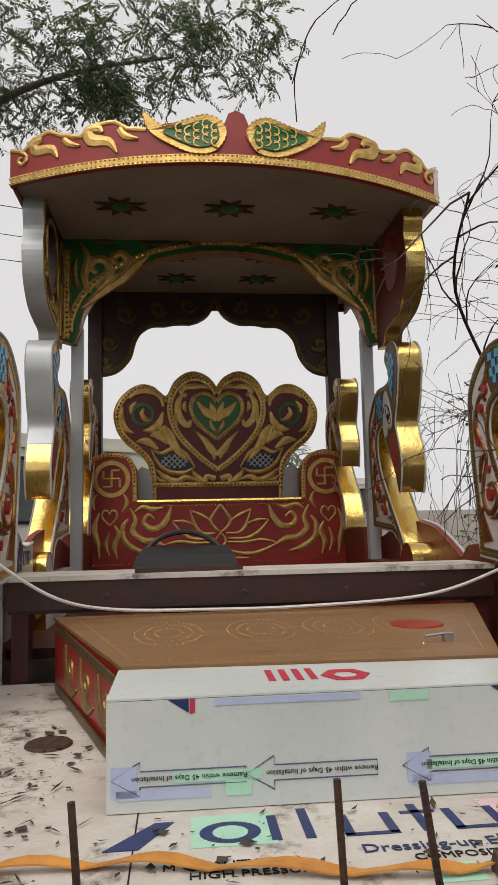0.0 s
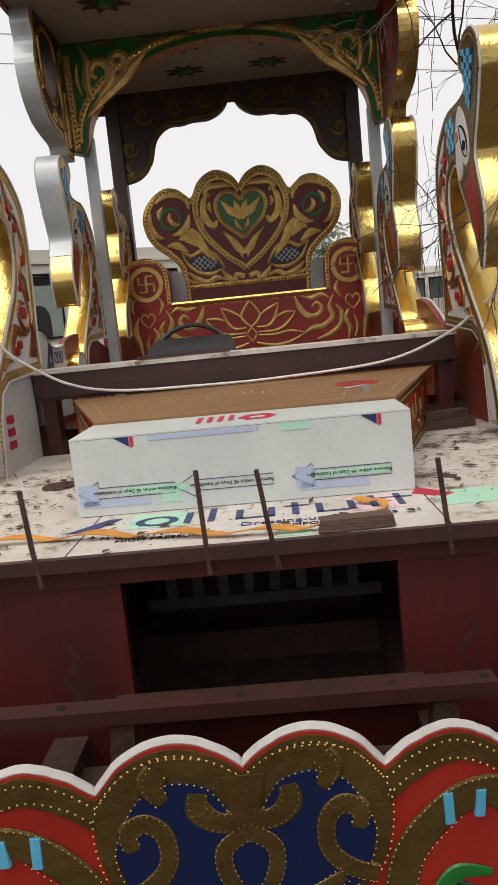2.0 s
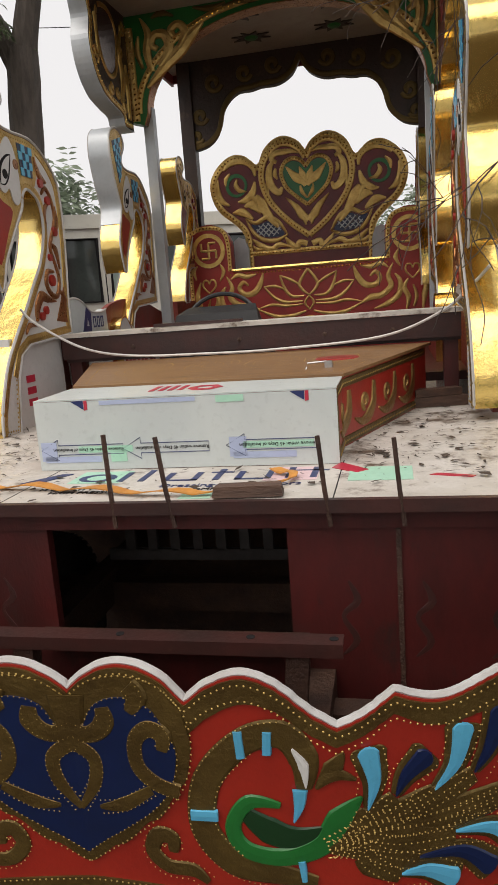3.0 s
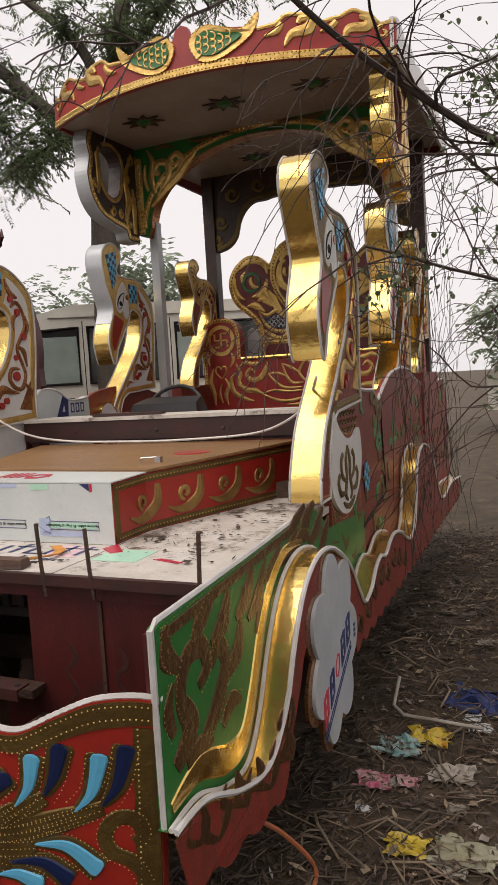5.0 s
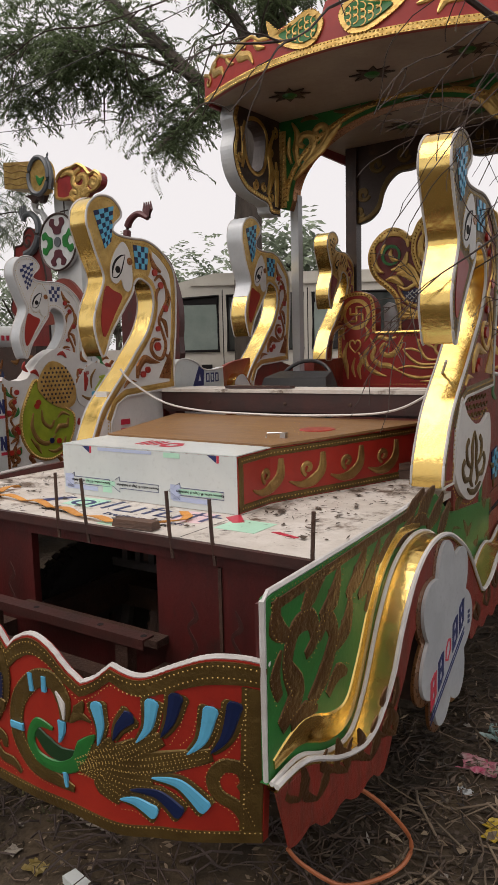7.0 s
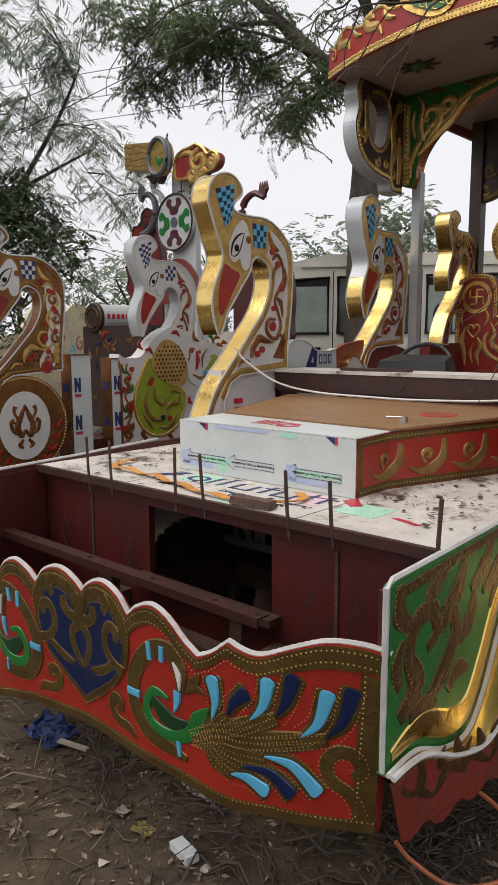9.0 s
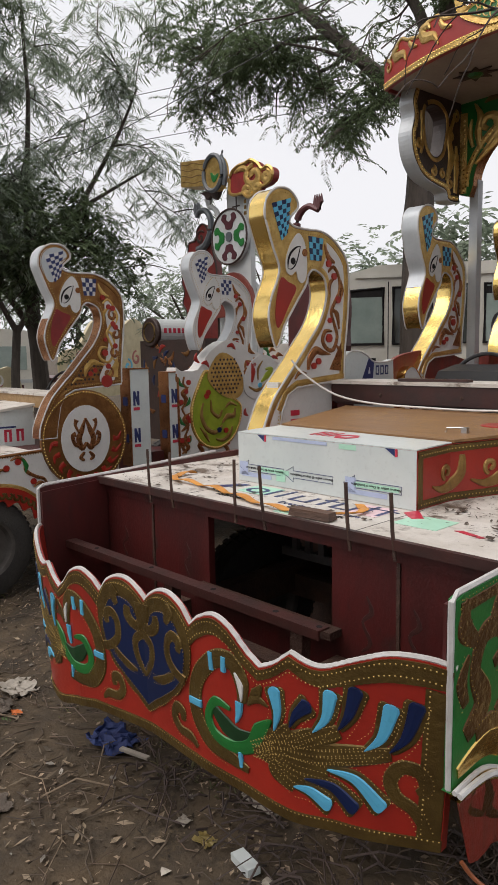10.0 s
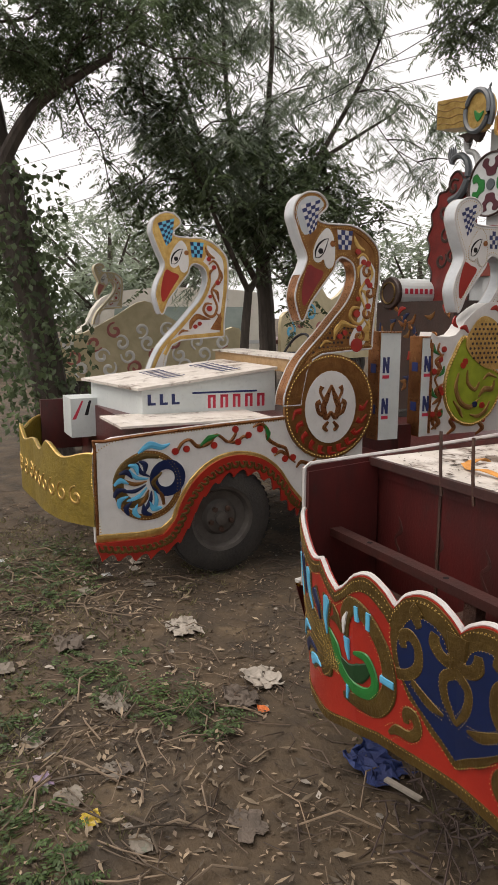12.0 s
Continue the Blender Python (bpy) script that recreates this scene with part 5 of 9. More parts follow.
for s in (1, -1):
    f = lambda pts: [(s * a * 0.86, b) for a, b in pts]
    tear = curve(f([(0.055, 3.41), (0.085, 3.475), (0.17, 3.505), (0.28, 3.480), (0.40, 3.455), (0.505, 3.530), (0.475, 3.435), (0.37, 3.365), (0.24, 3.316), (0.12, 3.325)]), 4, True)
    fp = part("feather", Geo().plate(tear, face_roof, 0.0, 0.012), LEAFGOLD, fascia, "gold feather with green scales")
    inner = curve(f([(0.095, 3.405), (0.12, 3.455), (0.19, 3.473), (0.29, 3.447), (0.40, 3.425), (0.32, 3.378), (0.22, 3.343), (0.13, 3.355)]), 4, True)
    part("green_field", Geo().plate(inner, face_roof, 0.010, 0.017), GREEN, fp)
    for i in range(6):
        for j in range(4):
            a, b = 0.115 + 0.048 * i, 3.366 + 0.036 * j - 0.018 * (i % 2)
            if (b - 3.343) > 0.16 * max(0.0, a - 0.16) + 0.006 and b < 3.462 - 0.16 * max(0.0, a - 0.19) and a < 0.345:
                gs.stroke(f([(a - 0.010 + 0.034 * math.cos(w), b + 0.024 * math.sin(w)) for w in steps(-1.5, 1.5, 7)]), 0.0075, face_roof, 0.017, 0.002, 1)
    st.studs(tear, 0.024, 0.005, face_roof, 0.012, 1, True)
    f = lambda pts: [(s * a, b) for a, b in pts]
    for pts, w in (([(0.46, 3.40), (0.52, 3.42), (0.55, 3.46)], (0.012, 0.04, 0.03)), ([(0.56, 3.34), (0.60, 3.40), (0.68, 3.42), (0.70, 3.47), (0.65, 3.475), (0.63, 3.45)], (0.01, 0.05, 0.07, 0.05, 0.04, 0.02)),
                   ([(0.74, 3.40), (0.79, 3.42), (0.82, 3.45)], (0.012, 0.035, 0.03)), ([(0.85, 3.36), (0.88, 3.41), (0.96, 3.42), (0.97, 3.46), (0.93, 3.47)], (0.01, 0.05, 0.06, 0.045, 0.03)), (scroll(1.04, 3.39, 0.035, 90, 1, 1.0), (0.02, 0.02, 0.02))):
        g.stroke(f(pts), w, face_roof, 0.001, 0.010)
part("gold_scrollwork", g, LEAFGOLD, fascia, "gold scrolls and border")
part("scale_line", gs, LEAFGOLD, fascia, kind="stuff")
part("studs", st, GOLD, fascia, kind="stuff")
for s in (-1, 1):
    P = face_x(1.09 * s, s)
    tp = [(2.65, 3.46), *[(2.68 + 2.07 * i / 30, 3.47 + 0.05 * abs(math.sin(i * 0.62))) for i in range(31)], (4.75, 3.30), (2.65, 3.275)]
    part("side_fascia", Geo().plate(tp, P, -0.02, 0), WHITE if s > 0 else DEEPRED, roof, "side crest board")
part("rear_fascia", Geo().box(-1.09, 1.09, 4.74, 4.76, 3.32, 3.52), DEEPRED, roof)
# rosettes under the roof
for y, n in ((2.85, 3), (3.62, 2), (4.08, 2)):
    for i in range(n):
        x = (i - (n - 1) / 2) * 0.58
        z = 3.285 + (y - 2.4) * 0.041 - 0.002
        pts = [(x + (0.125 if j % 2 else 0.062) * math.cos(w) * 1.15, y + (0.125 if j % 2 else 0.062) * math.sin(w) * 0.9) for j, w in enumerate(steps(0, 2 * math.pi * 15 / 16, 15))]
        ro = part("rosette", Geo().plate(pts, lambda u, v, d: (u, v, z - d), 0, 0.008), TARNISH, roof, "dark brown star rosette")
        part("rosette_heart", Geo().lathe([(0.05, -0.008), (0.03, -0.02), (0, -0.022)], pose(x, y, z), 10), GREEN, ro)
# scroll brackets at the posts
for s in (-1, 1):
    P = lambda u, v, d, s=s: ((-0.962 if s < 0 else 1.03) + d, u + 0.14, v + 0.025)
    bo = curve([(2.64, 3.30), (2.60, 3.20), (2.62, 3.10), (2.59, 2.98), (2.63, 2.84), (2.74, 2.74), (2.90, 2.70), (3.02, 2.68), (3.06, 2.62), (3.20, 2.62)], 5) + [(3.20, 3.32)]
    ho = curve([(2.76, 3.18), (2.75, 3.04), (2.79, 2.93), (2.87, 2.885), (2.95, 2.92), (2.99, 3.02), (3.0, 3.16), (2.90, 3.22)], 4, True)
    br = part("bracket", Geo().plate(bo, P, -0.10, 0, [ho]), WORNRED if s > 0 else TARNISH, carriage, "scroll bracket with gold edging")
    part("edge_sheet", Geo().edge(bo[:-1], P, -0.102, 0.002, False), ALU if s < 0 else GOLD, br, "bent sheet edging")
    g = Geo().stroke(offset(bo, -0.03)[:-2], 0.035, P, 0.001, 0.006, 1).stroke(offset(ho, 0.02), 0.03, P, 0.001, 0.006, 1)
    for pts, w in (([(3.02, 2.75), (3.08, 2.9), (3.05, 3.05), (3.12, 3.2)], (0.03, 0.08, 0.05, 0.02)), ([(3.14, 2.68), (3.15, 2.85), (3.14, 3.0)], (0.04, 0.06, 0.02)), ([(2.70, 2.88), (2.72, 3.0), (2.70, 3.15)], (0.02, 0.05, 0.02))):
        g.stroke(pts, w, P, 0.001, 0.010)
    for u, v, sz, h in ((3.07, 2.74, 0.04, 1), (3.13, 2.92, 0.04, -1), (3.07, 3.06, 0.045, 1), (3.13, 3.20, 0.04, -1), (2.68, 2.94, 0.03, 1), (2.86, 2.79, 0.035, -1), (2.97, 2.79, 0.03, 1)):
        g.stroke(scroll(u, v, sz, 90, h, 1.1), (0.018, 0.03, 0.026), P, 0.001, 0.010, 2)
    part("gold_scrollwork", g, LEAFGOLD, br)
    part("studs", Geo().studs(offset(bo, -0.03)[:-2], 0.03, 0.008, P, 0.006, 1), GOLD, br, kind="stuff")
# cusped rear arch
P = lambda u, v, d: (1.015 * u, 4.45 - d, v + 0.02)
cusp = [(0, 3.275), (-0.06, 3.17), (-0.17, 3.11), (-0.30, 3.105), (-0.38, 3.09), (-0.48, 3.085), (-0.56, 3.03), (-0.615, 2.94), (-0.655, 2.81), (-0.74, 2.73), (-0.86, 2.70)]
cl = curve(cusp, 4)
cu = [(-u, v) for u, v in cl[::-1]]
ra = part("rear_arch", Geo().plate([*cu[:-1], *cl, (-0.92, 2.69), (-0.92, 3.40), (0.92, 3.40), (0.92, 2.69)], P, -0.06, 0), TARNISH, carriage, "dark brown cusped rear arch")
g = Geo().stroke([(u * 0.985, v + 0.025) for u, v in cu[:-1] + cl], 0.04, P, 0.001, 0.006, 1)
for s in (1, -1):
    for a, b, sz in ((0.2, 3.25, 0.06), (0.42, 3.22, 0.06), (0.66, 3.18, 0.07), (0.78, 2.95, 0.06), (0.82, 2.80, 0.05)):
        g.stroke([(s * x, y) for x, y in scroll(a, b, sz, 200, 1, 1.1)], (0.03, 0.05, 0.045), P, 0.001, 0.008, 2)
part("gold_scrollwork", g, BRASS, ra, "tarnished brass scrolls")
# small swans at the posts and beside the seat
swan(carriage, -0.92, 1, 0.90, 2.50, 1.235, GOLD, name="post_swan", cap=ALU, tall=0.065)
swan(carriage, 0.985, 1, 0.90, 2.50, 1.235, GOLD, name="post_swan", paint=WORNRED, both=True, head=BRASS, tall=0.065)
swan(carriage, -0.88, 1, 0.74, 3.72, 1.56, GOLD, name="rear_swan", paint=WORNRED, cheek=LEAFGOLD, bill=DEEPRED, crest=LEAFGOLD, patch=BRASS)
swan(carriage, 0.945, 1, 0.74, 3.72, 1.56, GOLD, name="rear_swan", paint=WORNRED, both=True, cheek=LEAFGOLD, bill=DEEPRED, crest=LEAFGOLD, patch=BRASS)
for s in (-1, 1):
    P = lambda u, v, d, s=s: ((-0.905 if s < 0 else 0.98) + d, u + 0.09, v - 0.04)
    pl = curve([(2.52, 1.18), (2.50, 1.44), (2.545, 1.52), (2.62, 1.53), (2.68, 1.48), (2.74, 1.42)], 5) + [(3.40, 1.42), (3.40, 1.18)]
    plinth = part("swan_plinth", Geo().plate(pl, P, -0.14, 0.0), WHITE if s < 0 else WORNRED, carriage, "scrolled plinth below the post swan")
    part("edge_sheet", Geo().edge(pl[:26], P, -0.142, 0.002, False), GOLD, plinth, "gold edging", smooth=True)
    g = Geo()
    for u, v in ((2.60, 1.30), (2.80, 1.28), (3.0, 1.30), (3.2, 1.28)):
        g.stroke(scroll(u, v, 0.055, 90, 1, 1.1), (0.02, 0.035, 0.03), P, 0.001, 0.006, 2).stroke([(u + 0.04, v - 0.05), (u + 0.10, v + 0.0), (u + 0.12, v + 0.08)], (0.012, 0.045, 0.01), P, 0.001, 0.006, 4)
    part("scrollwork", g, DEEPRED if s < 0 else BRASS, plinth, "crimson scrolls")
    part("swan_plinth", Geo().box(s * 0.95 - 0.06, s * 0.95 + 0.06, 3.70, 4.39, 1.14, 1.57), WORNRED, carriage, "dark red plinth beside the seat")
# printed side board between bench and post
P = face_x(-0.95, 1)
board = part("printed_board", Geo().plate(curve([(2.02, 1.18), (2.02, 1.52), (2.06, 1.59), (2.14, 1.605), (2.24, 1.58), (2.32, 1.535), (2.44, 1.53), (2.53, 1.545)], 4) + [(2.55, 1.18)], P, -0.05, 0.0), ACP, carriage, "white rounded board with blue print")
part("piping", Geo().tube([P(u, v, 0.0) for u, v in curve([(2.02, 1.30), (2.02, 1.52), (2.06, 1.59), (2.14, 1.605), (2.24, 1.58), (2.32, 1.535), (2.44, 1.53), (2.53, 1.545)], 4)], 0.006, 5), PIPING, board)
part("print", Geo().plate([(2.20, 1.43), (2.27, 1.565), (2.32, 1.53), (2.31, 1.43)], P, 0, 0.002, [[(2.255, 1.46), (2.275, 1.51), (2.285, 1.46)]]), INK, board, "blue printed shape")
for i in range(3):
    part("print", Geo().plate([(2.34 + 0.05 * i, 1.45), (2.375 + 0.05 * i, 1.45), (2.375 + 0.05 * i, 1.51), (2.34 + 0.05 * i, 1.51)], P, 0, 0.002, [[(2.347 + 0.05 * i, 1.46), (2.368 + 0.05 * i, 1.46), (2.368 + 0.05 * i, 1.50), (2.347 + 0.05 * i, 1.50)]]), INK, board)

# the throne: a red front with a gold lotus, and a heart-topped back
P = lambda u, v, d: (0.966 * u, 4.22 - d, 0.105 + 0.965 * v)
PK = lambda u, v, d: (u, 4.48 - d, v - 0.01)
round_ = lambda u, v, r, n=24: [(u + r * math.cos(w), v + r * math.sin(w)) for w in steps(0, 2 * math.pi * (n - 1) / n, n - 1)]
base_o = [(-0.97, 1.07), (-0.97, 1.98)] + [(-0.785 + 0.185 * math.cos(w), 1.93 + 0.17 * math.sin(w)) for w in steps(math.pi, 0, 14)] + [(-0.60, 1.74), (0.60, 1.74)] + [(0.785 + 0.185 * math.cos(w), 1.93 + 0.17 * math.sin(w)) for w in steps(math.pi, 0, 14)] + [(0.97, 1.98), (0.97, 1.07)]
throne = part("throne_front", Geo().plate(base_o, P, -0.10, 0), surf("throne_red", (0.36, 0.026, 0.018), (0.26, 0.020, 0.015), 6, 0.4, 0, 0.1), carriage, "red throne front with gold lotus and foliage")
br_ = curve([(0.0, 2.655), (0.055, 2.725), (0.15, 2.77), (0.24, 2.755), (0.32, 2.69), (0.382, 2.585), (0.472, 2.655), (0.57, 2.672), (0.665, 2.625), (0.74, 2.54), (0.768, 2.44), (0.745, 2.325), (0.69, 2.24), (0.60, 2.165), (0.53, 2.09), (0.505, 2.0), (0.50, 1.72)], 4)
whole = br_[::-1] + [(-u, v) for u, v in br_[1:]]
back = part("throne_back", Geo().plate(whole, PK, -0.07, 0), surf("throne_crimson", (0.17, 0.017, 0.015), (0.11, 0.013, 0.011), 8, 0.4, 0, 0.15, 60), throne, "crimson heart-topped throne back with gold relief")
part("edge_sheet", Geo().edge(whole, PK, -0.072, 0.002, False), LEAFGOLD, back, "bent gold edging", smooth=True)
part("seat_block", Geo().box(-0.575, 0.575, 4.24, 4.46, 1.60, 1.79), COPPER, throne)
st, sb = Geo(), Geo()
rimb = offset(whole, -0.026)
part("gold_rim", Geo().stroke(rimb, 0.044, PK, 0.001, 0.010, 1), LEAFGOLD, back, "studded gold rim")
st.studs(rimb, 0.030, 0.009, PK, 0.010, 1)
big_heart = [(0.0, 2.60), (0.055, 2.675), (0.15, 2.718), (0.245, 2.695), (0.325, 2.60), (0.352, 2.47), (0.30, 2.31), (0.16, 2.145), (0.0, 2.02)]
small_heart = [(0.0, 2.535), (0.04, 2.582), (0.10, 2.603), (0.165, 2.575), (0.195, 2.495), (0.16, 2.395), (0.085, 2.32), (0.0, 2.25)]
for s in (1, -1):
    f = lambda pts: [(s * a, b) for a, b in pts]
    part("heart_band", Geo().stroke(f(big_heart), 0.050, PK, 0.001, 0.014), LEAFGOLD, back, "studded gold heart band")
    part("heart_band", Geo().stroke(f(small_heart), 0.034, PK, 0.001, 0.012), LEAFGOLD, back, "studded gold heart band")
    st.studs(f(big_heart), 0.028, 0.008, PK, 0.014, 5).studs(f(small_heart), 0.024, 0.006, PK, 0.012, 5)
    part("green_field", Geo().plate(curve(f([(0.0, 2.515), (0.04, 2.56), (0.10, 2.582), (0.155, 2.56), (0.178, 2.495), (0.145, 2.405), (0.08, 2.335), (0.0, 2.275)]), 4), PK, 0, 0.004), GREEN, back)
    # leaves and curls inside the hearts, on the ears and round the lattice
    for pts, w in (([(0.0, 2.395), (0.025, 2.43), (0.08, 2.46), (0.155, 2.545)], (0.05, 0.07, 0.075, 0.008)), ([(0.0, 2.42), (0.03, 2.48), (0.05, 2.535)], (0.05, 0.055, 0.006)), ([(0.0, 2.30), (0.04, 2.35), (0.05, 2.40)], (0.012, 0.035, 0.01)),
                   ([(0.045, 2.635), (0.10, 2.655), (0.17, 2.655), (0.235, 2.65), (0.262, 2.61), (0.225, 2.585)], (0.012, 0.036, 0.05, 0.05, 0.045, 0.028)), ([(0.25, 2.60), (0.285, 2.54), (0.29, 2.46), (0.26, 2.39), (0.215, 2.36), (0.195, 2.40)], (0.02, 0.055, 0.062, 0.06, 0.05, 0.024)), ([(0.29, 2.47), (0.31, 2.43), (0.30, 2.36)], (0.012, 0.03, 0.006)), ([(0.235, 2.54), (0.245, 2.50), (0.225, 2.46)], (0.016, 0.04, 0.012)),
                   ([(0.0, 2.135), (0.05, 2.18), (0.09, 2.24), (0.17, 2.32)], (0.05, 0.07, 0.05, 0.006)), ([(0.02, 2.10), (0.035, 2.15), (0.03, 2.20)], (0.015, 0.03, 0.012)),
                   ([(0.40, 2.50), (0.42, 2.58), (0.50, 2.625), (0.59, 2.615), (0.65, 2.565)], (0.02, 0.05, 0.06, 0.05, 0.012)), ([(0.70, 2.50), (0.71, 2.42), (0.68, 2.34), (0.62, 2.30)], (0.012, 0.05, 0.05, 0.012)), ([(0.405, 2.46), (0.43, 2.38), (0.49, 2.33), (0.55, 2.32)], (0.015, 0.06, 0.055, 0.012)), ([(0.60, 2.54), (0.635, 2.50), (0.64, 2.45)], (0.012, 0.04, 0.012)),
                   ([(0.24, 2.10), (0.31, 2.19), (0.36, 2.29), (0.40, 2.36)], (0.02, 0.07, 0.08, 0.02)), ([(0.37, 2.22), (0.44, 2.29), (0.50, 2.28)], (0.02, 0.08, 0.012)), ([(0.44, 2.18), (0.52, 2.24), (0.60, 2.24)], (0.02, 0.075, 0.012)), ([(0.40, 2.26), (0.42, 2.33), (0.47, 2.37)], (0.012, 0.05, 0.006)),
                   ([(0.17, 2.04), (0.24, 2.145), (0.33, 2.185), (0.42, 2.15), (0.50, 2.19)], (0.012, 0.034, 0.036, 0.034, 0.010)), ([(0.17, 2.04), (0.26, 2.005), (0.36, 2.015), (0.44, 2.075), (0.50, 2.19)], (0.012, 0.034, 0.036, 0.032, 0.008)),
                   ([(0.02, 1.955), (0.08, 1.975), (0.10, 1.935), (0.15, 1.965), (0.19, 2.02)], (0.05, 0.045, 0.045, 0.055, 0.012)), ([(0.16, 1.945), (0.24, 1.97), (0.30, 1.945), (0.38, 1.965), (0.46, 2.03)], (0.015, 0.045, 0.04, 0.055, 0.012)), ([(0.36, 1.945), (0.42, 1.945), (0.46, 1.975)], (0.012, 0.036, 0.02))):
        part("gold_leaf", Geo().stroke(f(pts), w, PK, 0.004, 0.010, 5), LEAFGOLD, back, "embossed gold leaf")
    ring = part("green_ring", Geo().plate([(s * a, b) for a, b in round_(0.555, 2.445, 0.088)], PK, 0, 0.009, [[(s * a, b) for a, b in round_(0.552, 2.442, 0.064)]]), GREEN, back, "green ring on the ear of the throne back")
    part("ring_bird", Geo().stroke(f([(0.475, 2.395), (0.53, 2.405), (0.56, 2.45), (0.545, 2.49)]), (0.006, 0.040, 0.040, 0.012), PK, 0.004, 0.010, 4), LEAFGOLD, ring)
    lat = part("lattice", Geo().plate(curve(f([(0.195, 2.05), (0.25, 2.115), (0.32, 2.155), (0.40, 2.13), (0.455, 2.14), (0.41, 2.075), (0.34, 2.035), (0.26, 2.03)]), 4, True), PK, 0, 0.008), NAVY, back, "dark lattice inlay")
    gl = Geo()
    for i in range(-4, 5):
        for q in (1, -1):
            line = [(0.32 + 0.042 * i + 0.075 * z, 2.09 + q * 0.075 * z) for z in steps(-1, 1, 12)]
            line = [p for p in line if ((p[0] - 0.32) / 0.115) ** 2 + ((p[1] - 2.09) / 0.055) ** 2 < 1]
            if len(line) > 1:
                gl.stroke(f(line), 0.009, lift(PK, 0.008), 0.001, 0.002, 1)
    part("lattice_mesh", gl, GREYPAINT, lat, kind="stuff")
    part("seat_cheek", Geo().plate([(s * 0.60, 1.74), (s * 0.60, 1.96), (s * 0.56, 1.99), (s * 0.51, 1.97), (s * 0.485, 1.90), (s * 0.48, 1.74)], lambda u, v, d: (u, 4.43 - d, v + 0.05), -0.05, 0.0), GREYPAINT, throne, "grey curved seat cheek")
    # front: half of the lotus, foliage, and the arm roundel with its hooked cross
    for pts, w in (([(0.0, 1.70), (0.045, 1.64), (0.072, 1.585), (0.045, 1.535), (0.0, 1.50)], (0.020, 0.032, 0.034, 0.030, 0.016)), ([(0.04, 1.495), (0.13, 1.495), (0.185, 1.55), (0.225, 1.665)], (0.014, 0.032, 0.036, 0.012)), ([(0.225, 1.665), (0.14, 1.625), (0.075, 1.585)], (0.012, 0.034, 0.016)),
                   ([(0.05, 1.455), (0.19, 1.455), (0.28, 1.50), (0.355, 1.585)], (0.014, 0.034, 0.036, 0.010)), ([(0.355, 1.585), (0.27, 1.585), (0.19, 1.555)], (0.010, 0.032, 0.016)), ([(0.03, 1.375), (0.15, 1.345), (0.28, 1.352), (0.42, 1.415)], (0.020, 0.036, 0.040, 0.008)), ([(0.42, 1.415), (0.30, 1.44), (0.18, 1.425), (0.05, 1.43)], (0.008, 0.030, 0.030, 0.016)),
                   ([(0.0, 1.495), (0.035, 1.44), (0.0, 1.385)], (0.014, 0.026, 0.014)), ([(0.0, 1.33), (0.08, 1.315), (0.20, 1.312)], (0.030, 0.030, 0.008)),
                   ([(0.355, 1.695), (0.385, 1.61), (0.44, 1.545), (0.515, 1.54), (0.555, 1.59), (0.52, 1.635), (0.48, 1.605)], (0.012, 0.060, 0.066, 0.054, 0.046, 0.040, 0.020)), ([(0.41, 1.69), (0.49, 1.675), (0.56, 1.695), (0.62, 1.66)], (0.010, 0.05, 0.046, 0.010)),
                   ([(0.395, 1.40), (0.48, 1.445), (0.56, 1.455), (0.635, 1.52), (0.615, 1.60), (0.655, 1.69)], (0.010, 0.066, 0.062, 0.060, 0.046, 0.010)), ([(0.50, 1.355), (0.60, 1.385), (0.69, 1.45), (0.705, 1.55), (0.665, 1.61)], (0.010, 0.056, 0.060, 0.048, 0.014)),
                   ([(0.745, 1.33), (0.765, 1.42), (0.735, 1.50), (0.765, 1.565)], (0.012, 0.054, 0.05, 0.012)), ([(0.87, 1.33), (0.885, 1.44), (0.905, 1.55), (0.87, 1.66)], (0.012, 0.06, 0.056, 0.010)), ([(0.905, 1.68), (0.92, 1.75), (0.885, 1.79)], (0.010, 0.046, 0.010)), ([(0.71, 1.66), (0.675, 1.73), (0.70, 1.79)], (0.010, 0.046, 0.010)), ([(0.80, 1.35), (0.825, 1.43), (0.80, 1.52)], (0.012, 0.04, 0.012)),
                   ([(0.80, 1.565), (0.85, 1.62), (0.845, 1.665), (0.815, 1.67), (0.80, 1.64)], (0.014, 0.020, 0.020, 0.018, 0.012)), ([(0.80, 1.565), (0.75, 1.62), (0.755, 1.665), (0.785, 1.67), (0.80, 1.64)], (0.014, 0.020, 0.020, 0.018, 0.012))):
        part("gold_leaf", Geo().stroke(f(pts), [0.8 * q for q in w], P, 0.001, 0.007, 5), LEAFGOLD, throne, "embossed gold leaf")
    arm = part("arm_ring", Geo().plate([(s * a, b) for a, b in round_(0.785, 1.90, 0.135)], P, 0, 0.010, [[(s * a, b) for a, b in round_(0.785, 1.90, 0.102)]]), LEAFGOLD, throne, "gold ring on the throne arm")
    for a, b in (((-0.06, 0), (0.06, 0)), ((0, -0.06), (0, 0.06)), ((-0.06, 0), (-0.06, 0.06)), ((0.06, 0), (0.06, -0.06)), ((0, 0.06), (0.06, 0.06)), ((0, -0.06), (-0.06, -0.06))):
        part("cross_bar", Geo().stroke([(s * 0.785 + a[0], 1.90 + a[1]), (s * 0.785 + b[0], 1.90 + b[1])], 0.020, P, 0.001, 0.009, 1), LEAFGOLD, arm)
    arm_line = f([(0.945, 1.24), (0.945, 1.95), (0.90, 2.05), (0.785, 2.075), (0.67, 2.05), (0.625, 1.95), (0.62, 1.73)])
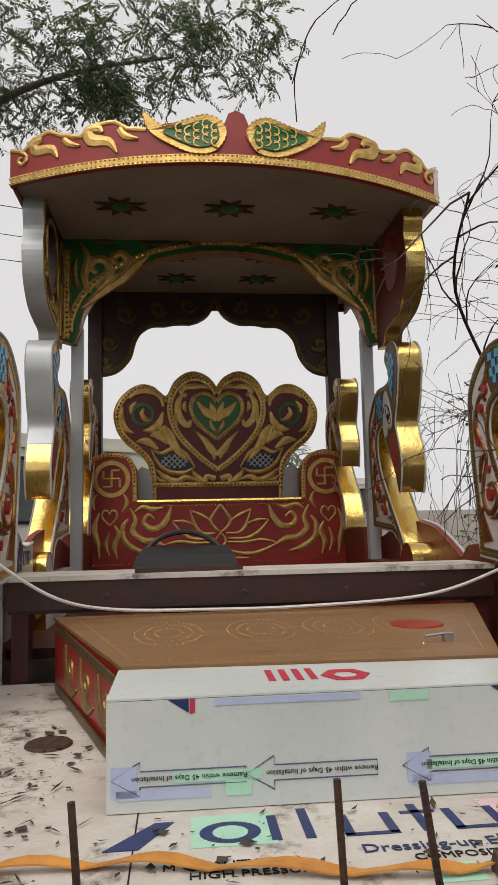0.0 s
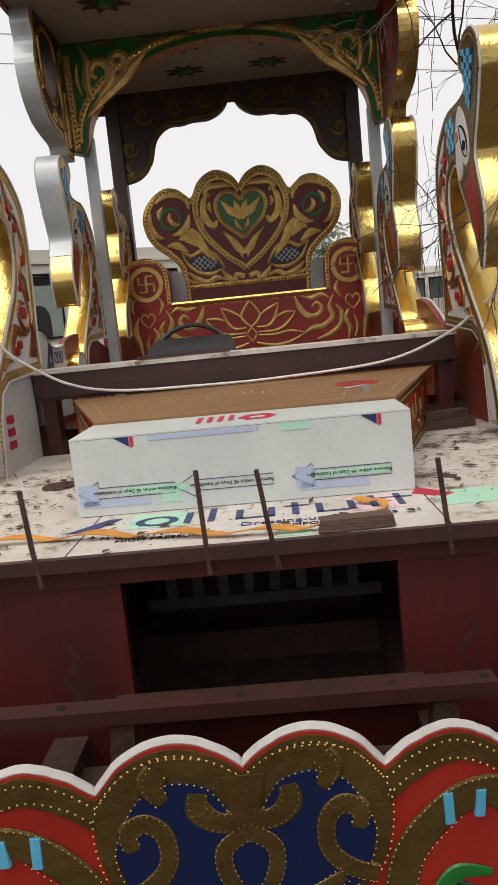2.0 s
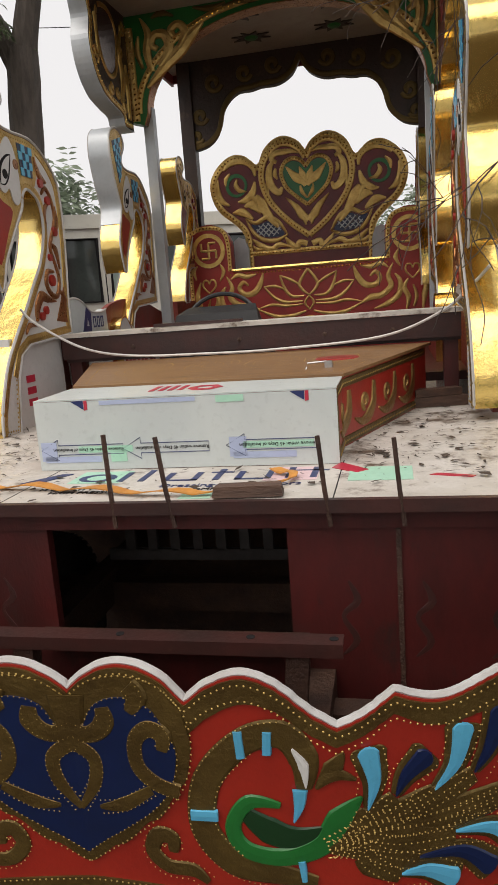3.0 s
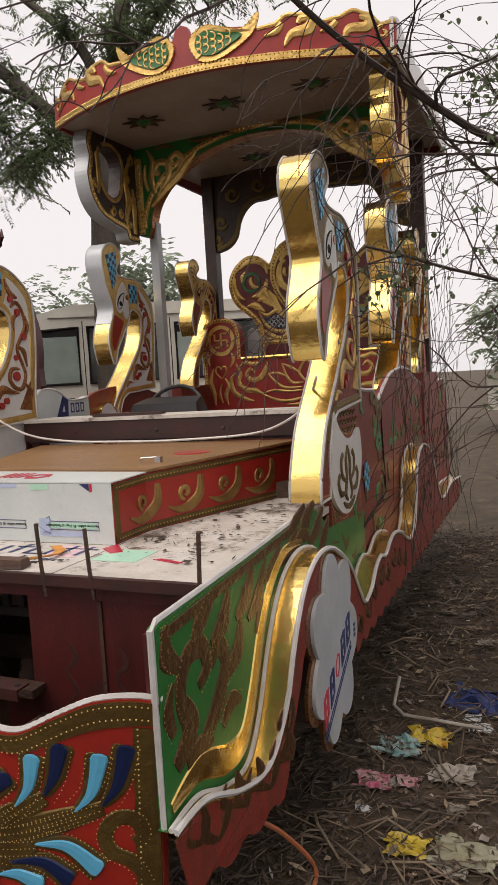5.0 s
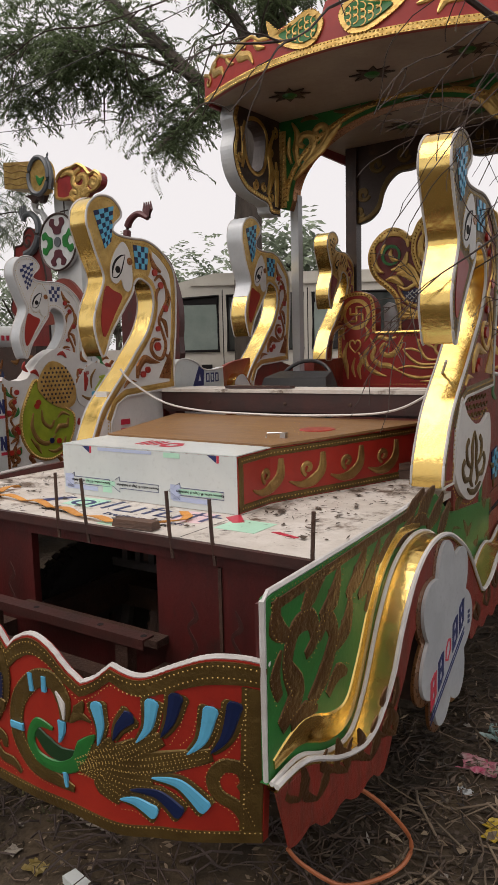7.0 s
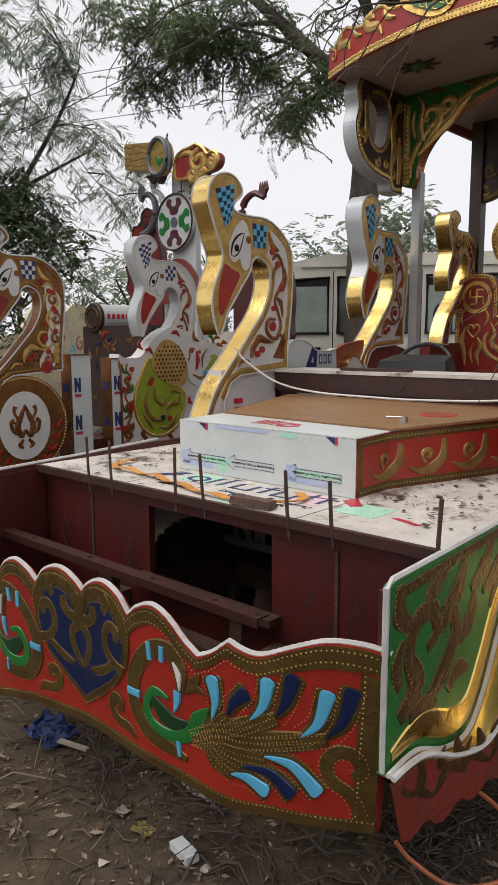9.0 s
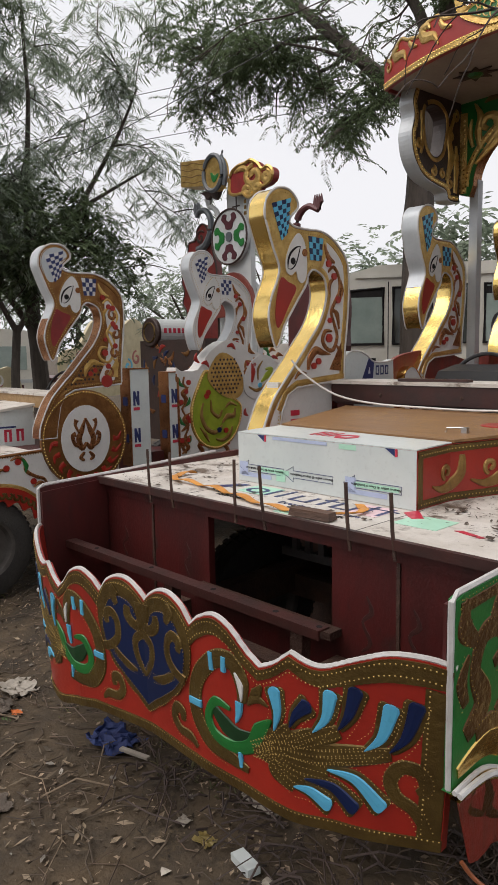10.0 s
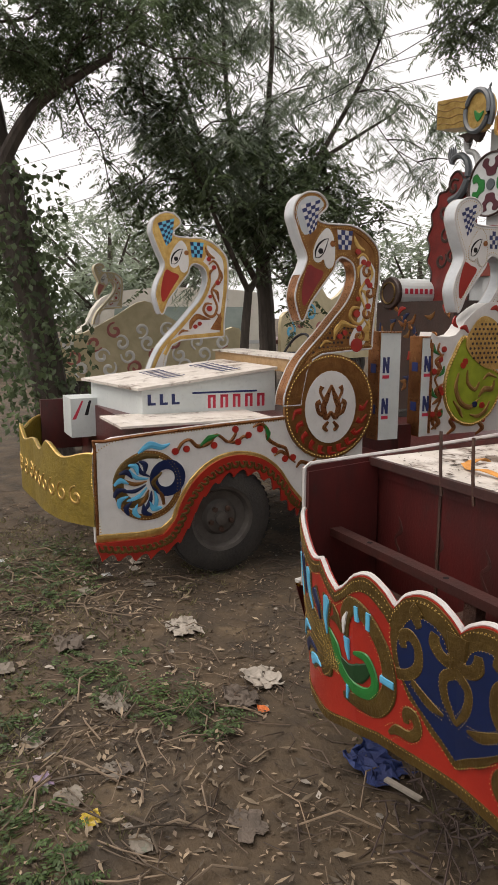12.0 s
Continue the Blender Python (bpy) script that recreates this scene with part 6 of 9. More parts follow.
    part("gold_rim", Geo().stroke(arm_line, 0.034, P, 0.001, 0.006, 4), LEAFGOLD, throne)
    sb.studs(arm_line, 0.028, 0.009, P, 0.006, 4)
sb.studs([(-0.94, 1.285), (0.94, 1.285)], 0.028, 0.007, P, 0, 1).studs([(-0.62, 1.70), (0.62, 1.70)], 0.028, 0.009, P, 0, 1)
st.studs([(-0.49, 1.915), (0.49, 1.915)], 0.028, 0.008, PK, 0.010, 1)
part("gold_rim", Geo().stroke([(-0.50, 1.915), (0.50, 1.915)], 0.04, PK, 0.001, 0.010, 1), LEAFGOLD, back)
part("studs", st, GOLD, back, kind="stuff")
part("studs", sb, GOLD, throne, kind="stuff")
part("gold_ledge", Geo().stroke([(-0.60, 1.73), (0.60, 1.73)], 0.03, P, 0.001, 0.012, 1), GOLD, throne)

# loose things on the carriage
tagged(part("plank", Geo().hexa([(-0.45, 1.86, 1.437), (-0.05, 1.90, 1.437), (-0.05, 1.95, 1.437), (-0.45, 1.93, 1.437)], [(-0.45, 1.86, 1.452), (-0.05, 1.90, 1.450), (-0.05, 1.95, 1.450), (-0.45, 1.93, 1.452)]), OXIDE, None, "loose dark brown plank lying on the bench top"), category="plank")
tagged(part("timber_block", Geo().hexa([(0.19, 0.305, 1.064), (0.36, 0.315, 1.064), (0.355, 0.365, 1.064), (0.195, 0.355, 1.064)], [(0.195, 0.308, 1.09), (0.355, 0.318, 1.09), (0.35, 0.36, 1.09), (0.20, 0.35, 1.09)]), TIMBER, None, "short dark timber offcut lying on the deck edge"), category="timber")
tagged(part("timber_offcut", Geo().hexa([(0.62, 1.55, 1.062), (0.90, 1.60, 1.062), (0.89, 1.67, 1.062), (0.61, 1.62, 1.062)], [(0.62, 1.55, 1.10), (0.90, 1.60, 1.10), (0.89, 1.67, 1.10), (0.61, 1.62, 1.10)]).hexa([(0.70, 1.56, 1.102), (0.88, 1.62, 1.102), (0.86, 1.67, 1.102), (0.69, 1.62, 1.102)], [(0.70, 1.56, 1.13), (0.88, 1.62, 1.13), (0.86, 1.67, 1.13), (0.69, 1.62, 1.13)]), TIMBER, None, "brown timber offcuts lying on the deck"), category="timber")
cab = curve([(-0.90, 1.50, 1.56), (-0.84, 1.52, 1.49), (-0.68, 1.59, 1.378), (-0.50, 1.68, 1.328), (-0.19, 1.70, 1.316), (0.14, 1.70, 1.316), (0.57, 1.68, 1.342), (0.80, 1.60, 1.425), (0.90, 1.50, 1.51), (0.96, 1.40, 1.58)], 8)
tagged(part("cable", Geo().tube(cab, 0.006, 6), CABLE, None, "white electric cable slung between the two swans", smooth=True), category="cable")
g = Geo()
sp = curve([(-0.70, 0.62), (-0.68, 0.50), (-0.60, 0.45), (-0.40, 0.44), (-0.20, 0.40), (0.02, 0.35), (0.20, 0.345), (0.33, 0.40), (0.36, 0.50), (0.30, 0.55)], 6)
k = len(g.v)
for i, (u, v) in enumerate(sp):
    z = 1.064 + 0.012 * abs(math.sin(i * 0.55))
    g.v += [(u - 0.010, v - 0.011, z), (u + 0.010, v + 0.011, z + 0.004 * math.sin(i)), (u + 0.010, v + 0.011, z + 0.003 + 0.004 * math.sin(i)), (u - 0.010, v - 0.011, z + 0.003)]
g.f = [(4 * i + j, 4 * i + 4 + j, 4 * i + 4 + (j + 1) % 4, 4 * i + (j + 1) % 4) for i in range(len(sp) - 1) for j in range(4)]
tagged(part("strap", g, STRAP, None, "frayed orange strap lying across the deck"), category="strap")
tagged(part("drain_cover", Geo().lathe([(0, 0.006), (0.07, 0.006), (0.075, 0)], pose(-0.62, 1.12, 1.062) @ Matrix.Diagonal((0.8, 0.8, 1, 1)), 18), RUST, None, "rusty round lid lying on the deck"), category="lid")


BRONZE = surf("bronze_sheet", (0.30, 0.15, 0.05), (0.20, 0.09, 0.03), 9, 0.32, 0.75, 0.5, 40)

# ---- the second carriage, white, beside the first ----
second = thing("white_carriage", "unfinished white parade carriage with swan boards, beside the red one", "carriage", pose(-3.60, -0.253, 0, 0, 0, -1.7) @ Matrix.Scale(0.9, 4))
P = face_x(1.0)
arch_line = curve([(0.36, 0.335), (0.44, 0.42), (0.50, 0.56), (0.60, 0.70), (0.74, 0.80), (0.90, 0.835), (1.08, 0.80), (1.22, 0.70), (1.32, 0.56), (1.42, 0.44)], 5)
top_line = [(1.95, 0.44), (1.95, 1.10), (1.3, 1.085), (0.6, 1.055), (0.03, 1.015), (-0.08, 0.98), (-0.10, 0.90), (-0.10, 0.37)]
wing = part("wing_panel", Geo().plate([(-0.10, 0.335)] + arch_line + top_line, P, -0.03, 0), WHITE, second, "white wing panel with coloured scrolls")
part("border", Geo().stroke([(-0.08, 0.36), (-0.08, 0.95), (-0.03, 0.995), (0.6, 1.04), (1.3, 1.07)], 0.022, P, 0.001, 0.006, 3), COPPER, wing)
part("gold_band", Geo().stroke([(-0.09, 0.36), (0.20, 0.345), (0.36, 0.36)] + arch_line[5:], 0.055, P, 0.001, 0.008, 1), LEAFGOLD, wing, "gold band over the wheel arch")
part("studs", Geo().studs([(-0.06, 0.40), (-0.06, 0.94), (0.6, 1.025), (1.3, 1.055)], 0.02, 0.005, P, 0, 5), GOLD, wing, kind="stuff")
# peacock roundel
g, gb, gn = Geo(), Geo(), Geo()
g.stroke(scroll(0.22, 0.66, 0.24, 60, 1, 0.72), (0.03, 0.07, 0.08, 0.06, 0.02), P, 0.001, 0.008, 2)
for i, w in enumerate(steps(80, 300, 9)):
    c, d = math.cos(radians(w)), math.sin(radians(w))
    (gb if i % 2 else gn).stroke([(0.22 + 0.10 * c, 0.66 + 0.10 * d), (0.22 + 0.16 * c, 0.66 + 0.16 * d), (0.22 + 0.19 * math.cos(radians(w + 14)), 0.66 + 0.19 * math.sin(radians(w + 14)))], (0.006, 0.045, 0.015), P, 0.004, 0.008)
gn.plate([(0.40 + 0.125 * math.cos(w), 0.72 + 0.125 * math.sin(w)) for w in steps(0, 2 * math.pi * 23 / 24, 23)], P, 0, 0.006, [[(0.39 + 0.06 * math.cos(w), 0.72 + 0.06 * math.sin(w)) for w in steps(0, 2 * math.pi * 23 / 24, 23)]])
gb.stroke([(0.20, 0.90), (0.28, 0.95), (0.36, 0.93), (0.42, 0.95)], (0.012, 0.05, 0.04, 0.006), P, 0.001, 0.008)
g.stroke([(0.34, 0.64), (0.30, 0.70), (0.36, 0.76)], (0.012, 0.04, 0.012), P, 0.001, 0.008)
ring = lambda r: [(0.265 + r * math.cos(w), 0.68 + r * math.sin(w)) for w in steps(0, 2 * math.pi * 39 / 40, 39)]
rd = part("wing_ring", Geo().plate(ring(0.235), P, 0, 0.005, [ring(0.195)]), BRONZE, wing, "bronze ring round the peacock swirl")
part("studs", Geo().studs(ring(0.225), 0.02, 0.004, P, 0.005, 1, True).studs(ring(0.205), 0.02, 0.004, P, 0.005, 1, True), STUD, rd, kind="stuff")
for i in range(9):
    w = 1.9 + 0.42 * i
    part("feather", Geo().stroke([(0.30 + 0.05 * math.cos(w), 0.69 + 0.05 * math.sin(w)), (0.28 + 0.11 * math.cos(w + 0.25), 0.68 + 0.11 * math.sin(w + 0.25)), (0.265 + 0.175 * math.cos(w + 0.1), 0.68 + 0.175 * math.sin(w + 0.1))], (0.006, 0.03, 0.02), P, 0.002 + 0.0004 * i, 0.006, 4), (NAVY, AQUA, BRONZE)[i % 3], rd)
part("brass_curl", g, BRASS, wing)
part("aqua_feather", gb, AQUA, wing, kind="stuff")
part("navy_feather", gn, NAVY, wing, kind="stuff")
for pts, w in (([(0.467, 0.876), (0.500, 0.940), (0.560, 0.965), (0.619, 0.915), (0.700, 0.935), (0.760, 0.985), (0.841, 0.930), (0.885, 0.960), (0.902, 1.000)], (0.02, 0.026, 0.022, 0.030, 0.034, 0.022, 0.022, 0.024, 0.014)),
               ([(0.820, 0.930), (0.900, 0.925), (0.960, 0.960), (0.990, 0.945)], (0.006, 0.026, 0.022, 0.014)), ([(1.03, 1.02), (1.09, 1.04), (1.14, 1.00), (1.15, 0.93), (1.22, 0.88), (1.29, 0.85), (1.32, 0.78)], (0.012, 0.026, 0.030, 0.030, 0.028, 0.026, 0.012)),
               ([(1.20, 0.80), (1.25, 0.83), (1.30, 0.80), (1.37, 0.74)], (0.006, 0.03, 0.026, 0.012)), ([(1.38, 0.70), (1.42, 0.74), (1.50, 0.72), (1.55, 0.76)], (0.012, 0.03, 0.03, 0.008)), ([(1.60, 0.66), (1.66, 0.72), (1.74, 0.70), (1.80, 0.75)], (0.012, 0.03, 0.03, 0.008))):
    part("scroll", Geo().stroke(pts, w, P, 0.001, 0.007, 4), COPPER, wing, "copper vine")
for pts in ([(0.63, 0.915), (0.70, 0.965), (0.775, 0.985)], [(1.12, 1.03), (1.15, 0.97), (1.14, 0.92)], [(1.62, 0.70), (1.68, 0.745), (1.74, 0.74)]):
    part("green_leaf", Geo().stroke(pts, (0.008, 0.042, 0.006), P, 0.003, 0.007, 4), GREEN, wing)
for u, v in ((0.455, 0.895), (0.535, 0.905), (0.735, 0.915), (0.895, 1.015), (0.915, 0.925), (0.995, 0.968), (1.085, 1.005), (1.20, 0.845), (1.35, 0.78), (1.285, 0.775), (1.455, 0.685)):
    part("berry", Geo().disc(u, v, 0.024, P, 0, 0.010, 10), RED, wing)
# red scalloped skirt that follows the arch
outer = [(-0.10, 0.332), (0.30, 0.325)] + arch_line
inner = [(-0.10, 0.24), (0.02, 0.215), (0.16, 0.20), (0.30, 0.205), (0.44, 0.25), (0.53, 0.36), (0.60, 0.50), (0.70, 0.62), (0.84, 0.70), (0.98, 0.70), (1.12, 0.64), (1.22, 0.54), (1.30, 0.42), (1.38, 0.36)]
inn = []
for i, (u, v) in enumerate(curve(inner, 8)):
    b = 0.052 * abs(math.cos(i * 0.50))
    inn.append((u + b * 0.35, v - 0.028 + b))
sk = part("skirt", Geo().plate(outer + inn[::-1], P, 0.0, 0.022), RED, second, "red scalloped skirt with brass leaves")
lace = curve(inner, 3)
for i in range(1, len(lace) - 1):
    (a, b), (c, d) = lace[i], lace[i + 1]
    ln = math.hypot(c - a, d - b) or 1
    tu, tv = (c - a) / ln, (d - b) / ln
    nu, nv = -tv, tu
    at = lambda p, q: (a + p * tu + q * nu, b + p * tv + q * nv)
    part("skirt_leaf", Geo().stroke([at(-0.03, 0.085), at(-0.012, 0.050), at(0.014, 0.048), at(0.018, 0.078), at(-0.002, 0.080)], (0.006, 0.022, 0.024, 0.020, 0.010), lift(P, 0.022), 0, 0.005, 3), BRASS, sk)
wheel(second, 0.91, 0.80, 0.385, 0.385, 0.18)
wheel(second, -0.91, 0.85, 0.385, 0.385, 0.18)
wheel(second, 0.91, 3.8, 0.385, 0.385, 0.18)
wheel(second, -0.91, 3.8, 0.385, 0.385, 0.18)
swan(second, 1.01, 1, 1.03, 1.04, 1.16, COPPER, paint=BRONZE, head=BRONZE, patch=WHITE, crest=INK, bill=DEEPRED, cap=ALU)
belly(second, 1.014, 1.65, 1.13, 0.215, 0.265, WHITE, COPPER, BRONZE)
sw2 = [o for o in second.children if o.name.startswith("swan_board")][0]
PS = face_x(1.01)
blaze = part("white_blaze", Geo().plate(curve([(1.88, 2.22), (1.99, 2.14), (2.03, 2.0), (2.0, 1.78), (1.93, 1.58), (1.86, 1.52), (1.80, 1.60), (1.86, 1.74), (1.90, 1.92), (1.88, 2.06)], 4, True), PS, 0, 0.004), WHITE, sw2, "white painted field on the nape")
g = Geo()
for u, v, sz, h in ((1.94, 2.10, 0.045, 1), (1.96, 1.95, 0.045, -1), (1.95, 1.80, 0.045, 1), (1.88, 1.64, 0.05, -1)):
    part("scroll", Geo().stroke(scroll(u, v, sz, 80, h, 1.0), (0.015, 0.03, 0.03), PS, 0.004, 0.008, 2), COPPER, blaze)
    part("berry", Geo().disc(u, v + 0.055, 0.022, PS, 0, 0.014, 10), RED, blaze)
part("berry", Geo().disc(1.86, 1.575, 0.05, PS, 0, 0.014, 12), RED, blaze)
g = Geo()
for i in range(10):
    for j in range(9):
        u, v = 1.50 + 0.034 * i + 0.017 * (j % 2), 1.46 + 0.034 * j
        if abs((v - 1.46) - 1.0 * (u - 1.50)) < 0.13 and v < 1.80:
            g.disc(u, v, 0.0105, PS, 0.001, 0.0035, 5)
part("lattice", g, TARNISH, sw2, "punched lattice of small dark holes", kind="stuff")
swan(second, -0.80, 1, 1.05, 0.61, 1.20, ALU)
# mustard front panel
fl, ft = line_fn([(0, 0.40), (0.6, 0.42), (1, 0.44)]), line_fn([(0, 0.88), (0.25, 0.84), (0.45, 0.93), (0.7, 0.86), (1.0, 0.92)])
us2 = steps(-1.0, 1.0, 60)
PF = lambda u, v, d: (u, -0.10 + 1.2 * bow(u) - d, v)
fp = part("front_panel", Geo().graph(us2, fl, ft, PF, -0.03, 0), surf("mustard_brass", (0.27, 0.195, 0.030), (0.19, 0.135, 0.022), 9, 0.42, 0.4, 0.5, 40), second, "bowed mustard brass front panel")
part("piping", Geo().tube([PF(u, ft(u), -0.01) for u in us2], 0.009, 5), LEAFGOLD, fp)
g = Geo()
for u in steps(-0.85, 0.85, 11):
    g.stroke(scroll(u, 0.62, 0.07, 90, 1 if u > 0 else -1, 1.1), (0.012, 0.02, 0.02), PF, 0.001, 0.005, 2)
part("scroll_relief", g, LEAFGOLD, fp, kind="stuff")
g = Geo().box(-0.98, 0.98, 0.25, 1.86, 1.00, 1.06)
part("deck", g, MAROON, second, "maroon deck frame")
part("apron", Geo().box(-0.98, 0.98, 0.25, 0.29, 0.42, 1.0), MAROON, second)
part("side_rail", Geo().box(-0.985, -0.94, -0.10, 0.30, 0.62, 1.06), MAROON, second)
part("deck_sheet", Geo().box(0.40, 0.97, 0.10, 1.2, 1.062, 1.078), DIRTY, second, "white weathered sheet")
sb = part("small_box", Geo().box(-0.70, -0.38, 0.05, 0.40, 0.80, 1.12), ACP, second, "small white sheet box with a printed flash")
part("print", Geo().plate([(0.06, 0.95), (0.14, 1.10), (0.155, 1.10), (0.09, 0.95)], face_x(-0.38), 0, 0.002), REDINK, sb)
part("print", Geo().plate([(0.16, 0.98), (0.20, 1.10), (0.22, 1.10), (0.19, 0.98)], face_x(-0.38), 0, 0.002), BLACK, sb)
bx = part("bonnet_box", Geo().hexa([(-0.50, 0.25, 1.06), (0.46, 0.40, 1.06), (0.52, 1.45, 1.06), (-0.55, 1.45, 1.06)], [(-0.50, 0.25, 1.25), (0.46, 0.40, 1.25), (0.52, 1.45, 1.375), (-0.55, 1.45, 1.375)]), ACP, second, "white sheet bonnet box with printed film")
part("bonnet_top", Geo().hexa([(-0.55, 0.18, 1.252), (0.50, 0.36, 1.252), (0.54, 1.46, 1.380), (-0.57, 1.46, 1.380)], [(-0.55, 0.18, 1.272), (0.50, 0.36, 1.272), (0.54, 1.46, 1.400), (-0.57, 1.46, 1.400)]), DIRTY, bx, "white sheet lid")
PX = lambda u, v, d: (0.46 + 0.06 * (u - 0.40) / 1.05 + d, u, v)
ri, bi = Geo(), Geo()
for i in range(5):
    u = 0.90 + 0.10 * i
    strip(ri, u, u + 0.022, 1.10, 1.20, PX, 0.002)
    strip(ri, u + 0.04, u + 0.062, 1.10, 1.20, PX, 0.002)
    strip(ri, u, u + 0.062, 1.18, 1.20, PX, 0.002)
for i in range(3):
    strip(bi, 0.44 + 0.09 * i, 0.465 + 0.09 * i, 1.14, 1.22, PX, 0.002)
    strip(bi, 0.44 + 0.09 * i, 0.50 + 0.09 * i, 1.14, 1.158, PX, 0.002)
strip(bi, 0.78, 1.30, 1.212, 1.226, PX, 0.002)
part("print", ri, REDINK, bx, kind="stuff")
part("print", bi, INK, bx, kind="stuff")
tp = lambda u, v, d: (u, v, 1.272 + 0.116 * (v - 0.34) + 0.012 + d)
g = Geo()
for i in range(7):
    strip(g, -0.35 + 0.10 * i, -0.33 + 0.10 * i, 0.62, 0.80, tp, 0.003)
    strip(g, -0.30 + 0.11 * i, -0.27 + 0.11 * i, 1.05, 1.22, tp, 0.003)
part("print", g, INK, bx, kind="stuff")
part("bench_beam", Geo().box(-0.80, 0.85, 1.50, 1.75, 1.36, 1.46), PALEWOOD, second, "pale timber bench beam")
part("bench_board", Geo().box(-0.82, 0.86, 1.48, 1.80, 1.462, 1.48), DIRTY, second, "white board on the bench")
for x in (-0.7, 0.75):
    part("bench_post", Geo().box(x - 0.03, x + 0.03, 1.55, 1.62, 1.06, 1.36), MAROON, second)
sM = pose(-0.25, 2.05, 1.45, 62)
w2 = part("steering_wheel", Geo().tube([sM @ Vector((0.2 * math.cos(w), 0.2 * math.sin(w), 0)) for w in steps(0, 2 * math.pi * 27 / 28, 27)], 0.012, 6, True), PLASTIC, second, "black steering wheel")
part("spoke", Geo().tube([sM @ Vector((-0.2, 0, 0)), sM @ Vector((0, 0.02, -0.02)), sM @ Vector((0.2, 0, 0))], 0.011, 6), PLASTIC, w2)
# printed column boards beside the step
for y0, y1, z1 in ((2.09, 2.27, 1.66), (2.48, 2.55, 1.62)):
    col = part("column_board", Geo().box(0.88, 1.005, y0, y1, 0.85, z1), ACP, second, "white sheet column with blue print")
    part("edge", Geo().box(0.86, 1.0, y0 - 0.012, y0 - 0.002, 0.85, z1 + 0.01).box(0.86, 1.012, y0 - 0.002, y1, z1 + 0.002, z1 + 0.012), COPPER, col)
    g, r = Geo(), Geo()
    PX2 = face_x(1.005)
    PY2 = face_y(y0 - 0.013)
    for v in (1.05, 1.36):
        strip(g, y0 + 0.02, y0 + 0.04, v, v + 0.12, PX2, 0.002)
        strip(g, y0 + 0.06, y0 + 0.08, v, v + 0.12, PX2, 0.002)
        g.plate([(y0 + 0.02, v + 0.12), (y0 + 0.04, v + 0.12), (y0 + 0.08, v), (y0 + 0.06, v)], PX2, 0, 0.0025)
        strip(r, y0 + 0.02, y0 + 0.08, v - 0.04, v - 0.015, PX2, 0.002)
        strip(g, 0.90, 0.97, v, v + 0.07, PY2, 0.002)
    part("print", g, INK, col, kind="stuff")
    part("print", r, REDINK, col, kind="stuff")
part("step", Geo().box(0.2, 0.98, 2.22, 2.42, 0.55, 0.62).box(0.2, 0.98, 2.30, 2.42, 0.62, 0.95), MAROON, second, "maroon steps")
part("cab_floor", Geo().box(-0.98, 0.98, 1.8, 5.0, 0.62, 0.70), MAROON, second)
# the green peacock board
lower = part("peacock_panel", Geo().plate(curve([(2.55, 0.85), (2.55, 1.60), (2.62, 1.63), (2.80, 1.64), (2.95, 1.80), (3.2, 1.9), (3.6, 1.75), (3.95, 1.6), (4.1, 1.3), (4.1, 0.85)], 3), P, -0.14, 0.0), WHITE, second, "white panel with a lime peacock body and scrolls")
swan(second, 0.985, 1, 1.03, 2.46, 1.225, ALU, name="peacock_board", patch=WHITE, crest=INK, head=WHITE)
tear = lambda k_: curve([(3.0 + k_ * a, 1.25 + k_ * b) for a, b in ((-0.10, 0.36), (-0.20, 0.22), (-0.27, 0.05), (-0.26, -0.13), (-0.16, -0.27), (0.0, -0.32), (0.16, -0.26), (0.26, -0.12), (0.28, 0.04), (0.16, 0.12), (0.02, 0.20))], 4, True)
lime = part("lime_field", Geo().plate(tear(1.0), P, 0, 0.012), LIME, lower, "lime green tear-shaped field with raised leaves")
part("gold_rim", Geo().stroke(tear(1.04) + tear(1.04)[:1], 0.030, P, 0.001, 0.014, 1), LEAFGOLD, lime, "studded gold rim")
part("studs", Geo().studs(tear(1.04), 0.026, 0.009, P, 0.014, 1, True), GOLD, lime, kind="stuff")
for pts, w in (([(2.84, 1.34), (2.82, 1.22), (2.88, 1.10), (2.98, 1.06), (3.06, 1.12)], (0.012, 0.04, 0.045, 0.04, 0.012)), ([(2.98, 1.00), (3.06, 0.98), (3.14, 1.02), (3.18, 1.10)], (0.01, 0.035, 0.04, 0.01)), ([(2.93, 1.36), (2.94, 1.26), (3.02, 1.20), (3.06, 1.26)], (0.01, 0.035, 0.035, 0.015)), ([(3.06, 1.14), (3.12, 1.20), (3.20, 1.20), (3.22, 1.27)], (0.012, 0.05, 0.045, 0.01)), ([(2.80, 1.12), (2.86, 1.05), (2.90, 0.98)], (0.01, 0.04, 0.01)), ([(3.10, 1.28), (3.16, 1.32), (3.24, 1.29)], (0.01, 0.035, 0.01))):
    part("leaf_relief", Geo().stroke(pts, w, lift(P, 0.012), 0, 0.009, 4), OLDGOLD, lime)
for u, v, m_ in ((2.90, 1.43, RED), (3.10, 1.07, RED), (3.02, 1.08, NAVY), (2.88, 1.40, RED)):
    part("berry", Geo().disc(u, v, 0.026, lift(P, 0.012), 0, 0.010, 9), m_, lime)
scale_o = curve([(2.90, 1.60), (2.95, 1.48), (3.10, 1.38), (3.24, 1.36), (3.32, 1.44), (3.30, 1.60), (3.20, 1.74), (3.04, 1.78)], 4, True)
sc = part("scaled_breast", Geo().plate(scale_o, P, 0.013, 0.020), LEAFGOLD, lower, "gold lattice breast")
g = Geo()
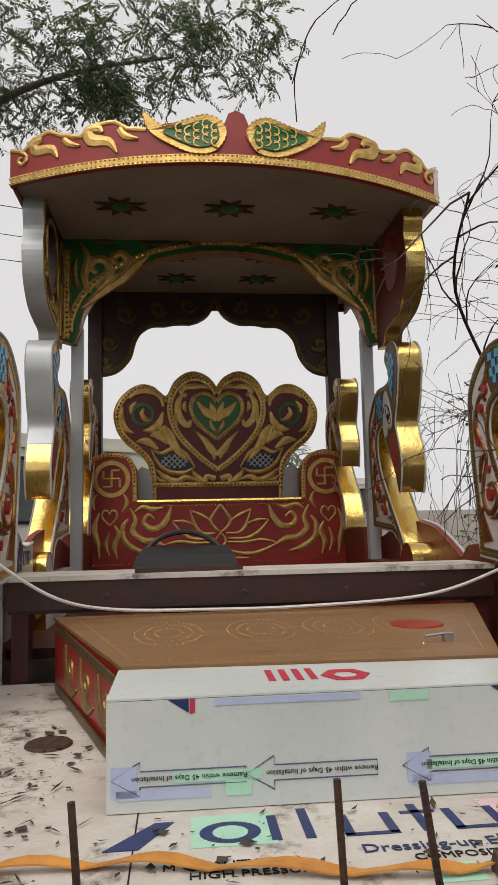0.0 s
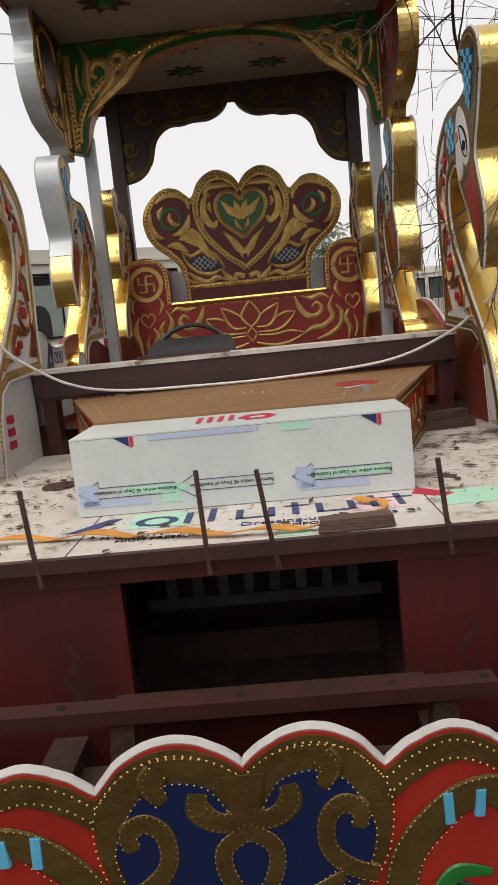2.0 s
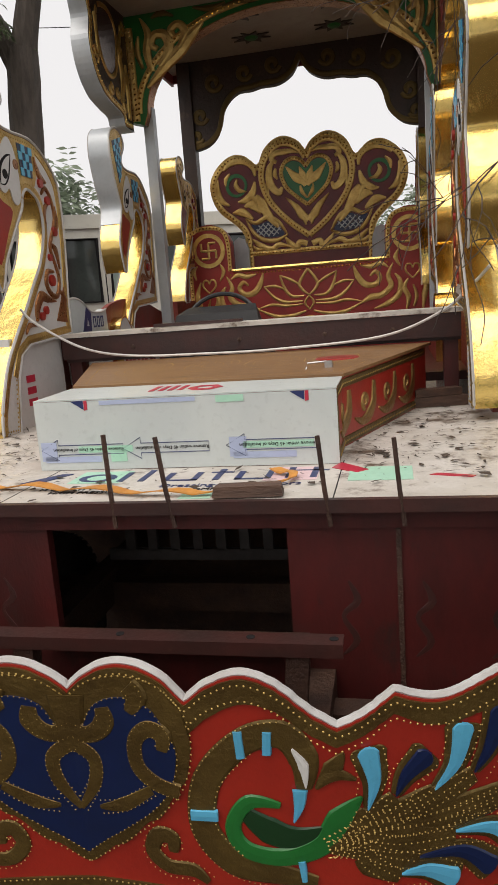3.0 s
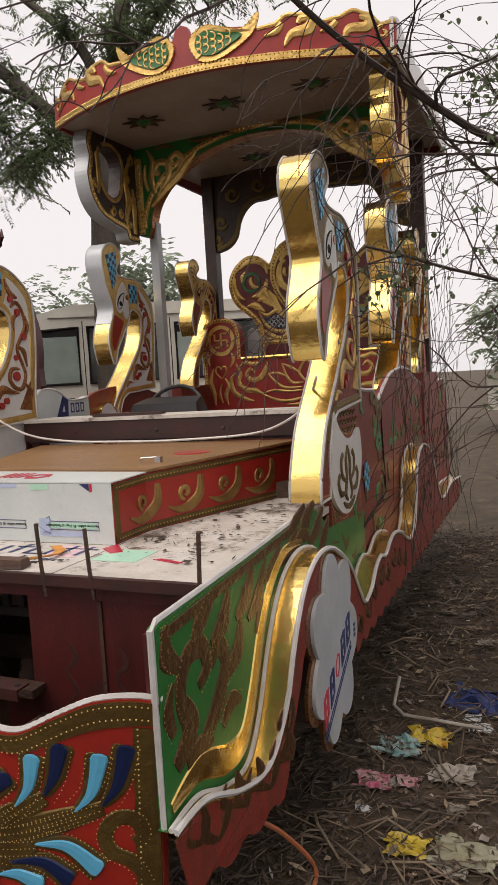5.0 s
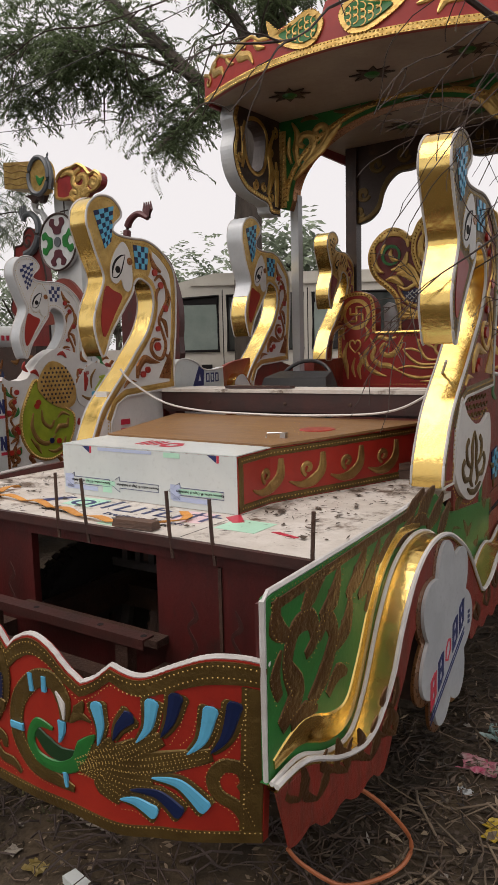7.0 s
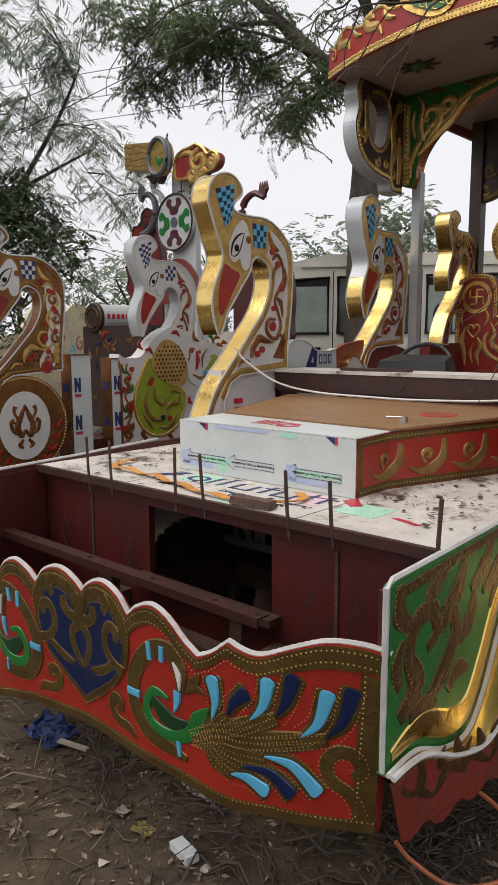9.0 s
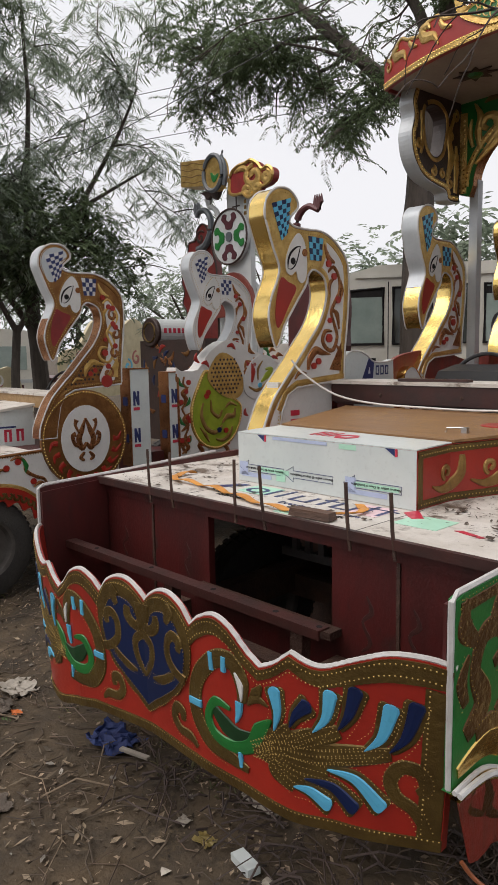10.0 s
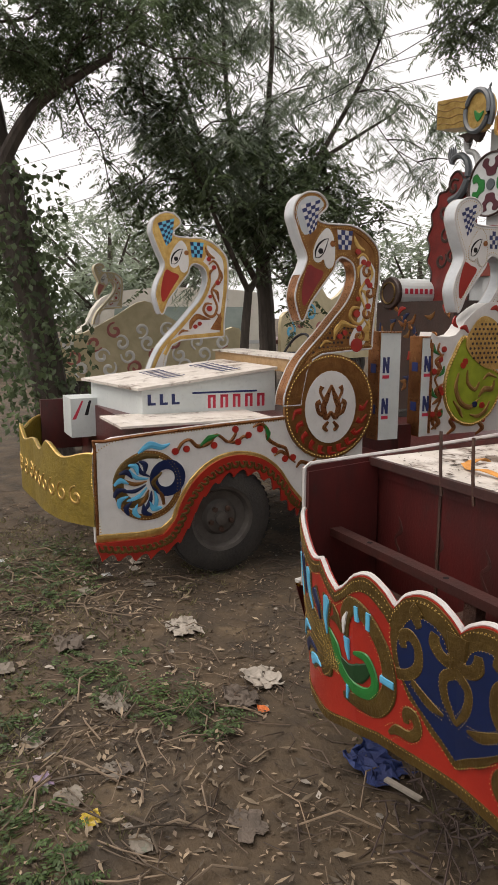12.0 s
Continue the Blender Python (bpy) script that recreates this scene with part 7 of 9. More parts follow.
for i in range(11):
    for j in range(11):
        u, v = 2.90 + 0.042 * i + 0.021 * (j % 2), 1.38 + 0.038 * j
        if ((u - 3.12) / 0.19) ** 2 + ((v - 1.57) / 0.18) ** 2 < 1:
            g.disc(u, v, 0.012, lift(P, 0.020), 0, 0.002, 5)
part("punched_lattice", g, TARNISH, sc, kind="stuff")
fm = part("flower_medallion", Geo().plate(curve([(3.36, 1.40), (3.50, 1.34), (3.68, 1.42), (3.78, 1.58), (3.72, 1.72), (3.56, 1.76), (3.42, 1.68), (3.34, 1.54)], 4, True), P, 0, 0.010), WHITE, lower, "white medallion with red and yellow flowers")
for pts, w, m_ in (([(3.44, 1.50), (3.46, 1.60), (3.44, 1.68)], (0.02, 0.06, 0.01), RED), ([(3.56, 1.50), (3.64, 1.56), (3.70, 1.62), (3.62, 1.62)], (0.02, 0.07, 0.05, 0.02), LIME), ([(3.40, 1.46), (3.50, 1.42), (3.60, 1.46), (3.66, 1.52)], (0.015, 0.035, 0.035, 0.01), OLDGOLD), ([(3.52, 1.52), (3.52, 1.62), (3.58, 1.70)], (0.012, 0.03, 0.01), OLDGOLD)):
    part("flower", Geo().stroke(pts, w, lift(P, 0.010), 0, 0.006, 4), m_, fm)
part("flower", Geo().disc(3.54, 1.47, 0.024, lift(P, 0.010), 0, 0.010, 9), AQUA, fm)
for k_ in range(4):
    v = 0.92 + 0.17 * k_
    q = 1 if k_ % 2 else -1
    part("vine", Geo().stroke([(2.645, v - 0.02), (2.645 + 0.03 * q, v + 0.04), (2.645 - 0.012 * q, v + 0.09), (2.645, v + 0.15)], (0.016, 0.022, 0.020, 0.016), P, 0.001, 0.007, 4), COPPER, lower, "copper vine")
    part("green_leaf", Geo().stroke([(2.645, v + 0.06), (2.645 - 0.045 * q, v + 0.09), (2.645 - 0.055 * q, v + 0.14)], (0.008, 0.036, 0.006), P, 0.001, 0.006, 4), GREEN, lower)
    part("berry", Geo().disc(2.645 + 0.045 * q, v + 0.10, 0.024, P, 0, 0.010, 9), RED, lower)
g, gr = Geo(), Geo()
for u, v in ((2.64, 0.95), (2.64, 1.15), (2.63, 1.38), (3.42, 1.05), (3.60, 1.25), (3.45, 1.60), (3.75, 1.45), (3.85, 1.1), (2.80, 0.90), (3.1, 0.88), (3.35, 0.90)):
    g.stroke([(u - 0.04, v - 0.05), (u + 0.03, v), (u - 0.01, v + 0.06), (u + 0.06, v + 0.11)], (0.012, 0.045, 0.035, 0.008), P, 0.001, 0.008)
    gr.disc(u + 0.03, v + 0.07, 0.022, P, 0, 0.01, 9)
part("scroll_relief", g, COPPER, lower, kind="stuff")
part("berry", gr, RED, lower, kind="stuff")
rp = random.Random(5)
sets = {"copper_leaf": (COPPER, Geo()), "green_leaf": (GREEN, Geo()), "red_flower": (RED, Geo())}
for i in range(70):
    u, v = rp.uniform(2.60, 4.05), rp.uniform(0.88, 1.85)
    if ((u - 3.0) / 0.38) ** 2 + ((v - 1.27) / 0.40) ** 2 < 1 or v > 1.58 + 0.3 * math.sin((u - 2.6) * 2.2) or ((u - 3.07) / 0.22) ** 2 + ((v - 1.62) / 0.2) ** 2 < 1:
        continue
    w, r = rp.uniform(0, 6.28), rp.uniform(0.07, 0.12)
    c_, d_ = r * math.cos(w), r * math.sin(w)
    nm = ("copper_leaf", "copper_leaf", "green_leaf", "copper_leaf", "red_flower")[i % 5]
    sets[nm][1].stroke([(u, v), (u + 0.5 * c_ - 0.3 * d_, v + 0.5 * d_ + 0.3 * c_), (u + c_, v + d_)], (0.012, 0.045, 0.008), P, 0.001 + 0.0003 * (i % 5), 0.005, 3)
for nm, (mt, gg_) in sets.items():
    part(nm, gg_, mt, lower, kind="stuff")
part("border", Geo().stroke([(2.575, 0.87), (2.575, 1.58)], 0.025, P, 0.001, 0.006, 1), COPPER, lower)
# its seat back with pillar, wheel and crest
PT = face_y(4.50)
GREYBLUE = surf("slate_paint", (0.10, 0.115, 0.125), (0.07, 0.08, 0.09), 6, 0.4)
left_o = curve([(-0.75, 1.1), (-0.75, 2.6), (-0.82, 3.0), (-0.92, 3.28), (-1.02, 3.36), (-1.12, 3.30), (-1.16, 3.18), (-1.30, 3.16), (-1.33, 3.04), (-1.42, 2.96), (-1.40, 2.82), (-1.47, 2.70), (-1.42, 2.56), (-1.46, 2.42), (-1.38, 2.30), (-1.38, 2.0), (-1.30, 1.1)], 4)
sbk = part("seat_back", Geo().plate([(-0.05, 1.1), (-0.05, 2.5), (-0.30, 2.75), (-0.75, 2.6), (-0.75, 1.1)], PT, -0.08, 0), GREYPAINT, second, "scrolled seat back with a tall grey pillar and gold crest")
wing_l = part("seat_wing", Geo().plate(left_o, PT, -0.08, 0.01), surf("dark_red_board", (0.17, 0.020, 0.016), (0.11, 0.014, 0.012), 6, 0.45, 0, 0.2), sbk, "dark red scalloped wing board")
part("piping", Geo().tube([PT(u, v, 0.012) for u, v in left_o], 0.012, 5), TARNISH, wing_l)
for u, v, sz, h in ((-1.06, 3.20, 0.09, 1), (-1.20, 2.95, 0.10, -1), (-1.15, 2.68, 0.10, 1), (-1.22, 2.42, 0.10, -1), (-1.05, 2.45, 0.08, 1), (-1.0, 2.90, 0.08, -1)):
    part("scroll", Geo().stroke(scroll(u, v, sz, 40, h, 1.1), (0.02, 0.045, 0.035), PT, 0.011, 0.010, 2), TARNISH, wing_l, "dark scroll")
rb2 = curve([(0.45, 2.3), (0.58, 2.6), (0.72, 2.84), (0.92, 2.93), (1.10, 2.80), (1.20, 2.6), (1.28, 2.3), (1.27, 2.0), (1.2, 1.7), (0.45, 1.7)], 4)
part("seat_wing", Geo().plate(rb2, PT, -0.08, 0.0), MAROON, sbk, "maroon scalloped wing board")
arch_o = curve([(-0.72, 2.2), (-0.66, 2.52), (-0.48, 2.68), (-0.28, 2.70), (-0.10, 2.58), (0.0, 2.40), (0.02, 2.2)], 4)
cb2 = part("seat_crown", Geo().plate(arch_o, PT, 0.07, 0.12), surf("brick_red_board", (0.20, 0.040, 0.028), (0.14, 0.03, 0.02), 6, 0.45), sbk, "brick red curved crown board")
for u, v, h in ((-0.50, 2.45, 1), (-0.18, 2.42, -1), (-0.34, 2.56, 1)):
    part("scroll", Geo().stroke(scroll(u, v, 0.085, 60, h, 1.1), (0.02, 0.04, 0.03), PT, 0.12, 0.010, 2), TARNISH, cb2)
pil = part("pillar", Geo().box(-0.46, -0.06, 4.42, 4.49, 1.1, 3.66), GREYPAINT, sbk, "grey sheet pillar with a narrow printed strip")
part("print", Geo().box(-0.17, -0.10, 4.416, 4.419, 3.30, 3.66), ACP, pil)
for k_ in range(5):
    part("print", Geo().box(-0.155, -0.115, 4.412, 4.415, 3.33 + 0.064 * k_, 3.37 + 0.064 * k_), OLDGOLD, pil)
part("pillar_seam", Geo().box(-0.30, -0.285, 4.414, 4.419, 3.40, 3.70).box(-0.36, -0.23, 4.413, 4.418, 3.44, 3.455), TARNISH, pil)
d1 = [(-0.36 + 0.31 * math.cos(w), 3.11 + 0.31 * math.sin(w)) for w in steps(0, 2 * math.pi * 35 / 36, 35)]
wd = part("roundel", Geo().plate(d1, face_y(4.36), -0.05, 0), GREYPAINT, sbk, "pale roundel with green and maroon leaves")
for i in range(4):
    w = math.pi / 2 * i
    c, d = math.cos(w), math.sin(w)
    at = lambda p, q: (-0.36 + p * c - q * d, 3.11 + p * d + q * c)
    leaf = Geo().plate(curve([at(0.09, -0.05), at(0.09, 0.05), at(0.15, 0.075), at(0.20, 0.13), at(0.26, 0.10), at(0.25, 0.04), at(0.20, 0.05), at(0.17, 0.0), at(0.20, -0.05), at(0.25, -0.04), at(0.26, -0.10), at(0.20, -0.13), at(0.15, -0.075)], 3, True), face_y(4.36), 0, 0.008)
    part("leaf", leaf, GREEN if i % 2 == 0 else surf("plum_paint", (0.075, 0.016, 0.024), None, 6, 0.4), wd, "green leaf" if i % 2 == 0 else "plum leaf")
part("hub", Geo().disc(-0.36, 3.11, 0.055, face_y(4.36), 0, 0.012), GREYBLUE, wd)
part("rim", Geo().tube([(u, 4.355, v) for u, v in d1], 0.012, 5, True), TARNISH, wd)
# crest: gold box end, ring with a green leaf, gold scroll board
cx_ = lambda u: -0.36 + 0.87 * (u + 0.36)
face_c = lambda y: (lambda u, v, d: (cx_(u), y - d, v - 0.12))
crest = part("crest_box", Geo().hexa([(cx_(-1.22), 4.25, 3.78), (cx_(-0.60), 4.25, 3.70), (cx_(-0.60), 4.50, 3.70), (cx_(-1.22), 4.50, 3.78)], [(cx_(-1.22), 4.25, 4.07), (cx_(-0.60), 4.25, 4.00), (cx_(-0.60), 4.50, 4.00), (cx_(-1.22), 4.50, 4.07)]), LEAFGOLD, sbk, "gold box end of the crest rail")
part("box_end", Geo().box(cx_(-1.234), cx_(-1.222), 4.255, 4.495, 3.79, 4.06), TARNISH, crest)
for k_ in range(4):
    part("ridge", Geo().stroke([(-1.20 + 0.50 * q, 3.945 - 0.065 * q + 0.07 * k_ + 0.012 * math.sin(9 * q + k_)) for q in steps(0, 1, 10)], 0.014, face_c(4.25), 0, 0.004, 1), OLDGOLD, crest)
low_ = curve([(-0.95, 3.80), (-0.85, 3.76), (-0.78, 3.70), (-0.70, 3.74), (-0.62, 3.68), (-0.55, 3.72), (-0.50, 3.80)], 4)
part("drop_board", Geo().plate(low_, face_c(4.34), -0.05, 0), TARNISH, sbk, "dark scalloped board below the crest")
r1 = [(-0.50 + 0.19 * math.cos(w), 3.945 + 0.195 * math.sin(w)) for w in steps(0, 2 * math.pi * 27 / 28, 27)]
rg = part("crest_ring", Geo().plate(r1, face_c(4.24), -0.10, 0), LEAFGOLD, sbk, "gold disc in a slate ring with a green leaf")
part("ring_rim", Geo().tube([(cx_(u), 4.235, v - 0.12) for u, v in r1], 0.028, 6, True), GREYBLUE, rg, smooth=True)
part("leaf", Geo().stroke([(-0.54, 3.95), (-0.48, 3.88), (-0.39, 3.92)], (0.02, 0.09, 0.01), face_c(4.24), 0.002, 0.008), GREEN, rg)
part("horn", Geo().tube([(cx_(u), 4.26, v - 0.12) for u, v in curve([(-0.31, 3.78), (-0.28, 3.90), (-0.31, 4.02), (-0.35, 4.10), (-0.32, 4.17)], 4)], [0.03] * 9 + [0.028, 0.026, 0.024, 0.022, 0.018, 0.014, 0.010, 0.006], 6), GREYBLUE, rg, smooth=True)
cr = curve([(-0.36, 3.74), (-0.34, 4.00), (-0.22, 4.10), (-0.06, 4.12), (0.06, 4.14), (0.18, 4.06), (0.26, 3.96), (0.36, 3.98), (0.44, 3.90), (0.42, 3.78), (0.32, 3.72), (0.20, 3.70), (0.12, 3.62), (-0.02, 3.60), (-0.10, 3.68), (-0.24, 3.68)], 4, True)
face_r = lambda u, v, d: (cx_(u) + 0.10, 4.30 - d, 3.48 + 0.70 * (v - 3.60))
cb = part("crest_board", Geo().plate(cr, face_r, -0.10, 0), DEEPRED, sbk, "crimson crest board with gold volutes")
part("piping", Geo().tube([face_r(u, v, 0.005) for u, v in cr], 0.020, 5, True), LEAFGOLD, cb)
for u, v, sz, h in ((0.10, 3.90, 0.17, 1), (0.34, 3.84, 0.085, -1), (-0.02, 3.72, 0.10, -1), (0.16, 3.72, 0.07, 1)):
    part("gold_volute", Geo().stroke(scroll(u, v, sz, 90, h, 1.3), (0.07, 0.12, 0.085), face_r, 0.001, 0.016, 2), LEAFGOLD, cb, "gold volute")
part("gold_volute", Geo().stroke([(-0.26, 4.02), (-0.14, 4.06), (-0.04, 4.02), (0.0, 3.92)], (0.03, 0.10, 0.10, 0.03), face_r, 0.001, 0.016), LEAFGOLD, cb)
# curled horns that end in leaf tips
for line, r, m_ in (([(-1.07, 3.05), (-0.92, 3.10), (-0.82, 3.24), (-0.82, 3.40), (-0.92, 3.50), (-1.04, 3.50), (-1.08, 3.44)], 0.045, GREYBLUE), ([(-0.72, 3.15), (-0.66, 3.34), (-0.72, 3.48), (-0.84, 3.53)], 0.04, GREYPAINT), ([(0.62, 3.02), (0.66, 3.20), (0.80, 3.28), (0.94, 3.22)], 0.04, surf("plum_board", (0.10, 0.028, 0.030), None, 6, 0.45))):
    ln_ = curve(line, 5)
    horn = part("horn", Geo().tube([(u, 4.46, v) for u, v in ln_], [r * (1.1 - 0.45 * q / len(ln_)) for q in range(len(ln_))], 8), m_, sbk, "curled horn with a leaf tip", smooth=True)
    (x, z), (x0, z0) = (ln_[-1] if r != 0.045 else (-1.08, 3.46)), (0, 0)
    for k_ in (-0.05, -0.017, 0.017, 0.05):
        part("leaf_tip", Geo().tube([(x + 0.4 * k_, 4.46, z), (x + k_, 4.46, z + 0.08), (x + 0.9 * k_, 4.46, z + 0.16)], [0.016, 0.020, 0.006], 6), m_, horn, smooth=True)
drum = part("arm_roll", Geo().lathe([(0, 0), (0.16, 0), (0.17, 0.02), (0.17, 0.62), (0.16, 0.64), (0, 0.64)], pose(-1.48, 4.0, 2.05, -90, 0, 0), 24), ACP, second, "white sheet-covered arm roll with a red print", smooth=False)
roll = part("roll_end", Geo().lathe([(0, -0.035), (0.17, -0.035), (0.185, -0.02), (0.185, 0.02), (0.17, 0.02)], pose(-1.48, 4.0, 2.05, -90, 0, 0), 24), TARNISH, drum, "dark carved roll end")
part("carved_ring", Geo().tube([(-1.48 + 0.12 * math.cos(w), 3.962, 2.05 + 0.12 * math.sin(w)) for w in steps(0, 2 * math.pi * 23 / 24, 23)], 0.012, 5, True), BRASS, roll)
for q in range(6):
    part("print", Geo().box(-1.312, -1.306, 4.07 + 0.07 * q, 4.11 + 0.07 * q, 2.04, 2.10), REDINK, drum)
base = part("seat_base", Geo().box(-1.75, -0.4, 4.0, 4.4, 0.7, 1.95), TARNISH, second, "dark painted seat base with orange and blue foliage")
rs = random.Random(23)
for i in range(46):
    u, v, w, r = rs.uniform(-1.70, -0.45), rs.uniform(1.0, 1.88), rs.uniform(0, 6.28), rs.uniform(0.10, 0.17)
    c, d = r * math.cos(w), r * math.sin(w)
    part("leaf", Geo().stroke([(u, v), (u + 0.5 * c - 0.25 * d, v + 0.5 * d + 0.25 * c), (u + c, v + d)], (0.015, 0.065, 0.010), face_y(4.0), 0.001 + 0.0003 * (i % 6), 0.008, 3), (COPPER, RED, NAVY, BRONZE, COPPER)[i % 5], base)


# ---- trees, bush and weeds ----
rnd = random.Random(7)


def rvec(s=1.0):
    return Vector((rnd.uniform(-s, s), rnd.uniform(-s, s), rnd.uniform(-s, s)))


def leaflet(g, p, d, n, ln, w):
    """One leaf: a folded, pointed blade."""
    s = d.cross(n)
    if s.length < 1e-6:
        return
    s.normalize()
    up = s.cross(d).normalized()
    g.add([p, p + 0.45 * ln * d + w * s + 0.15 * w * up, p + ln * d, p + 0.45 * ln * d - w * s + 0.15 * w * up], [(0, 1, 2), (0, 2, 3)])


def spray(g, p, d, length, count, ln, w, droop=0.5):
    """A leafy twig end: paired leaflets along a drooping stalk."""
    d = d.normalized()
    q = p.copy()
    for i in range(count):
        d = (d + Vector((0, 0, -droop / count)) + rvec(0.10)).normalized()
        q = q + d * (length / count)
        side = d.cross(Vector((0, 0, 1)))
        side = side.normalized() if side.length > 1e-3 else Vector((1, 0, 0))
        for s in (1, -1):
            leaflet(g, q, (0.55 * d + s * side + Vector((0, 0, -0.35)) + rvec(0.25)).normalized(), Vector((0, 0, 1)) + rvec(0.5), ln * rnd.uniform(0.7, 1.2), w)


def limb(g, pts, r0, r1, sides=8, n=5):
    line = curve([tuple(p) for p in pts], n)
    m = len(line)
    line = [(x + 0.2 * r0 * noise.noise(Vector((x, y, z)) * 2), y + 0.2 * r0 * noise.noise(Vector((y, z, x)) * 2), z) for x, y, z in line]
    g.tube(line, [r0 + (r1 - r0) * i / (m - 1) for i in range(m)], sides)
    return [Vector(p) for p in line]


def tree(label, limbs, crown, sprays, style, leaf_mat, side_branches=5, branch_len=1.1, spread=0.8, droop=0.6):
    """A tree from its trunk and limbs: side branches leave the limbs, sprays of leaves the branches. style: stalk length, pairs, leaf length, leaf half-width."""
    base = Vector(limbs[0][0][0])
    t = thing("tree", label, "tree", Matrix.Translation(base))
    wood, leaves, tips = Geo(), Geo(), []
    for pts, r0, r1 in limbs:
        line = limb(wood, [Vector(p) - base for p in pts], r0, r1, 9)
        if pts is limbs[0][0]:
            continue
        for i in range(side_branches):
            p = line[rnd.randrange(len(line) // 4, len(line))]
            d = (rvec(1) + Vector((0, 0, 0.15))).normalized()
            ln = branch_len * rnd.uniform(0.5, 1.3)
            b = limb(wood, [p, p + 0.4 * ln * d + rvec(0.12), p + 0.75 * ln * d + rvec(0.18) + Vector((0, 0, -0.05)), p + ln * d + rvec(0.2) + Vector((0, 0, -0.2 * ln))], r1 * 0.55, 0.006, 5, 3)
            tips += b[2:]
            for _ in range(3):
                q = b[rnd.randrange(2, len(b))]
                e = (d + rvec(0.9)).normalized()
                c = limb(wood, [q, q + 0.3 * ln * e, q + 0.6 * ln * e + Vector((0, 0, -0.12 * ln))], 0.012, 0.003, 4, 3)
                tips += c[1:]
    for c, rad, n in crown:
        for _ in range(n):
            v = rvec(1)
            while v.length > 1 or v.length < 0.55:
                v = rvec(1)
            tips.append(Vector(c) - base + Vector((v.x * rad[0], v.y * rad[1], v.z * rad[2])))
    for _ in range(sprays):
        p = tips[rnd.randrange(len(tips))] + rvec(0.16)
        spray(leaves, p, Vector((rnd.uniform(-1, 1), rnd.uniform(-1, 1), rnd.uniform(-0.7, 0.35))), style[0] * rnd.uniform(0.6, 1.3), style[1], style[2], style[3], droop)
    part("trunk", wood, BARK, t, "dark furrowed trunk and limbs", smooth=True)
    part("crown", leaves, leaf_mat, t, "open crown of small leaves", kind="stuff")
    return t


tree("large neem tree with forked grey-brown trunk and feathery leaves",
     [([(-3.20, 6.25, -0.1), (-3.22, 6.25, 1.2), (-3.22, 6.26, 2.4), (-3.18, 6.25, 3.4), (-3.10, 6.25, 4.3)], 0.21, 0.17),
      ([(-3.12, 6.25, 4.1), (-2.92, 6.25, 5.0), (-2.72, 6.25, 6.1), (-2.5, 6.3, 7.4)], 0.15, 0.06),
      ([(-3.13, 6.25, 4.0), (-3.41, 6.2, 4.64), (-3.78, 6.1, 5.02), (-4.4, 6.1, 5.6), (-5.1, 6.1, 6.25), (-5.9, 6.0, 7.0)], 0.12, 0.05),
      ([(-3.41, 6.2, 4.64), (-3.62, 6.1, 4.62), (-4.0, 6.05, 4.52), (-3.92, 5.6, 4.25), (-3.83, 5.2, 3.96)], 0.05, 0.018),
      ([(-3.0, 6.25, 4.9), (-3.3, 6.2, 5.7), (-4.0, 6.1, 6.4), (-4.6, 6.0, 7.0)], 0.08, 0.03),
      ([(-4.4, 6.1, 5.6), (-4.7, 5.6, 5.5), (-5.1, 5.2, 5.2), (-5.5, 4.9, 4.9)], 0.035, 0.010),
      ([(-3.78, 6.1, 5.02), (-4.1, 5.6, 5.2), (-4.5, 5.1, 5.3)], 0.03, 0.010),
      ([(-2.85, 6.3, 5.4), (-2.2, 6.6, 6.2), (-1.4, 6.9, 6.8), (-0.3, 7.0, 7.1)], 0.06, 0.015)],
     [((-1.9, 7.0, 6.9), (1.0, 0.9, 0.6), 150), ((-0.8, 7.0, 7.15), (0.9, 0.9, 0.5), 150), ((0.3, 7.0, 7.35), (0.75, 0.8, 0.45), 110), ((-3.2, 6.2, 6.9), (1.3, 0.9, 0.7), 70), ((-5.5, 5.1, 5.35), (0.65, 0.6, 0.5), 120), ((-4.7, 5.2, 5.35), (0.6, 0.6, 0.4), 90), ((-6.1, 5.3, 6.1), (0.9, 0.7, 0.5), 110), ((-4.9, 5.6, 6.3), (0.9, 0.8, 0.5), 80), ((-5.7, 5.0, 4.85), (0.25, 0.3, 0.22), 40), ((-3.8, 5.3, 4.15), (0.3, 0.4, 0.25), 26)],
     3000, (0.32, 13, 0.062, 0.0105), LEAF, 4, 0.6)
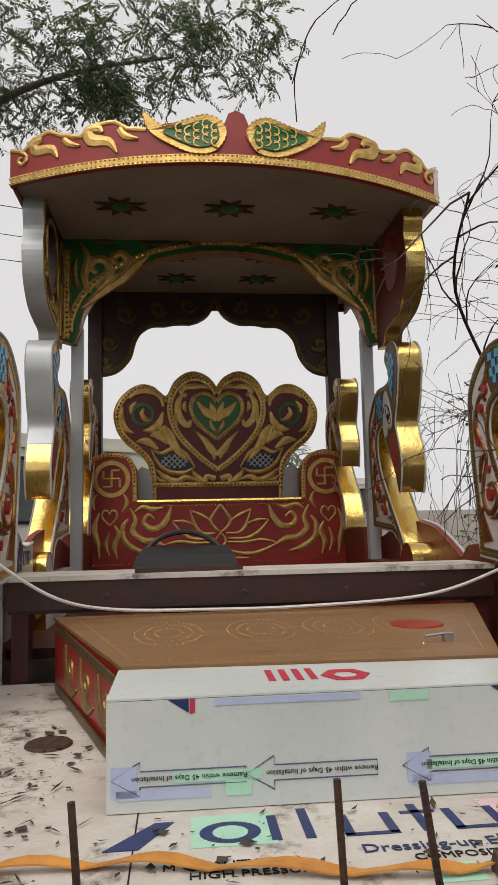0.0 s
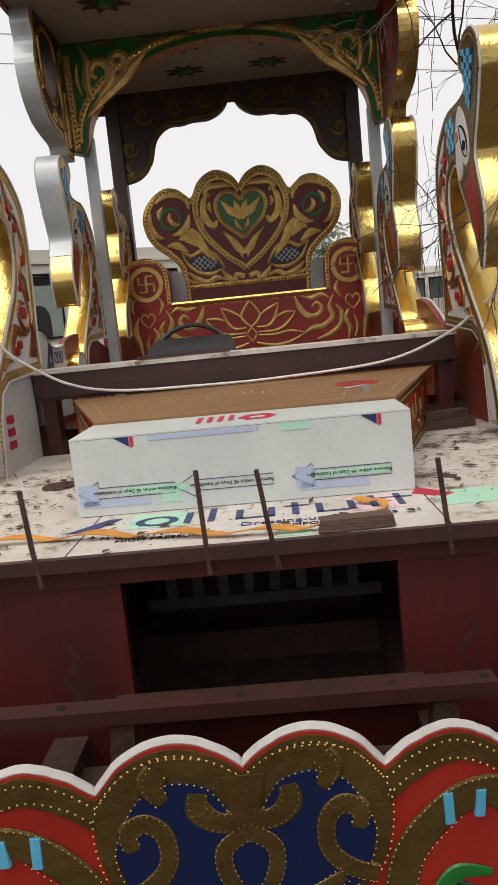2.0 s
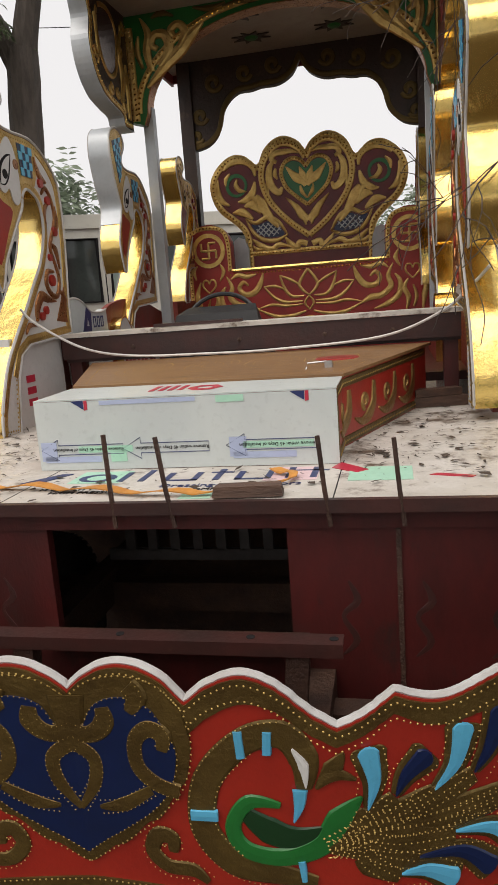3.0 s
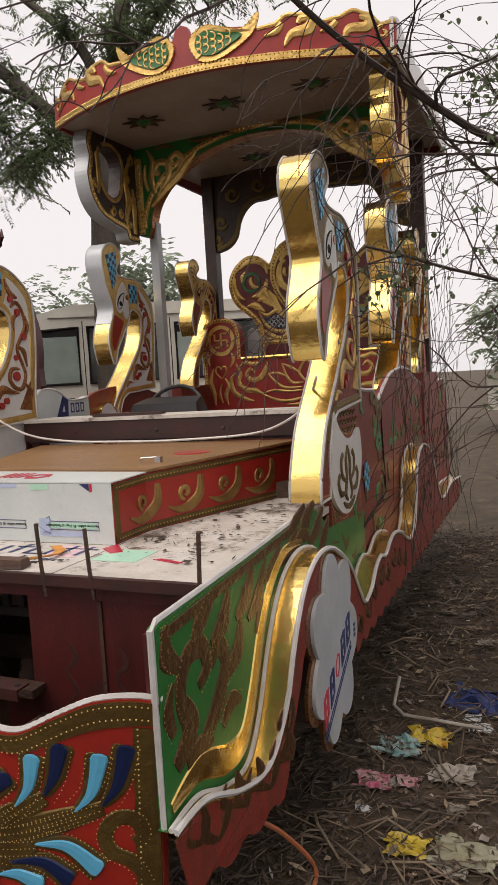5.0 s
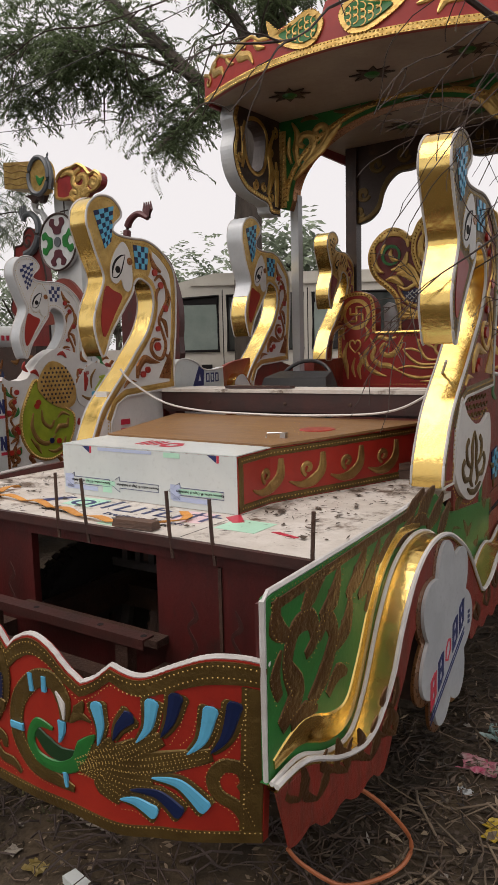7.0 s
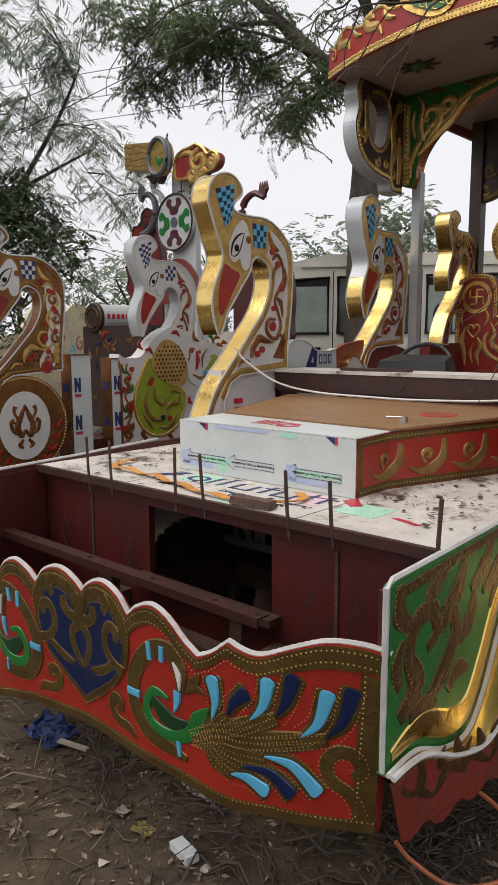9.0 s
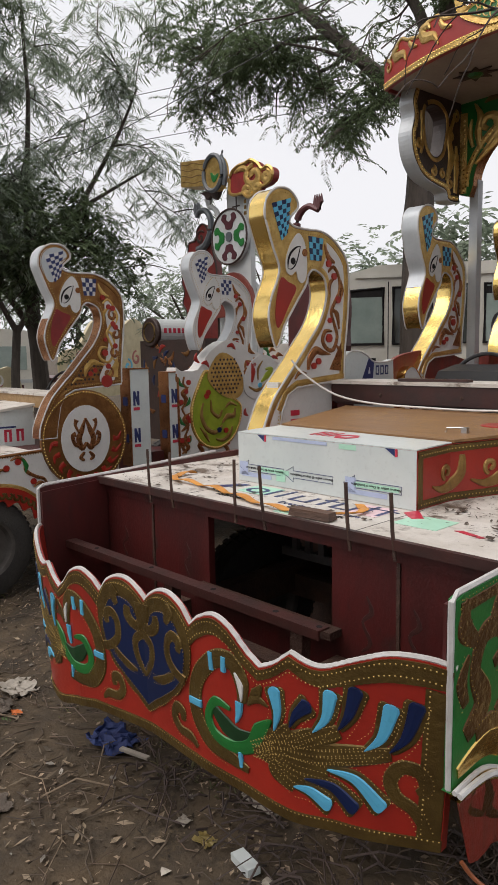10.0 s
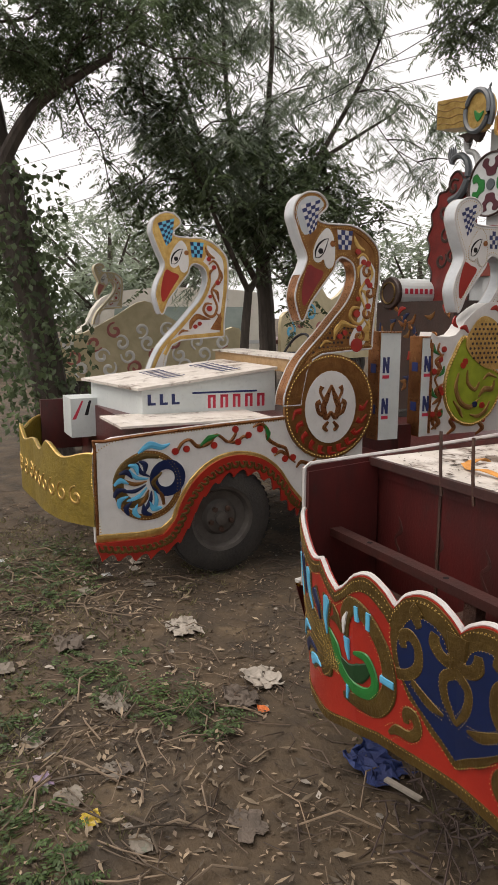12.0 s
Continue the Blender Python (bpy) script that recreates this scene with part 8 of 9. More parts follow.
tree("dense tree with long narrow drooping leaves",
     [([(-7.6, 3.4, -0.1), (-7.55, 3.4, 1.2), (-7.6, 3.35, 2.4)], 0.14, 0.10),
      ([(-7.6, 3.35, 2.2), (-7.3, 3.2, 3.6), (-7.3, 3.3, 5.0), (-7.2, 3.2, 6.6)], 0.06, 0.012),
      ([(-7.6, 3.35, 2.2), (-8.1, 3.2, 3.6), (-8.1, 3.0, 5.2), (-8.2, 3.1, 6.8)], 0.06, 0.012),
      ([(-7.6, 3.35, 2.6), (-7.2, 3.9, 3.6), (-6.9, 4.4, 4.6), (-6.8, 4.7, 5.3)], 0.05, 0.012),
      ([(-7.6, 3.35, 2.6), (-7.7, 2.5, 3.8), (-7.6, 2.0, 5.0), (-7.6, 1.7, 6.2)], 0.05, 0.012),
      ([(-7.6, 3.35, 3.2), (-7.3, 4.4, 3.9), (-7.0, 5.0, 4.3)], 0.04, 0.012),
      ([(-7.6, 3.3, 2.0), (-7.4, 2.6, 2.9), (-7.3, 2.1, 3.6)], 0.05, 0.02)],
     [((-7.4, 3.0, 4.6), (1.2, 1.5, 1.6), 200), ((-7.6, 3.0, 6.0), (1.1, 1.3, 0.9), 110), ((-7.2, 4.4, 4.2), (1.0, 0.8, 0.9), 90), ((-7.1, 2.4, 3.7), (1.0, 1.0, 0.7), 70)],
     2200, (0.36, 9, 0.17, 0.0085), NEEDLE, 7, 1.05, 0.9, 0.7)
tree("low broad-leaved tree with dense dark crown",
     [([(-6.9, 2.75, -0.1), (-6.9, 2.7, 1.0), (-6.85, 2.75, 2.0)], 0.07, 0.05),
      ([(-6.85, 2.75, 1.9), (-6.6, 2.2, 2.7), (-6.5, 1.8, 3.4)], 0.04, 0.012),
      ([(-6.85, 2.75, 1.9), (-6.9, 3.3, 2.7), (-6.7, 3.9, 3.3)], 0.04, 0.012)],
     [((-6.8, 2.7, 3.1), (1.0, 1.5, 0.8), 260), ((-6.9, 3.7, 2.8), (0.9, 0.9, 0.6), 120)],
     950, (0.28, 7, 0.085, 0.020), LEAF, 5, 0.9, 0.8, 0.5)
tree("large tree with leaning ivy-covered trunk",
     [([(-7.3, 0.38, -0.1), (-7.32, 0.28, 1.2), (-7.25, 0.05, 2.4), (-7.35, -0.12, 3.4), (-7.6, -0.25, 4.3)], 0.22, 0.16),
      ([(-7.3, -0.22, 3.0), (-6.95, 0.2, 3.75), (-6.75, 0.6, 4.05), (-6.6, 1.0, 4.3)], 0.09, 0.03),
      ([(-7.6, -0.3, 4.2), (-7.5, 0.0, 5.2), (-7.2, 0.3, 6.2)], 0.12, 0.04),
      ([(-7.6, -0.3, 4.2), (-8.0, -0.6, 5.4), (-7.8, -1.0, 6.6)], 0.12, 0.04),
      ([(-7.5, -0.28, 4.0), (-7.0, -0.9, 4.9), (-6.6, -1.6, 5.6)], 0.10, 0.03)],
     [((-7.0, 0.2, 5.1), (1.1, 1.0, 0.8), 190), ((-7.3, 0.9, 4.3), (0.8, 0.8, 0.5), 60), ((-7.0, -1.0, 5.2), (0.9, 1.0, 0.8), 90), ((-6.9, 0.9, 5.7), (0.9, 0.9, 0.5), 110), ((-7.0, 1.6, 5.6), (1.0, 1.1, 0.9), 240), ((-7.2, 2.5, 6.2), (0.8, 0.7, 0.6), 110)],
     5200, (0.27, 9, 0.066, 0.010), LEAF, 7, 1.2)
# out of view, added to hold sky light off the carriage front
tree("unseen tree added behind the camera for shade",
     [([(3.6, -6.2, -0.1), (3.6, -6.2, 1.5), (3.5, -6.1, 3.2)], 0.24, 0.18),
      ([(3.5, -6.1, 3.0), (2.4, -5.4, 4.4), (1.2, -4.6, 5.4), (0.0, -4.0, 6.0)], 0.13, 0.04),
      ([(3.5, -6.1, 3.0), (3.8, -5.0, 4.6), (3.6, -3.8, 5.6), (3.2, -2.8, 6.2)], 0.12, 0.04),
      ([(3.5, -6.1, 3.0), (4.6, -6.6, 4.6), (5.4, -6.4, 5.6)], 0.11, 0.04),
      ([(3.5, -6.1, 3.0), (2.6, -7.2, 4.6), (1.4, -7.6, 5.4)], 0.11, 0.04)],
     [((1.6, -4.8, 6.0), (3.0, 2.2, 1.2), 160), ((3.6, -4.2, 6.2), (2.2, 2.4, 1.2), 120), ((-0.8, -4.6, 6.2), (2.2, 1.8, 0.9), 90)],
     2000, (0.32, 8, 0.10, 0.020), LEAF, 6, 1.2)
ivy = Geo()
for _ in range(2600):
    z = rnd.uniform(0.2, 3.2)
    w = rnd.uniform(0, 6.28)
    r = 0.23 + rnd.random() ** 1.8 * 0.5
    p = Vector((-7.28 + r * math.cos(w), 0.35 - 0.14 * z + r * math.sin(w), z))
    leaflet(ivy, p, (rvec(1) + Vector((0, 0, -0.7))).normalized(), rvec(1), rnd.uniform(0.06, 0.12), rnd.uniform(0.022, 0.042))
tagged(part("ivy", ivy, LEAF, None, "dark green ivy hanging on the leaning trunk", "stuff"), category="ivy")


def far_tree(x, y, h, r, n=420):
    t = thing("tree", "distant hazy tree behind the yard", "tree", Matrix.Translation((x, y, 0)), "distant trees")
    wood, leaves = Geo(), Geo()
    limb(wood, [(0, 0, -0.2), (0.1, 0, 0.4 * h), (0, 0.1, 0.8 * h)], 0.2, 0.05, 7, 3)
    for k in range(5):
        w = 1.3 * k
        limb(wood, [(0, 0, 0.4 * h), (0.5 * r * math.cos(w), 0.5 * r * math.sin(w), 0.6 * h), (0.9 * r * math.cos(w), 0.9 * r * math.sin(w), 0.75 * h)], 0.08, 0.02, 5, 3)
    for _ in range(n):
        v = rvec(1)
        while v.length > 1:
            v = rvec(1)
        b = 1 + 0.35 * noise.noise(v * 2.3 + Vector((x, y, 0)))
        spray(leaves, Vector((v.x * r * b, v.y * r * b, h * 0.66 + v.z * 0.36 * h * b)), rvec(1), 0.5, 5, 0.20, 0.045, 0.5)
    part("trunk", wood, BARK, t)
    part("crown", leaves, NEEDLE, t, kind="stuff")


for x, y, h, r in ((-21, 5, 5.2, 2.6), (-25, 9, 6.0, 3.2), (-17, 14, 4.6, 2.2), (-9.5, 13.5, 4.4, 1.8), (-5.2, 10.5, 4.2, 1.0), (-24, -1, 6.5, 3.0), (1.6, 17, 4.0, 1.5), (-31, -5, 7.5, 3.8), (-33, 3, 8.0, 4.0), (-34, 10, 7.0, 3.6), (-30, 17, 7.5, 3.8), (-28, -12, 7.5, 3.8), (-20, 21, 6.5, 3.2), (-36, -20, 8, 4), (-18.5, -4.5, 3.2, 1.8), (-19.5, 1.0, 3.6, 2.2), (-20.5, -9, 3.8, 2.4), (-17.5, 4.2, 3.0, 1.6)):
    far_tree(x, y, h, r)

# thorny bush beside the red carriage
bush = thing("bush", "tangled half-bare thorny bush leaning over the carriage", "bush", Matrix.Translation((1.9, 3.0, 0)))
bw, bl = Geo(), Geo()
B0 = Vector((1.9, 3.0, 0))


def grow(p, d, ln, r, depth, bend):
    """A wandering twig that forks and droops."""
    pts, q, n = [p], p.copy(), 7
    for i in range(n):
        d = (d + rvec(0.26) + bend * (0.10 + 0.05 * i)).normalized()
        q = q + d * ln / n
        pts.append(q.copy())
    bw.tube(pts, [max(0.0016, r * (1 - 0.8 * i / n)) for i in range(n + 1)], 5 if depth > 1 else 4)
    if depth:
        for _ in range(4 if depth > 1 else 3):
            i = rnd.randrange(2, n + 1)
            e = (d + rvec(0.9)).normalized()
            grow(pts[i].copy(), e, ln * rnd.uniform(0.35, 0.65), max(0.0018, r * 0.5), depth - 1, bend * 0.8 + Vector((0, 0, -0.12)))
    if depth < 2:
        for i in range(2, n + 1):
            if pts[i].x > -0.35 and rnd.random() < (0.62 if pts[i].x > -0.1 else 0.22):
                for _ in range(2):
                    leaflet(bl, pts[i], (rvec(1) + Vector((0, 0, -0.3))).normalized(), rvec(1), rnd.uniform(0.024, 0.045), rnd.uniform(0.008, 0.015))


for pts, r in (([(2.55, 3.0, 0), (2.45, 2.8, 1.2), (2.02, 1.95, 2.20), (1.58, 1.42, 2.42), (1.30, 1.05, 2.58), (1.12, 0.68, 2.70), (0.98, 0.45, 2.90)], 0.020),
               ([(2.55, 3.3, 0), (2.25, 3.0, 1.2), (1.82, 2.4, 1.85), (1.35, 2.0, 2.05), (1.16, 1.5, 2.08)], 0.014),
               ([(2.7, 3.6, 0), (2.5, 3.4, 1.5), (2.25, 3.0, 2.6), (1.95, 2.5, 3.2), (1.72, 2.0, 3.7)], 0.018),
               ([(2.5, 4.2, 0), (2.2, 4.0, 1.5), (1.8, 3.6, 2.4), (1.3, 3.0, 2.9), (1.15, 2.4, 3.2)], 0.018),
               ([(2.6, 2.9, 0), (2.3, 2.7, 0.8), (1.85, 2.3, 1.4), (1.5, 1.9, 1.5)], 0.012)):
    line = limb(bw, [Vector(p) - B0 for p in pts], r, r * 0.35, 6, 6)
    m = len(line)
    for i in range(4, m, 1):
        if rnd.random() < 0.6:
            d = (line[min(i + 1, m - 1)] - line[i - 1]).normalized()
            grow(line[i].copy(), (d + rvec(0.9)).normalized(), rnd.uniform(0.45, 0.95), r * 0.35, 2, Vector((-0.02, -0.05, -0.22)))
for _ in range(9):
    p = Vector((rnd.uniform(1.9, 2.4), rnd.uniform(2.4, 4.0), rnd.uniform(1.4, 2.6))) - B0
    grow(p, Vector((-0.2, -0.6, 0.5)), rnd.uniform(0.9, 1.5), 0.008, 2, Vector((-0.05, -0.15, -0.1)))
for cx, cy, cz, rad, n in ((1.9, 1.9, 2.9, 0.55, 150), (1.75, 1.6, 2.6, 0.35, 70), (2.0, 2.4, 2.2, 0.5, 100), (1.35, 1.6, 1.98, 0.13, 70), (1.22, 1.45, 1.90, 0.09, 45)):
    for _ in range(n):
        v = rvec(1)
        p = Vector((cx, cy, cz)) - B0 + v * rad
        s_ = rnd.uniform(0.011, 0.019)
        d = (rvec(1) + Vector((0, 0, -0.4))).normalized()
        e = d.cross(rvec(1)).normalized()
        bl.add([p, p + 0.4 * s_ * d + 0.6 * s_ * e, p + 1.1 * s_ * d + 0.55 * s_ * e, p + 1.5 * s_ * d, p + 1.1 * s_ * d - 0.55 * s_ * e, p + 0.4 * s_ * d - 0.6 * s_ * e], [(0, 1, 2, 3), (0, 3, 4, 5)])
    q = Vector((cx, cy, cz)) - B0
    for _ in range(7):
        grow(q + rvec(0.5 * rad), (rvec(1) + Vector((0.2, 0.5, 0.2))).normalized(), 1.6 * rad, 0.003, 1, rvec(0.4))
part("stem_tangle", bw, TWIG, bush, "dark bare thorny stems", kind="stuff")
part("foliage", bl, LEAF, bush, "small round grey-green leaves", kind="stuff")
# dry creeper strands on the carriage side
g = Geo()
for _ in range(60):
    y, z = rnd.uniform(1.75, 4.2), rnd.uniform(1.2, 2.7)
    pts = [(1.13 + rnd.uniform(0, 0.10), y, z)]
    for i in range(6):
        a = pts[-1]
        pts.append((max(1.12, a[0] + rnd.uniform(-0.03, 0.03)), a[1] + rnd.uniform(-0.14, 0.14), max(0.5, a[2] - rnd.uniform(0.05, 0.2))))
    g.tube(pts, 0.0016, 4)
tagged(part("dry_creeper", g, TWIG, None, "dry brown creeper hanging beside the carriage", "stuff"), category="creeper")

# overhead wires
for y, z, sag in ((15.0, 8.5, 0.2), (15.3, 8.0, 0.2), (15.6, 7.55, 0.2)):
    tagged(part("overhead_wire", Geo().tube([(x, y + 0.35 * x, z - sag * (1 - (x / 40) ** 2)) for x in steps(-40, 40, 20)], 0.009, 5), PLASTIC, None, "thin dark overhead wire", smooth=True), category="wire", group="overhead wires")
tagged(part("overhead_wire", Geo().tube([(-40, 1.3, 5.2), (-25, 1.0, 3.9), (-12, 1.0, 3.3), (-9, 2.2, 3.55), (-6, 3.4, 4.1), (-3.5, 4.6, 5.0), (-2.7, 5.4, 5.6)], 0.005, 5), PLASTIC, None, "thin dark wire tied to the trees"), category="wire", group="overhead wires")


for x, y in ((-40, 1.3), (40, 29.3)):
    pole = thing("utility_pole", "grey concrete utility pole carrying wires", "pole", Matrix.Translation((x, y, 0)), "utility poles")
    part("pole", Geo().tube([(0, 0, -0.3), (0, 0, 4.5), (0, 0, 9.0)], [0.16, 0.13, 0.10], 10), GREYPAINT, pole, smooth=True)
    part("cross_arm", Geo().box(-0.06, 0.06, -0.6, 0.6, 7.4, 7.5), RUST, pole)


# ---- the parked van behind the trees ----
def make_van(m, label):
    van = thing("van", label, "van", m)
    prof = [(0.0, 0.45), (0.0, 1.25), (0.12, 1.45), (0.55, 2.30), (0.75, 2.55), (1.2, 2.66), (4.6, 2.66), (4.85, 2.58), (4.95, 2.2), (4.98, 0.45)]
    side = lambda y, s: (lambda u, v, d: (u, y + s * d, v))
    body = part("body", Geo().plate(prof, side(0.0, -1), -1.85, 0.0), VANPAINT, van, "cream painted body")
    part("gutter", Geo().box(0.9, 4.9, -0.03, 0.02, 2.50, 2.535), VANPAINT, body)
    part("skirt_trim", Geo().box(0.3, 4.9, -0.02, 0.0, 0.62, 0.72), GREYPAINT, body)
    P = side(0.0, -1)
    for quad in ([(0.50, 1.66), (0.80, 2.34), (1.25, 2.37), (1.25, 1.66)], [(1.38, 1.66), (1.38, 2.37), (1.86, 2.38), (1.86, 1.66)], [(1.98, 1.66), (1.98, 2.38), (2.36, 2.38), (2.36, 1.66)], [(2.50, 1.66), (2.50, 2.38), (2.98, 2.38), (2.98, 1.66)], [(3.10, 1.66), (3.10, 2.38), (3.75, 2.38), (3.75, 1.66)], [(3.87, 1.66), (3.87, 2.38), (4.5, 2.38), (4.5, 1.66)]):
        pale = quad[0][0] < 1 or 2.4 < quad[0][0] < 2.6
        w = part("window", Geo().plate(quad, P, -0.005, 0.006), SKYGLASS if pale else GLASS, van, "side window painted pale for sky seen through it" if pale else "dark side window")
        part("window_frame", Geo().tube([P(u, v, 0.008) for u, v in quad], 0.026, 5, True), BLACK, w)
        if pale:
            part("sun_band", Geo().plate([(quad[0][0] + (0.26 if quad[0][0] < 1 else 0.0), 2.26), (quad[1][0], 2.35), (quad[2][0], 2.37), (quad[2][0], 2.26)], P, 0.006, 0.009), BLACK, w)
        if 2.4 < quad[0][0] < 2.6:
            part("headrest", Geo().plate(curve([(2.58, 1.67), (2.58, 1.90), (2.64, 2.02), (2.76, 2.02), (2.82, 1.90), (2.82, 1.67)], 3), P, 0.006, 0.010), PLASTIC, w)
    for x in (0.45, 1.315, 2.43, 4.58):
        part("door_seam", Geo().box(x - 0.006, x + 0.006, -0.003, 0.001, 0.7, 2.45), BLACK, body)
    for x in (1.02, 1.40):
        part("door_handle", Geo().box(x, x + 0.14, -0.04, 0.0, 1.42, 1.48), BLACK, body)
    part("mirror", Geo().box(0.42, 0.50, -0.22, -0.02, 1.65, 1.85), BLACK, van)
    part("stripe", Geo().box(1.0, 4.6, -0.006, -0.002, 1.20, 1.27), GREYPAINT, body)
    for x in (0.95, 3.95):
        wheel(van, x, 0.12, 0.36, 0.36, 0.2).matrix_basis = Matrix.Translation((x, 0.12, 0.36)) @ pose(0, 0, 0, 0, 0, 90) @ Matrix.Translation((-x, -0.12, -0.36))
        wheel(van, x, 1.75, 0.36, 0.36, 0.2).matrix_basis = Matrix.Translation((x, 1.75, 0.36)) @ pose(0, 0, 0, 0, 0, 90) @ Matrix.Translation((-x, -1.75, -0.36))


make_van(pose(-4.75, 5.55, 0.02, 0, 0, 33), "cream van with dark windows parked behind the trees")
make_van(pose(0.4, 17.5, 0.05, 0, 0, -8), "pale van parked far behind by the road")

# ---- carriages further off ----
# gold and red with the distance haze mixed into the paint
HAZEGOLD = surf("hazed_gold_board", (0.50, 0.43, 0.27), (0.40, 0.34, 0.21), 5, 0.5)
HAZERED = surf("hazed_red_paint", (0.36, 0.12, 0.10), (0.28, 0.09, 0.08), 5, 0.5)
third = thing("distant_carriage", "pale parade carriage with peacock boards, far behind", "carriage", pose(-10.85, 1.1, 0.1))
swan(third, 1.0, 1, 0.66, 0.30, 1.38, HAZEGOLD, name="peacock_board", head=HAZEGOLD, scrolls=HAZEGOLD, patch=GREYPAINT, crest=HAZEGOLD, bill=HAZERED)
part("body_side", Geo().plate(curve([(-0.4, 0.5), (-0.3, 1.1), (0.3, 1.25), (0.8, 1.5), (1.3, 1.75), (1.7, 1.5), (2.4, 1.2), (3.0, 1.3), (3.2, 0.5)], 4), face_x(0.98), -0.08, 0), HAZEGOLD, third, "pale gold scrolled body side")
g, g2 = Geo(), Geo()
for i in range(30):
    a, b = -0.2 + 0.11 * i, 0.68 + 0.20 * ((i * 7) % 4)
    if b < 1.2 or 0.7 < a < 1.7:
        (g if i % 3 else g2).stroke(scroll(a, b, 0.13, 90 + 40 * i, 1 if i % 2 else -1, 1.1), (0.03, 0.06, 0.05), face_x(0.98), 0.001, 0.01, 2)
part("scroll_relief", g, WHITE, third, "white painted scrolls", kind="stuff")
part("scroll_relief", g2, HAZERED, third, "red scrolls paled for haze", kind="stuff")
part("deck", Geo().box(-0.9, 0.9, -0.3, 3.2, 0.9, 1.0), MAROON, third)
wheel(third, 0.85, 0.4, 0.36)
wheel(third, 0.85, 2.6, 0.36)
fourth = thing("distant_carriage", "red and teal painted carriage, far behind", "carriage", pose(-13.5, 6.6, 0.1, 0, 0, 20))
part("body_side", Geo().plate(curve([(-0.6, 0.5), (-0.6, 1.5), (0.0, 1.7), (0.6, 2.3), (1.2, 1.9), (2.2, 2.4), (3.0, 1.7), (3.4, 0.5)], 4), face_x(0.98), -0.08, 0), HAZEGOLD, fourth, "pale gold scrolled body side")
g, g2 = Geo(), Geo()
for i in range(10):
    (g if i % 2 else g2).stroke(scroll(-0.3 + 0.36 * i, 1.2 + 0.2 * (i % 3), 0.18, 90, 1 if i % 2 else -1, 1.1), (0.05, 0.09, 0.06), face_x(0.98), 0.001, 0.01, 2)
part("red_scroll", g, HAZERED, fourth, kind="stuff")
part("teal_scroll", g2, AQUA, fourth, kind="stuff")
part("deck", Geo().box(-0.9, 0.9, -0.5, 3.2, 0.9, 1.0), MAROON, fourth)
wheel(fourth, 0.85, 0.4, 0.36)
wheel(fourth, 0.85, 2.4, 0.36)

# pale van parked far behind the white carriage
far_van = thing("parked_van", "pale van with a rounded roof, hazy, far behind", "van", pose(-13.6, 1.9, 0, 0, 0, -12))
prof = curve([(0.0, 0.45), (0.0, 1.15), (0.35, 1.35), (0.75, 1.95), (1.3, 2.12), (2.4, 2.18), (3.5, 2.14), (4.0, 2.0), (4.1, 1.2), (4.1, 0.45)], 3)
shell = part("van_body", Geo().plate(prof, face_x(0.8), -1.6, 0), VANPAINT, far_van, "pale cream van body")
for y0, y1 in ((0.95, 1.65), (1.80, 2.65), (2.80, 3.75)):
    part("van_window", Geo().plate([(y0, 1.32), (y1, 1.32), (y1, 1.80), (y0 + 0.05, 1.80)], face_x(0.8), 0.002, 0.012), SKYGLASS, shell, "sky-pale side window")
part("van_stripe", Geo().plate([(0.1, 1.05), (4.08, 1.05), (4.08, 1.12), (0.1, 1.12)], face_x(0.8), 0.002, 0.010), GREYPAINT, shell)
wheel(far_van, 0.72, 0.75, 0.32)
wheel(far_van, 0.72, 3.3, 0.32)

# low pale wall along the road behind
part("wall_road", Geo().box(-30, -6, 19.0, 19.2, -0.2, 1.9).box(2.3, 30, 9.6, 9.8, -0.2, 1.75), WALLMAT, None, "low pale rendered wall", "structure")

# ---- litter and weeds on the ground ----
g, gm, gt, gp = Geo(), Geo(), Geo(), Geo()
for i in range(17000):
    right = i % 5 < 3
    x, y = (rnd.uniform(0.75, 2.6), rnd.uniform(-0.6, 6.0)) if right else (rnd.uniform(-5.0, 1.0), rnd.uniform(-1.9, 2.0))
    z = ground_z(x, y)
    p = Vector((x, y, z + 0.004 + 0.02 * rnd.random() ** 3 + (0.02 * rnd.random() if right else 0)))
    d = (Vector((rnd.uniform(-1, 1), rnd.uniform(-1, 1), rnd.uniform(-0.1, 0.35)))).normalized()
    leaflet(gm if right and i % 4 else g, p, d, Vector((0, 0, 1)) + rvec(0.9), rnd.uniform(0.015, 0.06) if right else rnd.uniform(0.010, 0.036), rnd.uniform(0.002, 0.009))
for i in range(6500):
    right = i % 3
    x, y = (rnd.uniform(0.75, 2.4), rnd.uniform(-0.6, 5.5)) if right else (rnd.uniform(-5.5, 1.0), rnd.uniform(-1.8, 2.0))
    z = ground_z(x, y) + 0.006
    w, ln = rnd.uniform(0, 6.28), rnd.uniform(0.05, 0.26)
    dx, dy = ln * math.cos(w), ln * math.sin(w)
    gt.tube([(x, y, z), (x + 0.5 * dx - 0.15 * dy, y + 0.5 * dy + 0.15 * dx, z + rnd.uniform(0, 0.03)), (x + dx, y + dy, z + rnd.uniform(0, 0.02))], rnd.uniform(0.0009, 0.0032), 4)
